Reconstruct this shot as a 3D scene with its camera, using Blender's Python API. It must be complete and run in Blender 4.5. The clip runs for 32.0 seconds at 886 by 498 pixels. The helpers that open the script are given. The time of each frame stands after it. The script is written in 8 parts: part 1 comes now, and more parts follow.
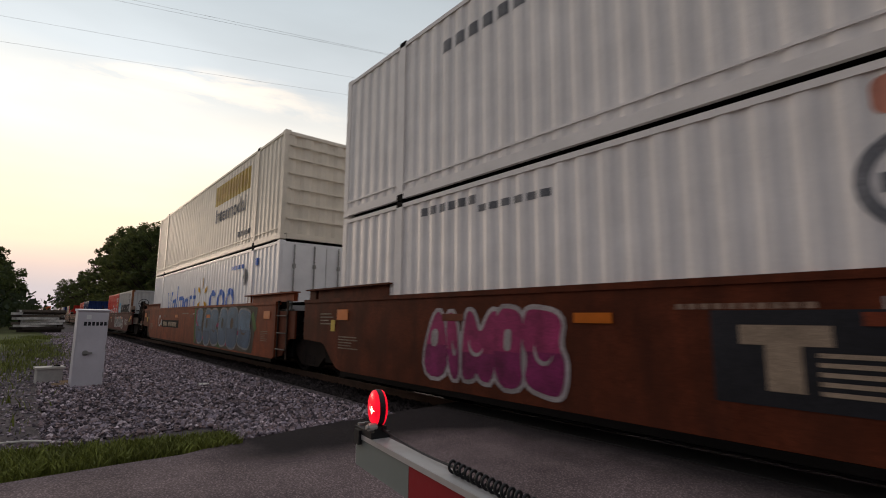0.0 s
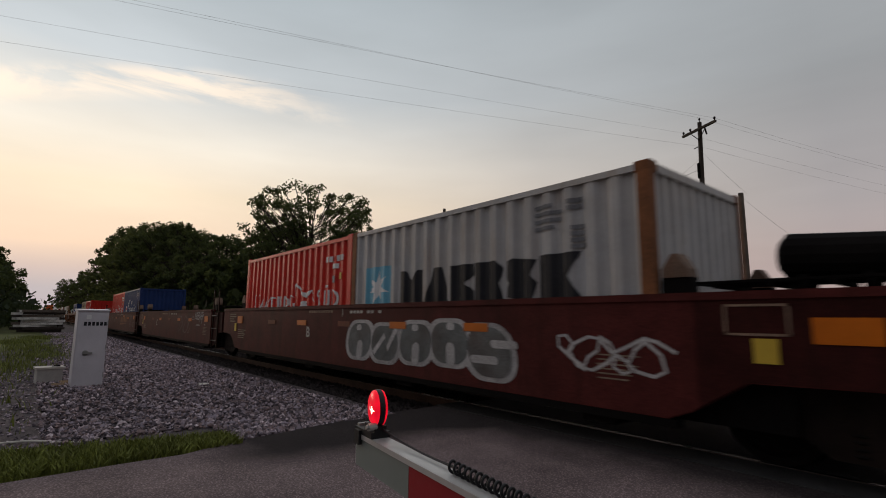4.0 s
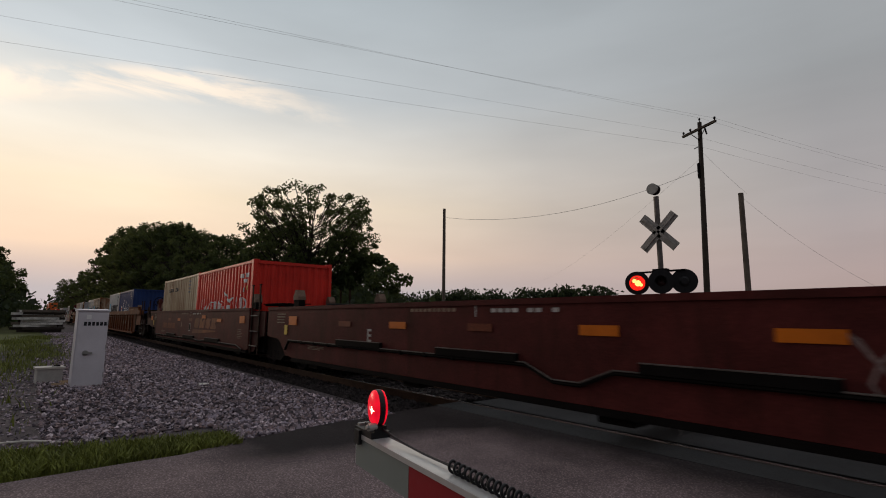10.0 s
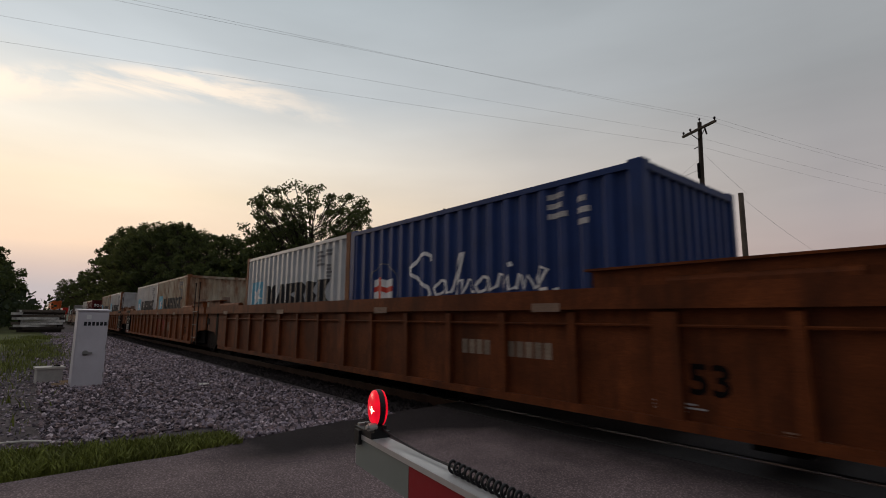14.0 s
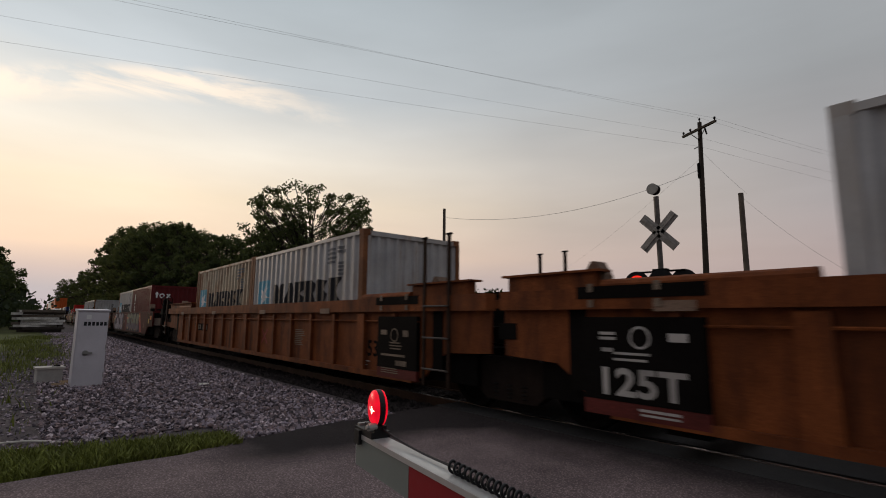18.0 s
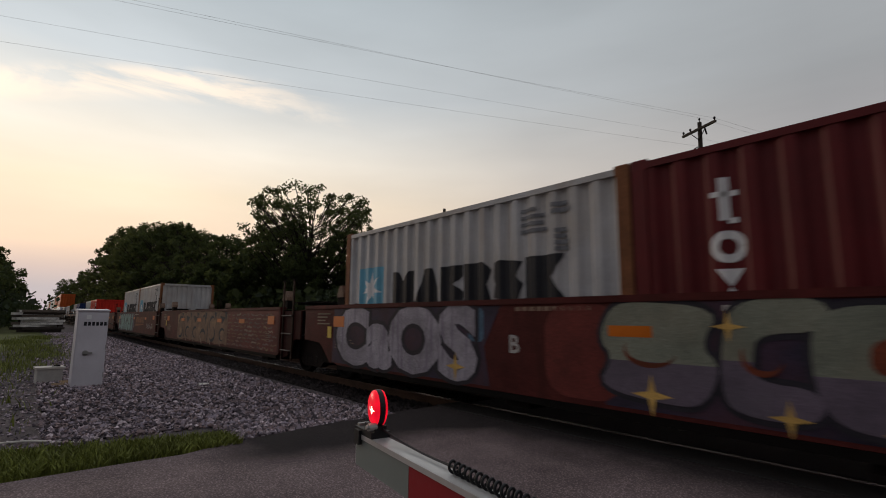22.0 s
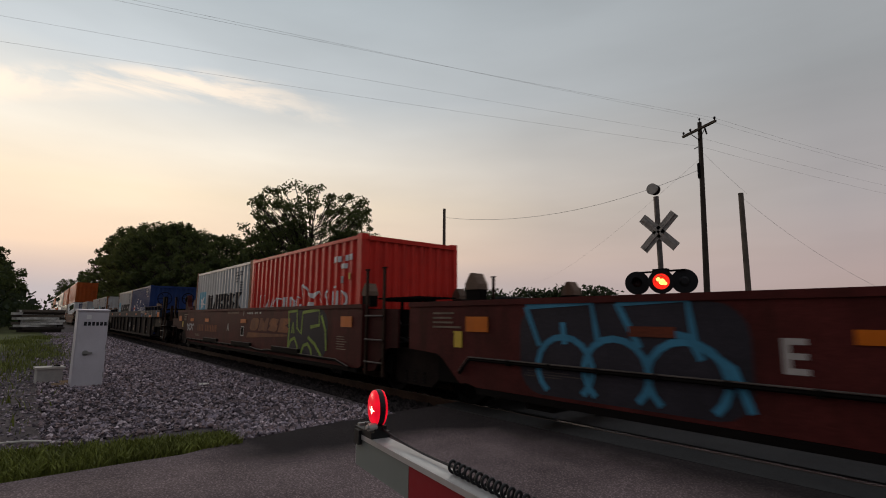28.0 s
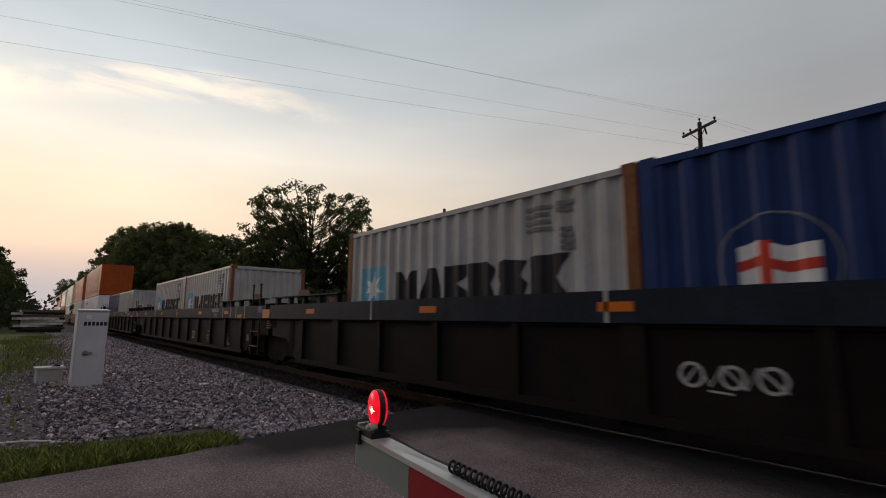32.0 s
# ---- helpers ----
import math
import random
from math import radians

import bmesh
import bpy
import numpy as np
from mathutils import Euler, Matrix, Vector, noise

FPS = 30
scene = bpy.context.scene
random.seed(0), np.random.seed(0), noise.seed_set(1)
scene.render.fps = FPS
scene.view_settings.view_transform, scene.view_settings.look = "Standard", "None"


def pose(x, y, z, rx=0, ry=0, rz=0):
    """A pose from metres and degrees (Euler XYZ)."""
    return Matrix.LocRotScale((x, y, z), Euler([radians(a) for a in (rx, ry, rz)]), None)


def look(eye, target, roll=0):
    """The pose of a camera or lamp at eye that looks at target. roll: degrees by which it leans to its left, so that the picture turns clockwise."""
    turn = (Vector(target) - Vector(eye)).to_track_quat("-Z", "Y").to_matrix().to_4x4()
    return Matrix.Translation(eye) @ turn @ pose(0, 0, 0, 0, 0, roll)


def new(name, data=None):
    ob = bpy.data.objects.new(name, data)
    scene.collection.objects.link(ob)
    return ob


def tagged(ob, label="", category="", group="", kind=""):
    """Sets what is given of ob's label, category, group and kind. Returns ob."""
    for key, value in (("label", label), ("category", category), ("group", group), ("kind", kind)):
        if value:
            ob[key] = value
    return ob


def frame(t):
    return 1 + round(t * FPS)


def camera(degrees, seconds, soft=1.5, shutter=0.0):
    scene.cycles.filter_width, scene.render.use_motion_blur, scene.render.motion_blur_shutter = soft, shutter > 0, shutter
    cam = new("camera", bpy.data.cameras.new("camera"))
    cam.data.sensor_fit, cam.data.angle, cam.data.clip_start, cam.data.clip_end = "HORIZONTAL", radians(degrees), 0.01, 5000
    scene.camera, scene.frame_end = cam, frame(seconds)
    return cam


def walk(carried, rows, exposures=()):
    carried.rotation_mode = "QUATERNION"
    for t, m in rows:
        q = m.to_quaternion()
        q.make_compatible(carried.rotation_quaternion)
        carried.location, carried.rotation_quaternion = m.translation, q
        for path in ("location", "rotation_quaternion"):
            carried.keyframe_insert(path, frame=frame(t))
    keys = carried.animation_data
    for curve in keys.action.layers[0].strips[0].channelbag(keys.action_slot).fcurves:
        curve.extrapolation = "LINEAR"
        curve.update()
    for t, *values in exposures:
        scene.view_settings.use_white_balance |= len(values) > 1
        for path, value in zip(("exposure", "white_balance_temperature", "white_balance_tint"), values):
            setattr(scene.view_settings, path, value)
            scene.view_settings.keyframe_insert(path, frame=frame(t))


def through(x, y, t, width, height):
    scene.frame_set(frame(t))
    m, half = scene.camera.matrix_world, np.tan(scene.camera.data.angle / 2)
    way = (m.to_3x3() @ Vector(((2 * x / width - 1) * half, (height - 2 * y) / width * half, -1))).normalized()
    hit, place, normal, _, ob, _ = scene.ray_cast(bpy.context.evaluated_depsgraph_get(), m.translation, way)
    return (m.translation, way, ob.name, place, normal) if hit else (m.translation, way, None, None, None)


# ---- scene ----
# World: x along the track in the train's direction, y away from the camera, z up from the rail top.
cam = camera(84.53, 32.0, soft=1.0, shutter=0.22)
CAM = pose(0, 0, 1.25, 98.134, 0, 50.157) @ pose(0, 0, 0, 0, 0, 0.439)
walk(cam, [(0, CAM), (32, CAM)], exposures=[(t, e, 6500, 13.2) for t, e in ((0, 0.42), (2.8, 0.42), (3.5, 0.05), (8.2, 0.05), (8.7, 0.10), (9.3, 0.10), (9.8, 0.04), (11.2, 0.06), (11.8, 0.12), (12.7, 0.11), (13.4, 0.05), (16.2, 0.10), (16.8, 0.12), (17.3, 0.12), (17.9, 0.06), (18.5, 0.10), (18.9, 0.12), (19.4, 0.12), (20.2, 0.04), (21.4, 0.06), (21.9, 0.11), (22.3, 0.11), (22.9, 0.03), (24.4, 0.03), (24.9, 0.10), (25.5, 0.09), (27.5, 0.05), (28.2, 0.04), (28.8, 0.11), (29.5, 0.11), (30.2, 0.04), (31.2, 0.05), (31.8, 0.12), (32, 0.13))])

TRACK_Y = 5.92
GROUND_Z = -0.06


def travel(t):
    """Metres the train has gone, counted from the middle of the clip."""
    k = (t - 16) / 16
    surge = np.interp(t, (0, 11, 11.5, 12, 19, 20, 20.7, 21.4, 24.3, 25, 25.5, 28, 28.5, 29, 29.5, 30, 30.5, 31), (0, 0, 0.25, 0, 0, 0.25, 0.2, 0, 0, 0.25, 0.02, 0.05, 0.18, 0.12, 0.06, -0.24, -0.24, 0))
    return 131.916 * k + 0.139 * k**2 + 0.944 * k**3 - 0.184 * k**4 + float(surge)


# ---------------------------------------------------------------- sky and sun
world = bpy.data.worlds.new("dusk_sky")
scene.world = world
world.use_nodes = True


class Net:
    """A short way to write node trees."""

    def __init__(self, tree, clear=True):
        self.tree = tree
        if clear:
            tree.nodes.clear()

    def add(self, kind, **props):
        n = self.tree.nodes.new("ShaderNode" + kind)
        ins = props.pop("ins", {})
        for k, v in props.items():
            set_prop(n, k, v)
        for k, v in ins.items():
            if hasattr(v, "is_output") or isinstance(v, bpy.types.NodeSocket):
                self.tree.links.new(v, n.inputs[k])
            else:
                n.inputs[k].default_value = v
        return n

    def math(self, op, a, b=0.0, c=0.0, clamp=False):
        n = self.add("Math", operation=op, use_clamp=clamp)
        for i, v in enumerate((a, b, c)):
            if isinstance(v, bpy.types.NodeSocket):
                self.tree.links.new(v, n.inputs[i])
            else:
                n.inputs[i].default_value = v
        return n.outputs[0]

    def mix(self, fac, a, b, mode="MIX"):
        n = self.add("MixRGB", blend_type=mode)
        for i, v in enumerate((fac, a, b)):
            if isinstance(v, bpy.types.NodeSocket):
                self.tree.links.new(v, n.inputs[i])
            else:
                n.inputs[i].default_value = v if i == 0 else (*v[:3], 1)
        return n.outputs[0]

    def ramp(self, fac, stops, smooth=False):
        n = self.add("ValToRGB")
        r = n.color_ramp
        if smooth:
            r.interpolation = "EASE"
        while len(r.elements) < len(stops):
            r.elements.new(0.5)
        for e, (p, c) in zip(r.elements, stops):
            e.position = p
            e.color = (c, c, c, 1) if isinstance(c, (int, float)) else (*c, 1)
        self.tree.links.new(fac, n.inputs[0])
        return n.outputs[0]


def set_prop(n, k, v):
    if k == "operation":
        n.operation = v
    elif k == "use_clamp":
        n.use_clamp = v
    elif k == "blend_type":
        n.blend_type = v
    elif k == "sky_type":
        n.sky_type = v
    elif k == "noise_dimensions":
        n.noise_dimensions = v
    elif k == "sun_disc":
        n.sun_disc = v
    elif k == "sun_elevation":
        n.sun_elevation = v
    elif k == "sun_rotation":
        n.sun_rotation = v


def build_sky():
    N = Net(world.node_tree)
    tc = N.add("TexCoord")
    sep = N.add("SeparateXYZ", ins={0: tc.outputs["Generated"]})
    x, y, z = sep.outputs
    up = N.math("MAXIMUM", z, 0.0)
    # how far a direction turns towards the sunset at the far end of the track
    side = N.math("ADD", N.math("MULTIPLY", x, -0.97), N.math("MULTIPLY", y, 0.03))
    west = N.math("MULTIPLY_ADD", side, 0.5, 0.5, clamp=True)
    warm = N.ramp(up, [(0.0, (0.39, 0.43, 0.50)), (0.045, (0.45, 0.46, 0.49)), (0.075, (0.62, 0.53, 0.49)), (0.12, (0.93, 0.71, 0.52)), (0.22, (1.03, 0.87, 0.63)), (0.30, (1.02, 0.95, 0.79)), (0.42, (0.67, 0.73, 0.74)), (0.6, (0.485, 0.57, 0.605)), (1.0, (0.58, 0.61, 0.65))])
    cool = N.ramp(up, [(0.0, (0.42, 0.32, 0.29)), (0.08, (0.43, 0.345, 0.325)), (0.2, (0.375, 0.35, 0.345)), (0.4, (0.328, 0.346, 0.352)), (0.6, (0.338, 0.374, 0.388)), (1.0, (0.58, 0.61, 0.65))])
    dusk = N.ramp(up, [(0.0, (0.10, 0.095, 0.11)), (0.2, (0.14, 0.135, 0.15)), (0.5, (0.25, 0.255, 0.28)), (1.0, (0.58, 0.61, 0.65))])
    turn = N.ramp(west, [(0.60, 0.0), (0.80, 0.28), (0.92, 0.68), (0.99, 1.0)])
    # the sky pales from the sunset round to the dusky south-east
    east = N.math("ADD", N.math("MULTIPLY", x, 0.45), N.math("MULTIPLY", y, -0.9))
    far_side = N.ramp(N.math("MULTIPLY_ADD", east, 0.5, 0.5, clamp=True), [(0.30, 0.0), (0.72, 1.0)], smooth=True)
    haze = N.mix(turn, N.mix(far_side, cool, dusk), warm)
    # torn bands of evening cloud
    mp = N.add("Mapping", ins={0: tc.outputs["Generated"], 3: (1.6, 2.6, 11.0)})
    cl = N.add("TexNoise", ins={"Vector": mp.outputs[0], "Scale": 2.3, "Detail": 7.0, "Roughness": 0.62, "Distortion": 0.5})
    cloud = N.ramp(cl.outputs[0], [(0.40, 0.0), (0.56, 1.0)])
    arch = N.math("MULTIPLY_ADD", N.math("MULTIPLY", y, y), -0.6, N.math("MULTIPLY_ADD", y, 0.32, 0.362))
    off = N.math("ADD", N.math("SUBTRACT", up, arch), 0.5)
    band = N.ramp(off, [(0.465, 0.0), (0.49, 0.9), (0.508, 1.0), (0.535, 0.0)], smooth=True)
    amount = N.math("MULTIPLY", N.math("MULTIPLY", cloud, band), N.ramp(west, [(0.90, 0.0), (0.935, 1.0)]))
    haze = N.mix(N.math("MULTIPLY", amount, 0.85), haze, (1.07, 0.92, 0.73))
    soft = N.ramp(N.add("TexNoise", ins={"Vector": mp.outputs[0], "Scale": 0.9, "Detail": 4.0}).outputs[0], [(0.3, 0.93), (0.7, 1.06)])
    haze = N.mix(1.0, haze, soft, "MULTIPLY")
    sky = N.add("TexSky", sky_type="NISHITA", sun_disc=False, sun_elevation=radians(2.0), sun_rotation=radians(-88))
    both = N.mix(0.003, haze, sky.outputs[0])
    bg = N.add("Background", ins={0: both, 1: 1.0})
    out = N.add("OutputWorld")
    N.tree.links.new(bg.outputs[0], out.inputs[0])


build_sky()
sun_data = bpy.data.lights.new("low_sun", "SUN")
sun_data.energy, sun_data.angle, sun_data.color = 0.5, radians(12), (1.0, 0.78, 0.58)
sun = new("low_sun", sun_data)
sun.matrix_world = look((-40, -6, 4.5), (0, 0, 0))

# ---------------------------------------------------------------- materials


def mat(name, col, rough=0.65, metal=0.0, var=0.22, scale=1.7, fine=26.0, bump=0.12, streak=None, streak_at=(0.52, 0.72), streak_scale=(3.2, 3.2, 0.45), island=0.0, spec=0.22, dust=None, hues=None):
    m = bpy.data.materials.new(name)
    m.use_nodes = True
    N = Net(m.node_tree)
    tc = N.add("TexCoord")
    info = N.add("ObjectInfo")
    shift = N.add("VectorMath", operation="ADD", ins={0: tc.outputs["Object"]})
    wide = N.add("CombineXYZ")
    jump = N.math("MULTIPLY", info.outputs["Random"], 37.0)
    N.tree.links.new(jump, wide.inputs[0])
    N.tree.links.new(jump, wide.inputs[2])
    N.tree.links.new(wide.outputs[0], shift.inputs[1])
    p = shift.outputs[0]
    big = N.add("TexNoise", ins={"Vector": p, "Scale": scale, "Detail": 5.0, "Roughness": 0.6})
    small = N.add("TexNoise", ins={"Vector": p, "Scale": fine, "Detail": 4.0, "Roughness": 0.65})
    lo = [c * (1 - var) for c in col]
    hi = [min(1, c * (1 + var)) for c in col]
    c = N.mix(N.ramp(big.outputs[0], [(0.3, 0.0), (0.7, 1.0)]), lo, hi)
    c = N.mix(1.0, c, N.ramp(small.outputs[0], [(0.25, 1 - var * 0.7), (0.75, 1.0)]), "MULTIPLY")
    if var >= 0.3:
        grain = N.add("TexNoise", ins={"Vector": p, "Scale": 120.0, "Detail": 2.0, "Roughness": 0.6})
        c = N.mix(1.0, c, N.ramp(grain.outputs[0], [(0.3, 0.66), (0.7, 1.30)]), "MULTIPLY")
        speck = N.add("TexNoise", ins={"Vector": p, "Scale": 48.0, "Detail": 3.0, "Roughness": 0.7})
        c = N.mix(1.0, c, N.ramp(speck.outputs[0], [(0.32, 0.74), (0.68, 1.22)]), "MULTIPLY")
    r = N.math("MULTIPLY_ADD", small.outputs[0], 0.22, rough - 0.11, clamp=True)
    if dust:
        d = N.add("TexNoise", ins={"Vector": p, "Scale": 0.7, "Detail": 6.0, "Roughness": 0.7})
        c = N.mix(N.math("MULTIPLY", N.ramp(d.outputs[0], [(0.42, 0.0), (0.7, 1.0)]), 0.55), c, dust)
    if streak:
        mp = N.add("Mapping", ins={0: p, 3: streak_scale})
        s = N.add("TexNoise", ins={"Vector": mp.outputs[0], "Scale": 1.0, "Detail": 7.0, "Roughness": 0.68, "Distortion": 0.3})
        c = N.mix(N.math("MULTIPLY", N.ramp(s.outputs[0], [(streak_at[0], 0.0), (streak_at[1], 1.0)]), 0.85), c, streak)
    if hues:
        g = N.add("NewGeometry")
        c = N.mix(0.93, c, N.ramp(g.outputs["Random Per Island"], hues), "MULTIPLY")
    if island:
        g = N.add("NewGeometry")
        c = N.mix(1.0, c, N.ramp(g.outputs["Random Per Island"], [(0.0, 1 - island), (1.0, 1.0)]), "MULTIPLY")
    c = N.mix(1.0, c, N.ramp(info.outputs["Random"], [(0.0, 0.92), (1.0, 1.0)]), "MULTIPLY")
    bs = N.add("BsdfPrincipled", ins={"Base Color": c, "Roughness": r, "Metallic": metal, "Specular IOR Level": spec})
    if bump:
        b = N.add("Bump", ins={"Strength": bump, "Distance": 0.02, "Height": small.outputs[0]})
        N.tree.links.new(b.outputs[0], bs.inputs["Normal"])
    out = N.add("OutputMaterial")
    N.tree.links.new(bs.outputs[0], out.inputs[0])
    return m


def glow(name, col, power):
    m = bpy.data.materials.new(name)
    m.use_nodes = True
    N = Net(m.node_tree)
    tc = N.add("TexCoord")
    n = N.add("TexVoronoi", ins={"Vector": tc.outputs["Object"], "Scale": 24.0})
    c = N.ramp(n.outputs["Distance"], [(0.0, col), (1.0, tuple(v * 0.55 for v in col))])
    bs = N.add("BsdfPrincipled", ins={"Base Color": (0.12, 0.003, 0.003, 1), "Roughness": 0.3, "Specular IOR Level": 0.15, "Emission Color": c, "Emission Strength": power})
    out = N.add("OutputMaterial")
    N.tree.links.new(bs.outputs[0], out.inputs[0])
    return m


RUST = (0.11, 0.035, 0.014)
maroon = mat("maroon_paint", (0.087, 0.0172, 0.0150), 0.66, spec=0.09, var=0.34, streak=(0.034, 0.010, 0.007), dust=(0.055, 0.014, 0.012))
# worn rungs and steps; also the painted highlights on ledges and boards
rung_worn_and_highlight = mat("worn_pale_rung", (0.11, 0.09, 0.078), 0.55, var=0.4)
post_brown = mat("rusty_brown_post", (0.030, 0.014, 0.009), 0.75, var=0.5, scale=5, spec=0.1)
stand_red = mat("dull_red_brake_paint", (0.055, 0.010, 0.008), 0.7, var=0.4, spec=0.1)
number_brown = mat("faded_orange_number_paint", (0.22, 0.058, 0.017), 0.7, var=0.3)
number_pale = mat("worn_pale_number_paint", (0.24, 0.18, 0.13), 0.7, var=0.4)
grimy_maroon = mat("grimy_maroon_paint", (0.048, 0.0105, 0.0090), 0.72, spec=0.08, var=0.45, streak=(0.02, 0.007, 0.005), streak_at=(0.45, 0.7))
maroon_dark = mat("sooty_maroon_paint", (0.03, 0.008, 0.006), 0.7, var=0.3)
orange_paint = mat("orange_brown_paint", (0.265, 0.054, 0.017), 0.66, spec=0.1, var=0.34, streak=(0.075, 0.019, 0.009), streak_at=(0.48, 0.72), dust=(0.12, 0.030, 0.012))
yellow_dirty = mat("sooty_yellow_paint", (0.160, 0.044, 0.013), 0.68, var=0.4, streak=(0.045, 0.015, 0.007), streak_at=(0.46, 0.69), dust=(0.075, 0.021, 0.009), spec=0.1)
yellow_paint = mat("weathered_yellow_paint", (0.245, 0.071, 0.021), 0.68, var=0.42, streak=(0.052, 0.018, 0.010), streak_at=(0.44, 0.68), dust=(0.135, 0.037, 0.014), spec=0.1)
dark_paint = mat("black_blue_paint", (0.0150, 0.0110, 0.0108), 0.68, var=0.4, streak=(0.016, 0.008, 0.006), dust=(0.012, 0.0075, 0.0065), spec=0.08)
blue_chord = mat("slate_blue_paint", (0.022, 0.029, 0.044), 0.62, var=0.3, streak=(0.012, 0.013, 0.017), dust=(0.016, 0.015, 0.017), spec=0.08)
# near-black base colour for running gear, framing and small dark parts
near_black = mat("near_black_steel", (0.0072, 0.0057, 0.0052), 0.85, var=0.4, spec=0.07)
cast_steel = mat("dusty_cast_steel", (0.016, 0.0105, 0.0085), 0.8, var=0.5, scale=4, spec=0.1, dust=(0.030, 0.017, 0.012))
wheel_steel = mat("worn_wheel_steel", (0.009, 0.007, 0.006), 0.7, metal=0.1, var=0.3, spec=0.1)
rail_steel = mat("rusty_rail", (0.09, 0.05, 0.033), 0.6, metal=0.5, var=0.3)
rail_shine = mat("polished_rail_head", (0.55, 0.54, 0.53), 0.22, metal=1.0, var=0.1, bump=0.02)
guide_paint = mat("faded_tan_paint", (0.15, 0.095, 0.066), 0.7, var=0.3, streak=RUST)
amber = mat("amber_reflective_tape", (0.56, 0.135, 0.005), 0.4, var=0.18)
tape_dull = mat("faded_reflective_tape", (0.15, 0.030, 0.010), 0.6, var=0.35)
yellow_tape = mat("yellow_plate", (0.62, 0.42, 0.05), 0.5, var=0.15)
white_paint = mat("white_stencil_paint", (0.46, 0.43, 0.40), 0.7, var=0.25)
faint_paint = mat("faded_stencil_paint", (0.26, 0.17, 0.12), 0.7, var=0.3)
logo_orange = mat("faded_orange_paint", (0.23, 0.072, 0.018), 0.65, var=0.4, streak=(0.09, 0.02, 0.012), streak_at=(0.45, 0.7))
RUSTY = dict(streak=RUST, streak_at=(0.6, 0.78))
steel_grey = mat("grey_container_paint", (0.46, 0.47, 0.47), 0.5, var=0.12, **RUSTY)
steel_lightgrey = mat("light_grey_container_paint", (0.45, 0.445, 0.445), 0.5, dust=(0.40, 0.34, 0.28), var=0.16, streak=(0.27, 0.17, 0.10), streak_at=(0.55, 0.80), streak_scale=(4.5, 4.5, 0.35))
steel_rusty = mat("rusty_grey_container_paint", (0.43, 0.37, 0.28), 0.6, var=0.2, streak=(0.17, 0.056, 0.018), streak_at=(0.45, 0.60), streak_scale=(1.6, 1.6, 0.6), dust=(0.30, 0.175, 0.085))
steel_red = mat("red_container_paint", (0.62, 0.027, 0.016), 0.5, var=0.16, streak=(0.32, 0.014, 0.010), streak_at=(0.55, 0.9))
steel_maroon = mat("dark_red_container_paint", (0.105, 0.008, 0.009), 0.5, var=0.18, streak=(0.08, 0.012, 0.012))
steel_blue = mat("blue_container_paint", (0.011, 0.033, 0.128), 0.55, var=0.18, streak=(0.012, 0.026, 0.085), streak_at=(0.55, 0.9))
steel_cream = mat("cream_container_paint", (0.52, 0.43, 0.29), 0.55, var=0.14, dust=(0.32, 0.19, 0.09), streak=(0.20, 0.085, 0.03), streak_at=(0.46, 0.64), streak_scale=(5.5, 5.5, 0.22))
steel_orange = mat("orange_container_paint", (0.50, 0.10, 0.018), 0.5, var=0.15)
alu_white = mat("white_painted_sheet", (0.88, 0.86, 0.85), 0.42, var=0.07, streak=(0.70, 0.66, 0.62), streak_at=(0.55, 0.95))
alu_cream = mat("cream_painted_sheet", (0.82, 0.73, 0.60), 0.45, var=0.09, streak=(0.58, 0.50, 0.39), streak_at=(0.55, 0.95))
alu_grey = mat("grey_white_sheet", (0.84, 0.79, 0.75), 0.42, var=0.08, streak=(0.62, 0.57, 0.53), streak_at=(0.55, 0.95))
rust_post = mat("rusted_post", (0.22, 0.085, 0.034), 0.75, var=0.4)
ink = mat("black_lettering_paint", (0.02, 0.02, 0.024), 0.55, var=0.3)
ink_grey = mat("grey_lettering_paint", (0.20, 0.20, 0.21), 0.6, var=0.3)
ink_blue = mat("bright_blue_paint", (0.02, 0.14, 0.55), 0.5, var=0.15)
sky_blue = mat("light_blue_paint", (0.16, 0.42, 0.55), 0.5, var=0.15)
ink_yellow = mat("golden_yellow_paint", (0.75, 0.40, 0.02), 0.5, var=0.12)
pure_white = mat("clean_white_paint", (0.76, 0.75, 0.73), 0.55, var=0.12)
flag_red = mat("flag_red_paint", (0.55, 0.05, 0.03), 0.5, var=0.12)
tag_white = mat("spray_white", (0.48, 0.46, 0.45), 0.7, var=0.3)
tag_faint = mat("thin_spray_white", (0.165, 0.115, 0.105), 0.75, var=0.4)
tag_black = mat("spray_black", (0.025, 0.022, 0.03), 0.7, var=0.3)
tag_pink = mat("spray_pink", (0.36, 0.035, 0.13), 0.65, var=0.4, scale=3.0, dust=(0.20, 0.02, 0.075))
tag_blue = mat("spray_steel_blue", (0.09, 0.17, 0.25), 0.65, var=0.4)
tag_cyan = mat("spray_cyan", (0.045, 0.21, 0.33), 0.65, var=0.25)
tag_mint = mat("spray_mint", (0.22, 0.36, 0.33), 0.65, var=0.4, scale=3.0, dust=(0.10, 0.15, 0.15))
tag_tan = mat("spray_tan", (0.36, 0.27, 0.19), 0.65, var=0.3)
tag_brown = mat("spray_mottled_tan", (0.215, 0.125, 0.078), 0.7, var=0.35, scale=2.2, streak=(0.34, 0.21, 0.11), streak_at=(0.52, 0.72), streak_scale=(2.4, 2.4, 2.4), dust=(0.12, 0.05, 0.032))
tag_edge = mat("spray_pale_edge", (0.26, 0.185, 0.14), 0.7, var=0.4)
tag_navy = mat("spray_navy", (0.016, 0.018, 0.028), 0.7, var=0.3)
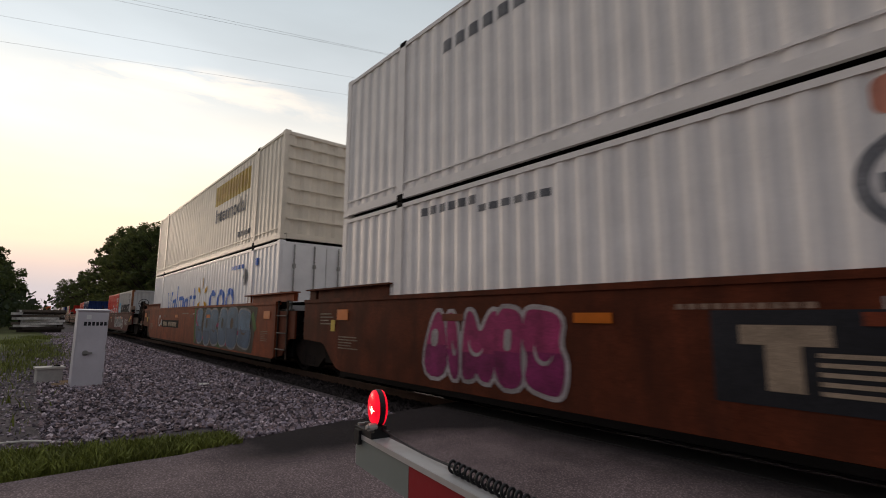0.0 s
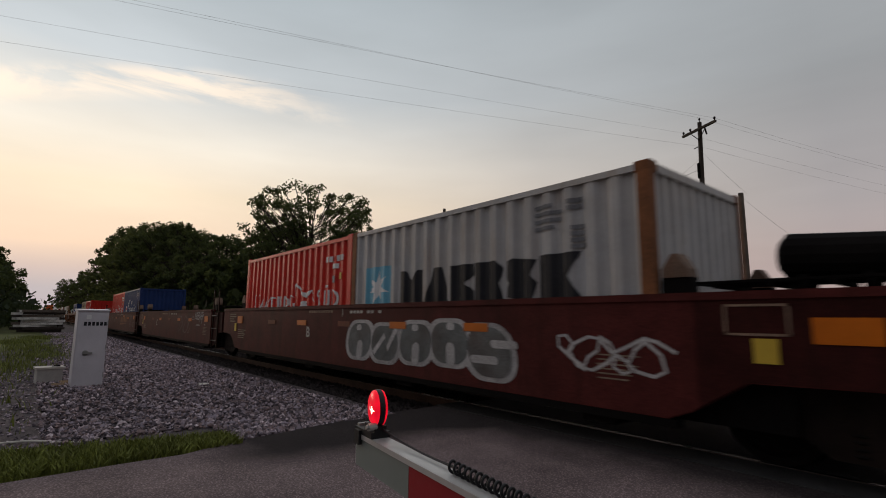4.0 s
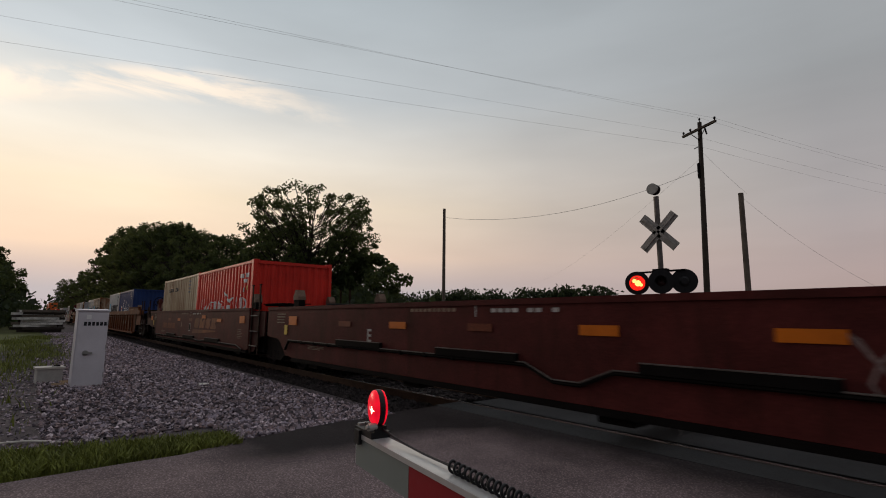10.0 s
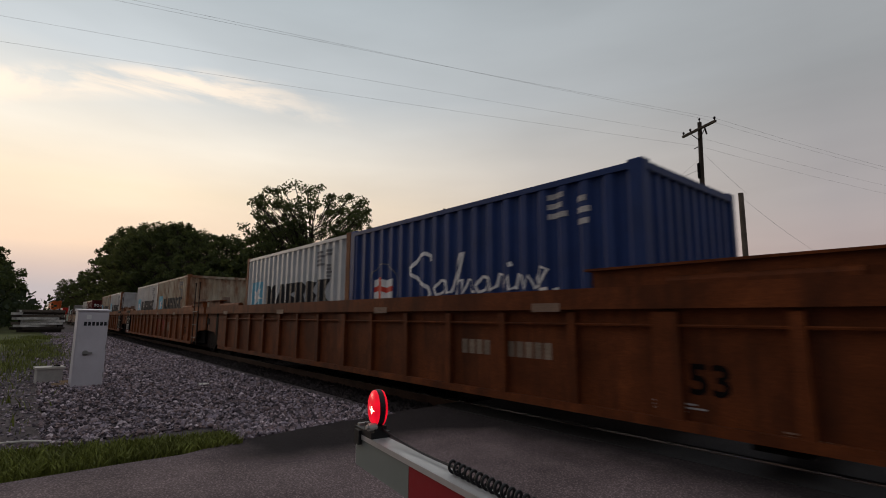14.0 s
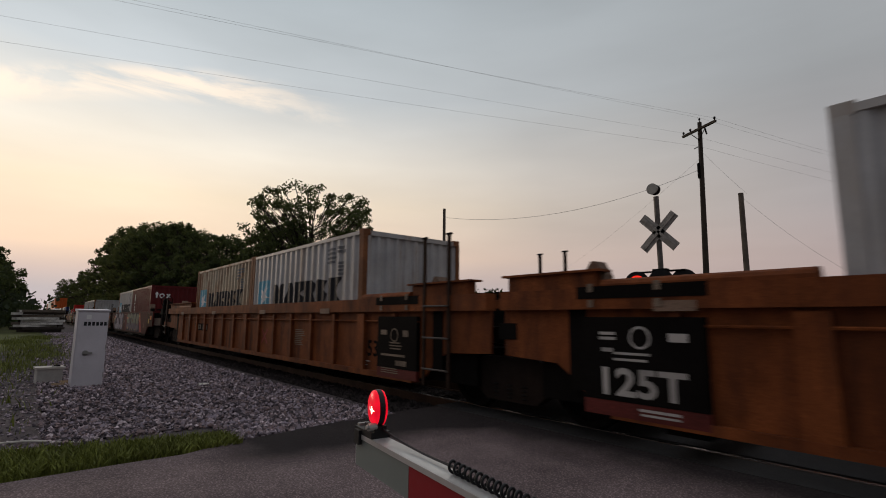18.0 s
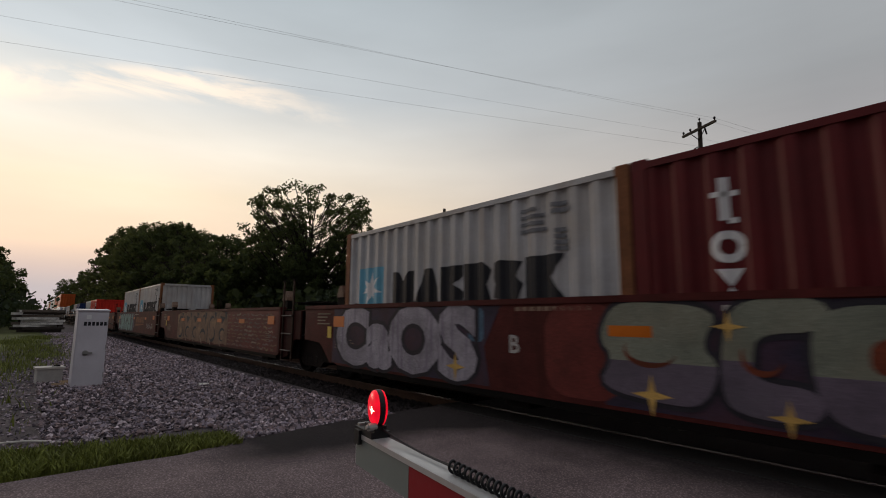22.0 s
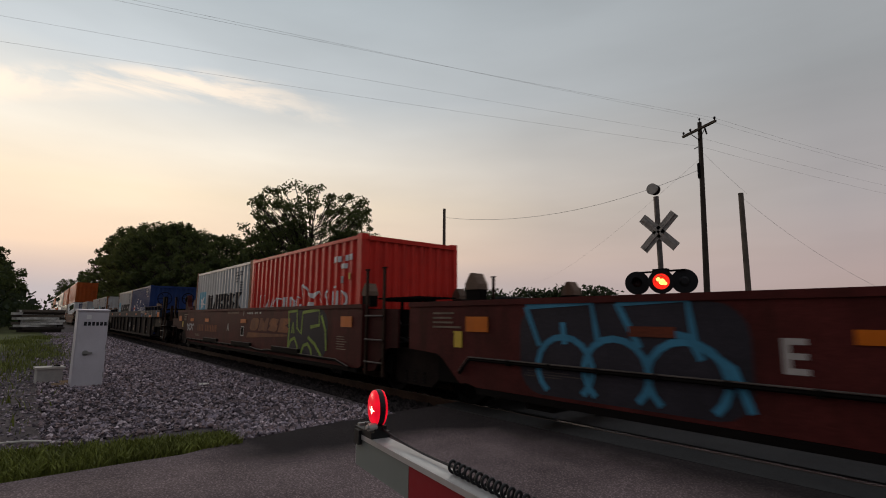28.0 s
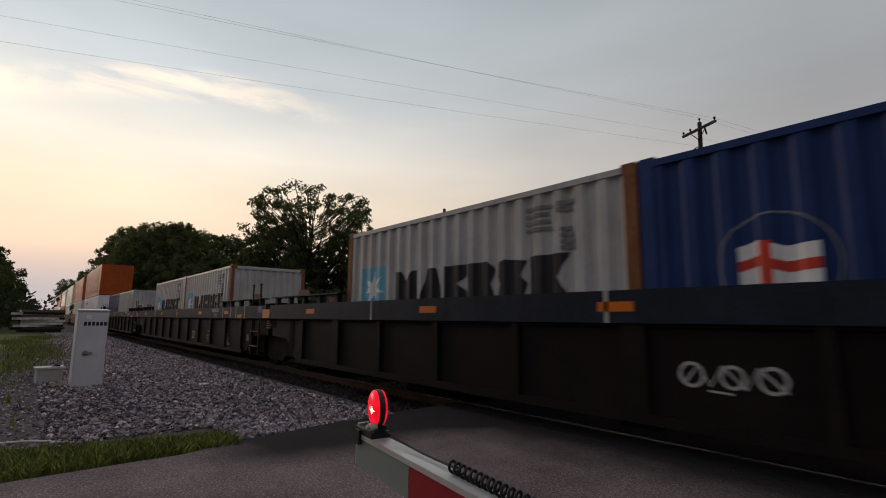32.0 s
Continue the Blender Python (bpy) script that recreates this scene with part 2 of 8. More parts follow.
tag_forest = mat("spray_dark_green", (0.06, 0.13, 0.03), 0.7, var=0.35)
tag_red = mat("spray_red", (0.33, 0.045, 0.035), 0.65, var=0.3)
tag_gold = mat("spray_gold", (0.58, 0.36, 0.10), 0.65, var=0.3)
brown_dirty = mat("sooty_brown_paint", (0.120, 0.030, 0.013), 0.7, spec=0.08, var=0.4, streak=(0.05, 0.016, 0.009), streak_at=(0.46, 0.70), dust=(0.08, 0.023, 0.012))
ground_red = mat("spray_dull_red", (0.13, 0.022, 0.017), 0.7, var=0.35)
notice_blue = mat("dull_blue_paint", (0.02, 0.075, 0.22), 0.6, var=0.2)
tag_green = mat("spray_yellow_green", (0.24, 0.34, 0.05), 0.65, var=0.3)
tag_rim = mat("spray_chalk_white", (0.42, 0.37, 0.36), 0.7, var=0.35)
tag_plum = mat("spray_plum", (0.22, 0.018, 0.10), 0.65, var=0.45, scale=3.0)
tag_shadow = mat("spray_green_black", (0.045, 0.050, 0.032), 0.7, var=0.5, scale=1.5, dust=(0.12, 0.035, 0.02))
tag_haze = mat("spray_thin_white", (0.27, 0.28, 0.29), 0.7, var=0.45, scale=2.5, dust=(0.13, 0.15, 0.17))
tag_deep = mat("spray_deep_blue", (0.055, 0.10, 0.16), 0.65, var=0.4)
tag_night = mat("spray_blue_violet", (0.035, 0.026, 0.05), 0.7, var=0.5, scale=1.3, dust=(0.10, 0.03, 0.03))
tag_lilac = mat("spray_pale_lilac", (0.36, 0.33, 0.37), 0.65, var=0.4, streak=(0.17, 0.14, 0.19), streak_at=(0.48, 0.62), streak_scale=(14, 14, 0.8))
tag_sage = mat("spray_sage", (0.20, 0.215, 0.165), 0.65, var=0.35, scale=1.6, dust=(0.24, 0.20, 0.14))
tag_dusk = mat("spray_dusky_violet", (0.115, 0.09, 0.12), 0.65, var=0.4, scale=1.6, dust=(0.16, 0.14, 0.17))
tag_ember = mat("spray_ember", (0.16, 0.035, 0.014), 0.65, var=0.4)
tag_grey = mat("spray_grey", (0.135, 0.145, 0.145), 0.65, var=0.4, scale=2.5, dust=(0.10, 0.05, 0.035))
asphalt = mat("worn_asphalt", (0.315, 0.237, 0.235), 0.9, var=0.42, scale=0.8, fine=85, bump=0.9, dust=(0.30, 0.225, 0.225), spec=0.12)


def road_material():
    """Worn asphalt with a darker, newer patch along the gravel edge and the near rail."""
    m = asphalt.copy()
    m.name = "patched_asphalt"
    t = m.node_tree
    bs = [n for n in t.nodes if n.type == "BSDF_PRINCIPLED"][0]
    old = bs.inputs["Base Color"].links[0].from_socket
    N = Net(t, clear=False)
    tc = N.add("TexCoord")
    wob = N.add("TexNoise", ins={"Vector": tc.outputs["Object"], "Scale": 1.3, "Detail": 5.0})
    w = N.math("MULTIPLY_ADD", wob.outputs[0], 0.7, -0.35)
    sep = N.add("SeparateXYZ", ins={0: tc.outputs["Object"]})
    x = N.math("ADD", sep.outputs[0], w)
    y = N.math("ADD", sep.outputs[1], w)
    rail_side = N.math("MULTIPLY_ADD", y, 1.1, -4.0, clamp=True)
    edge = N.math("MULTIPLY", N.math("MULTIPLY_ADD", x, -1.7, -7.0, clamp=True), N.math("MULTIPLY_ADD", y, 1.5, -1.9, clamp=True))
    f = N.math("MINIMUM", N.math("ADD", rail_side, edge), 0.93)
    speck = N.add("TexNoise", ins={"Vector": tc.outputs["Object"], "Scale": 75.0, "Detail": 4.0, "Roughness": 0.7})
    chips = N.add("TexVoronoi", ins={"Vector": tc.outputs["Object"], "Scale": 55.0})
    c = N.mix(f, old, (0.020, 0.017, 0.018))
    c = N.mix(1.0, c, N.ramp(chips.outputs["Distance"], [(0.05, 1.5), (0.5, 0.6)]), "MULTIPLY")
    c = N.mix(N.math("MULTIPLY", N.ramp(speck.outputs[0], [(0.63, 0.0), (0.70, 1.0)]), 0.6), c, (0.30, 0.26, 0.24))
    t.links.new(c, bs.inputs["Base Color"])
    return m


road_mat = road_material()
# newer asphalt; its dark tone also serves as shade under the train
asphalt_new_shade = mat("dark_asphalt", (0.032, 0.031, 0.031), 0.8, var=0.3, scale=1.5, fine=80, bump=0.6)
asphalt_worn = mat("dusty_dark_asphalt", (0.09, 0.075, 0.075), 0.9, var=0.35, scale=1.5, fine=80, bump=0.6, spec=0.1)
# floor colour kept dark to paint the shade in gaps between stones
gravel_floor = mat("packed_gravel", (0.072, 0.058, 0.061), 0.95, var=0.5, scale=3.0, fine=32, bump=1.0, dust=(0.125, 0.10, 0.107))
stone = mat("grey_crushed_stone", (0.70, 0.60, 0.64), 0.95, spec=0.1, var=0.25, scale=6, fine=50, bump=0.4, hues=[(0.0, (0.02, 0.018, 0.02)), (0.3, (0.12, 0.11, 0.12)), (0.5, (0.36, 0.29, 0.25)), (0.75, (0.38, 0.38, 0.42)), (0.9, (0.62, 0.58, 0.56)), (1.0, (1.0, 0.97, 0.95))])
# oily stone and bed, darkened further for the shade under the train
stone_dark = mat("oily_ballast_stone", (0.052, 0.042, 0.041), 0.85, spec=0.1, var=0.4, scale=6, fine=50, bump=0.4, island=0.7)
ballast_floor = mat("oily_ballast_bed", (0.022, 0.018, 0.016), 0.9, var=0.5, scale=3, fine=32, bump=1.0)
pale_stone = mat("pale_stone", (0.52, 0.48, 0.43), 0.9, var=0.2)
meadow = mat("rough_grass_ground", (0.10, 0.11, 0.03), 0.95, var=0.5, scale=0.35, fine=12, bump=0.8, dust=(0.12, 0.10, 0.06))
blade = mat("grass_blade", (0.22, 0.245, 0.048), 0.7, var=0.3, island=0.5, bump=0)


def leafy(name, col, through):
    """A leaf paint that also lets some light through."""
    m = mat(name, col, 0.75, var=0.35, island=0.55, bump=0)
    N = Net(m.node_tree, clear=False)
    out = [n for n in m.node_tree.nodes if n.type == "OUTPUT_MATERIAL"][0]
    bs = out.inputs[0].links[0].from_socket
    tr = N.add("BsdfTranslucent", ins={0: (*through, 1)})
    mix = N.add("MixShader", ins={0: 0.4, 1: bs, 2: tr.outputs[0]})
    N.tree.links.new(mix.outputs[0], out.inputs[0])
    return m


leaf = leafy("dark_leaf", (0.058, 0.080, 0.028), (0.14, 0.16, 0.05))
leaf_far = leafy("distant_leaf", (0.040, 0.055, 0.026), (0.06, 0.075, 0.03))
bark = mat("bark", (0.05, 0.038, 0.03), 0.9, var=0.4, bump=0.6)
pole_wood = mat("weathered_pole_wood", (0.055, 0.042, 0.033), 0.85, var=0.35, streak=(0.09, 0.075, 0.06), streak_scale=(9, 9, 0.3), bump=0.4)
pole_pale = mat("greyed_pole_wood", (0.13, 0.105, 0.085), 0.85, var=0.3, bump=0.4)
tie_wood = mat("creosoted_tie", (0.05, 0.04, 0.033), 0.9, var=0.4, bump=0.6)
tie_pale = mat("silvered_tie", (0.62, 0.59, 0.55), 0.9, var=0.35, scale=2.5, bump=0.6)
cabinet_paint = mat("silver_grey_cabinet_paint", (0.60, 0.57, 0.60), 0.5, var=0.08, streak=(0.36, 0.34, 0.32), streak_at=(0.58, 0.95))
rubble_brown = mat("brown_masonry", (0.26, 0.17, 0.10), 0.9, var=0.35, scale=8)
concrete = mat("pale_concrete", (0.46, 0.44, 0.41), 0.9, var=0.2)
galv = mat("galvanised_steel", (0.34, 0.33, 0.31), 0.5, metal=0.6, var=0.2)
sign_back = mat("bare_aluminium_sign_back", (0.30, 0.28, 0.26), 0.55, metal=0.3, var=0.3, scale=6)
mast_steel = mat("dull_galvanised_mast", (0.17, 0.15, 0.135), 0.6, metal=0.3, var=0.3, scale=5)
black_plastic = mat("black_plastic", (0.012, 0.012, 0.013), 0.45, var=0.2, bump=0.03)
arm_alu = mat("brushed_aluminium", (0.62, 0.60, 0.58), 0.35, metal=0.55, var=0.1, streak=(0.5, 0.47, 0.44))
arm_red = mat("red_reflective_sheet", (0.27, 0.012, 0.018), 0.45, var=0.12, bump=0.04)
arm_white = mat("dull_white_reflective_sheet", (0.21, 0.235, 0.215), 0.5, var=0.1, bump=0.04)
wire_mat = mat("wire", (0.36, 0.35, 0.34), 0.6, var=0.1, bump=0)
red_glow = glow("lit_red_lens", (0.95, 0.006, 0.026), 0.95)
hot_glow = glow("lamp_filament_glow", (1.0, 0.50, 0.32), 7.0)
signal_glow = glow("lit_signal_lens", (1.0, 0.025, 0.012), 1.3)
signal_core = glow("lit_signal_core", (1.0, 0.42, 0.10), 3.6)
lens_dark = mat("unlit_red_lens", (0.03, 0.006, 0.006), 0.25, var=0.2, bump=0.02)

# ---------------------------------------------------------------- mesh helpers


def box(bm, x0, x1, y0, y1, z0, z1):
    vs = [bm.verts.new((x, y, z)) for x in (x0, x1) for y in (y0, y1) for z in (z0, z1)]
    for f in ((0, 1, 3, 2), (4, 6, 7, 5), (0, 4, 5, 1), (2, 3, 7, 6), (0, 2, 6, 4), (1, 5, 7, 3)):
        bm.faces.new([vs[i] for i in f])


def slab(bm, poly, y0, y1):
    """A plate with the outline poly in the xz plane, between y0 and y1."""
    a = [bm.verts.new((x, y0, z)) for x, z in poly]
    b = [bm.verts.new((x, y1, z)) for x, z in poly]
    bm.faces.new(a)
    bm.faces.new(b[::-1])
    n = len(poly)
    for i in range(n):
        bm.faces.new((a[i], b[i], b[(i + 1) % n], a[(i + 1) % n]))


def rod(bm, p, q, r0, r1=None, n=8):
    r1 = r0 if r1 is None else r1
    p, q = Vector(p), Vector(q)
    d = (q - p).normalized()
    s = d.orthogonal().normalized()
    t = d.cross(s)
    a, b = [], []
    for i in range(n):
        w = 2 * math.pi * i / n
        o = s * math.cos(w) + t * math.sin(w)
        a.append(bm.verts.new(p + o * r0))
        b.append(bm.verts.new(q + o * r1))
    for i in range(n):
        bm.faces.new((a[i], a[(i + 1) % n], b[(i + 1) % n], b[i]))
    bm.faces.new(a[::-1])
    bm.faces.new(b)


def tube(bm, pts, r, n=6):
    rings = []
    pts = [Vector(p) for p in pts]
    up = None
    for i, p in enumerate(pts):
        d = (pts[min(i + 1, len(pts) - 1)] - pts[max(i - 1, 0)]).normalized()
        s = d.orthogonal().normalized() if up is None else (up - d * up.dot(d)).normalized()
        up = s
        t = d.cross(s)
        rings.append([bm.verts.new(p + (s * math.cos(2 * math.pi * k / n) + t * math.sin(2 * math.pi * k / n)) * r) for k in range(n)])
    for a, b in zip(rings, rings[1:]):
        for k in range(n):
            bm.faces.new((a[k], a[(k + 1) % n], b[(k + 1) % n], b[k]))
    bm.faces.new(rings[0][::-1])
    bm.faces.new(rings[-1])


def lathe(bm, profile, axis="y", n=24, at=(0, 0, 0)):
    """A turned body: profile of (radius, along) about an axis."""
    rings = []
    for r, l in profile:
        ring = []
        for k in range(n):
            c, s = r * math.cos(2 * math.pi * k / n), r * math.sin(2 * math.pi * k / n)
            v = {"y": (c, l, s), "z": (c, s, l), "x": (l, c, s)}[axis]
            ring.append(bm.verts.new((v[0] + at[0], v[1] + at[1], v[2] + at[2])))
        rings.append(ring)
    for a, b in zip(rings, rings[1:]):
        for k in range(n):
            bm.faces.new((a[k], a[(k + 1) % n], b[(k + 1) % n], b[k]))
    bm.faces.new(rings[0][::-1])
    bm.faces.new(rings[-1])


STORE = {}


def shape(key, build, material, bevel=0.0, smooth=False):
    """A mesh kept under a key, so that alike parts share it. build fills a bmesh."""
    full = (key, material.name)
    if full not in STORE:
        bm = bmesh.new()
        build(bm)
        if bevel:
            edges = [e for e in bm.edges if len(e.link_faces) == 2 and e.calc_face_angle(0) > 0.6]
            bmesh.ops.bevel(bm, geom=edges, offset=bevel, segments=2, affect="EDGES", profile=0.5)
        bmesh.ops.recalc_face_normals(bm, faces=bm.faces)
        me = bpy.data.meshes.new(str(key))
        bm.to_mesh(me)
        bm.free()
        me.materials.append(material)
        if smooth:
            me.shade_smooth()
        STORE[full] = me
    return STORE[full]


COUNT = [0]


def part(name, build, material, parent, label="", at=(0, 0, 0), key=None, bevel=0.0, smooth=False, rz=0):
    if key is None:
        COUNT[0] += 1
        key = f"{name}_{COUNT[0]}"
    ob = new(name, shape(key, build, material, bevel, smooth))
    ob.matrix_basis = pose(*at, 0, 0, rz)
    ob.parent = parent
    if label:
        ob["label"] = label
    return ob


def thing(name, label, category, at=(0, 0, 0), rz=0, group="", kind=""):
    ob = new(name)
    ob.empty_display_size = 0.2
    ob.matrix_basis = pose(*at, 0, 0, rz)
    return tagged(ob, label, category, group, kind)


def solo(name, build, material, label, category, at=(0, 0, 0), group="", kind="", bevel=0.0, smooth=False):
    ob = new(name, shape(f"solo_{name}_{len(STORE)}", build, material, bevel, smooth))
    ob.matrix_basis = pose(*at)
    return tagged(ob, label, category, group, kind)


def cut(poly, x, keep_right):
    out = []
    n = len(poly)
    for i in range(n):
        a, b = poly[i], poly[(i + 1) % n]
        ina, inb = (a[0] >= x) == keep_right, (b[0] >= x) == keep_right
        if ina:
            out.append(a)
        if ina != inb:
            k = (x - a[0]) / (b[0] - a[0])
            out.append((x, a[1] + k * (b[1] - a[1])))
    return out


def paint(bm, polys, breaks=None, depth=None, y=0.0):
    """Lay flat shapes (in the xz plane) on a wall: at y, or following a folded sheet whose fold lines are breaks and depths depth."""
    for poly in polys:
        if breaks is None:
            bm.faces.new([bm.verts.new((px, y, pz)) for px, pz in poly])
            continue
        x0, x1 = min(p[0] for p in poly), max(p[0] for p in poly)
        for (a, da), (b, db) in zip(zip(breaks, depth), zip(breaks[1:], depth[1:])):
            if b <= x0 or a >= x1:
                continue
            piece = cut(cut(poly, a, True), b, False)
            if len(piece) < 3:
                continue
            bm.faces.new([bm.verts.new((px, y + da + (db - da) * (px - a) / (b - a), pz)) for px, pz in piece])
    bmesh.ops.remove_doubles(bm, verts=bm.verts, dist=0.0004)


def rect(x0, x1, z0, z1, lean=0.0):
    h = (z1 - z0) * lean
    return [(x0, z0), (x1, z0), (x1 + h, z1), (x0 + h, z1)]


def rounded(x0, x1, z0, z1, r=0.2, n=4, lean=0.0):
    r = r * min(x1 - x0, z1 - z0)
    out = []
    for cx, cz, a in ((x1 - r, z0 + r, -90), (x1 - r, z1 - r, 0), (x0 + r, z1 - r, 90), (x0 + r, z0 + r, 180)):
        for k in range(n + 1):
            w = radians(a + 90 * k / n)
            px, pz = cx + r * math.cos(w), cz + r * math.sin(w)
            out.append((px + (pz - z0) * lean, pz))
    return out


def stroke(pts, w):
    """A brush line of width w through points: quads that share their ends."""
    n = len(pts)
    edge = []
    for i, (x, z) in enumerate(pts):
        a, b = pts[max(i - 1, 0)], pts[min(i + 1, n - 1)]
        l = math.hypot(b[0] - a[0], b[1] - a[1]) or 1e-6
        nx, nz = -(b[1] - a[1]) / l * w / 2, (b[0] - a[0]) / l * w / 2
        edge.append(((x + nx, z + nz), (x - nx, z - nz)))
    return [[a[0], a[1], b[1], b[0]] for a, b in zip(edge, edge[1:])]


def ring(cx, cz, r, w, a0=0, a1=360, n=24):
    return stroke([(cx + r * math.cos(radians(a0 + (a1 - a0) * k / n)), cz + r * math.sin(radians(a0 + (a1 - a0) * k / n))) for k in range(n + 1)], w)


def star(cx, cz, r, spikes=7, inner=0.42):
    """A spiky star, as triangles round its middle."""
    pts = []
    for k in range(spikes * 2):
        w = radians(90 + 180 * k / spikes)
        q = r if k % 2 == 0 else r * inner
        pts.append((cx + q * math.cos(w), cz + q * math.sin(w)))
    return [[(cx, cz), pts[k], pts[(k + 1) % len(pts)]] for k in range(len(pts))]


def crescent(cx, cz, rx, rz, a0, a1, w, n=12):
    """A hook-shaped brush form, thick in its middle and pointed at its ends, as a strip of quads."""
    out, edge = [], []
    for k in range(n + 1):
        a = radians(a0 + (a1 - a0) * k / n)
        q = w * math.sin(math.pi * k / n) + 0.004
        edge.append(((cx + rx * math.cos(a), cz + rz * math.sin(a)), (cx + (rx - q) * math.cos(a), cz + (rz - q) * math.sin(a))))
    return [[a[0], a[1], b[1], b[0]] for a, b in zip(edge, edge[1:])]


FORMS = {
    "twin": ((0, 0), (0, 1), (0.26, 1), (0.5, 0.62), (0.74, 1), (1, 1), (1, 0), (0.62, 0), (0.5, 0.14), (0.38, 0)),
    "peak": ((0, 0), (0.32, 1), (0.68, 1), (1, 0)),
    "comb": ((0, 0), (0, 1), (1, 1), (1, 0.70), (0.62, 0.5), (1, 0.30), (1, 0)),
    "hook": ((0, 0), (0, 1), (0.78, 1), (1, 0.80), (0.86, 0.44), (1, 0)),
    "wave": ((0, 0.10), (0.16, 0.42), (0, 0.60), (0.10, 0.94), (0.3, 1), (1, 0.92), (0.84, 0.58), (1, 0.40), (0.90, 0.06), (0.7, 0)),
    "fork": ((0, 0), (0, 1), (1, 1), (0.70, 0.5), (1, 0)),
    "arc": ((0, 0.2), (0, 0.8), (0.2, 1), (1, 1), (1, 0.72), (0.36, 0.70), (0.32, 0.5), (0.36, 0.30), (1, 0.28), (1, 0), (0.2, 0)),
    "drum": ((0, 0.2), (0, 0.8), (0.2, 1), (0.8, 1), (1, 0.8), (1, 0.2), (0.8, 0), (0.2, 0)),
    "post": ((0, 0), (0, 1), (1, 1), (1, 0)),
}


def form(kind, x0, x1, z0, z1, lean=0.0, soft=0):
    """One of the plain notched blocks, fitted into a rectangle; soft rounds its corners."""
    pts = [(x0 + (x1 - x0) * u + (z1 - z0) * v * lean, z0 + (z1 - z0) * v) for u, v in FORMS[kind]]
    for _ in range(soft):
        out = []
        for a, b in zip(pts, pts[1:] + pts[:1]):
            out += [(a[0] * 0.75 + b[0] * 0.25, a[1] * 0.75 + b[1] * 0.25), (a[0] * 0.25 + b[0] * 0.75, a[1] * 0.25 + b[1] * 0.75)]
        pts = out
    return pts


def words(text, x, z, height, width=None, bold=0.0, lean=0.0):
    """The built-in font's letters as flat triangles, from x on, standing on z."""
    cu = bpy.data.curves.new("lettering", "FONT")
    cu.body, cu.offset, cu.resolution_u, cu.shear = text, bold, 3, lean
    ob = bpy.data.objects.new("lettering", cu)
    scene.collection.objects.link(ob)
    bpy.context.view_layer.update()
    me = ob.to_mesh()
    vs = [(v.co.x, v.co.y) for v in me.vertices]
    fs = [tuple(p.vertices) for p in me.polygons]
    ob.to_mesh_clear()
    bpy.data.objects.remove(ob)
    bpy.data.curves.remove(cu)
    x0, x1 = min(v[0] for v in vs), max(v[0] for v in vs)
    z0, z1 = min(v[1] for v in vs), max(v[1] for v in vs)
    k = height / (z1 - z0)
    kx = k if width is None else width / (x1 - x0)
    vs = [(x + (a - x0) * kx, z + (b - z0) * k) for a, b in vs]
    return [[vs[i] for i in f] for f in fs]


def bars(x, z, w, h, rows, rng, fill=0.7):
    """Lines of unreadable small writing, as plain bars."""
    out = []
    step = h / rows
    for r in range(rows):
        zz = z + h - step * (r + 1)
        out.append(rect(x, x + w * rng.uniform(0.6, 1.0), zz + step * (1 - fill) / 2, zz + step * (1 + fill) / 2))
    return out

# ---------------------------------------------------------------- the ground, road and track


def grid_sheet(bm, xs, ys, height):
    rows = [[bm.verts.new((x, y, height(x, y))) for y in ys] for x in xs]
    for a, b in zip(rows, rows[1:]):
        for k in range(len(ys) - 1):
            bm.faces.new((a[k], b[k], b[k + 1], a[k + 1]))


def ground_height(x, y):
    far = max(0.0, math.hypot(x, y) - 40)
    bed = max(0.0, 1 - max(0.0, abs(y - TRACK_Y) - 2.6) / 1.4)
    return GROUND_Z - 0.03 - 0.45 * min(1, bed) - 0.10 * min(1, far / 60) + 0.03 * noise.noise((x * 0.25, y * 0.25, 0))


def spread(lo, hi, near, step, grow=1.5):
    out, s, v = [], step, near[0]
    while v > lo:
        out.append(v)
        v -= s
        s *= grow
    left = [lo] + out[::-1]
    mid = list(np.arange(near[0] + step, near[1], step))
    out, s, v = [], step, near[1]
    while v < hi:
        out.append(v)
        v += s
        s *= grow
    return left + [float(m) for m in mid] + out + [hi]


solo("ground", lambda bm: grid_sheet(bm, spread(-2500, 2500, (-60, 20), 2.0), spread(-2500, 2500, (-12, 24), 0.8), ground_height), meadow, "rough green grass and bare earth round the railway crossing", "ground", kind="structure")


def road_sheet(bm):
    ys = [-30, -20, -12, -6, -3, -1.5, 0, 0.7, 1.2, 1.6, 2.0, 2.6, 3.2, 4.0, 4.66]
    edge = random.Random(3)
    rows = []
    for y in ys:
        left = -5.16 if y < 1.3 else -5.16 - 0.55 * min(1, (y - 1.3) / 2.6) ** 0.6
        rows.append([bm.verts.new((x + (edge.uniform(-0.06, 0.06) if i in (0, 5) else 0), y, -0.005)) for i, x in enumerate((left, -4.4, -2.5, 0.0, 2.5, 4.5))])
    for a, b in zip(rows, rows[1:]):
        for k in range(5):
            bm.faces.new((a[k], a[k + 1], b[k + 1], b[k]))
    low = bmesh.ops.extrude_face_region(bm, geom=list(bm.faces))
    for v in low["geom"]:
        if isinstance(v, bmesh.types.BMVert):
            v.co.z = -0.18


solo("road", road_sheet, road_mat, "worn grey asphalt road with a darker patch at the crossing", "road", kind="structure")


def panel(x0, x1, y0, y1):
    return lambda bm: box(bm, x0, x1, y0, y1, -0.16, -0.004)


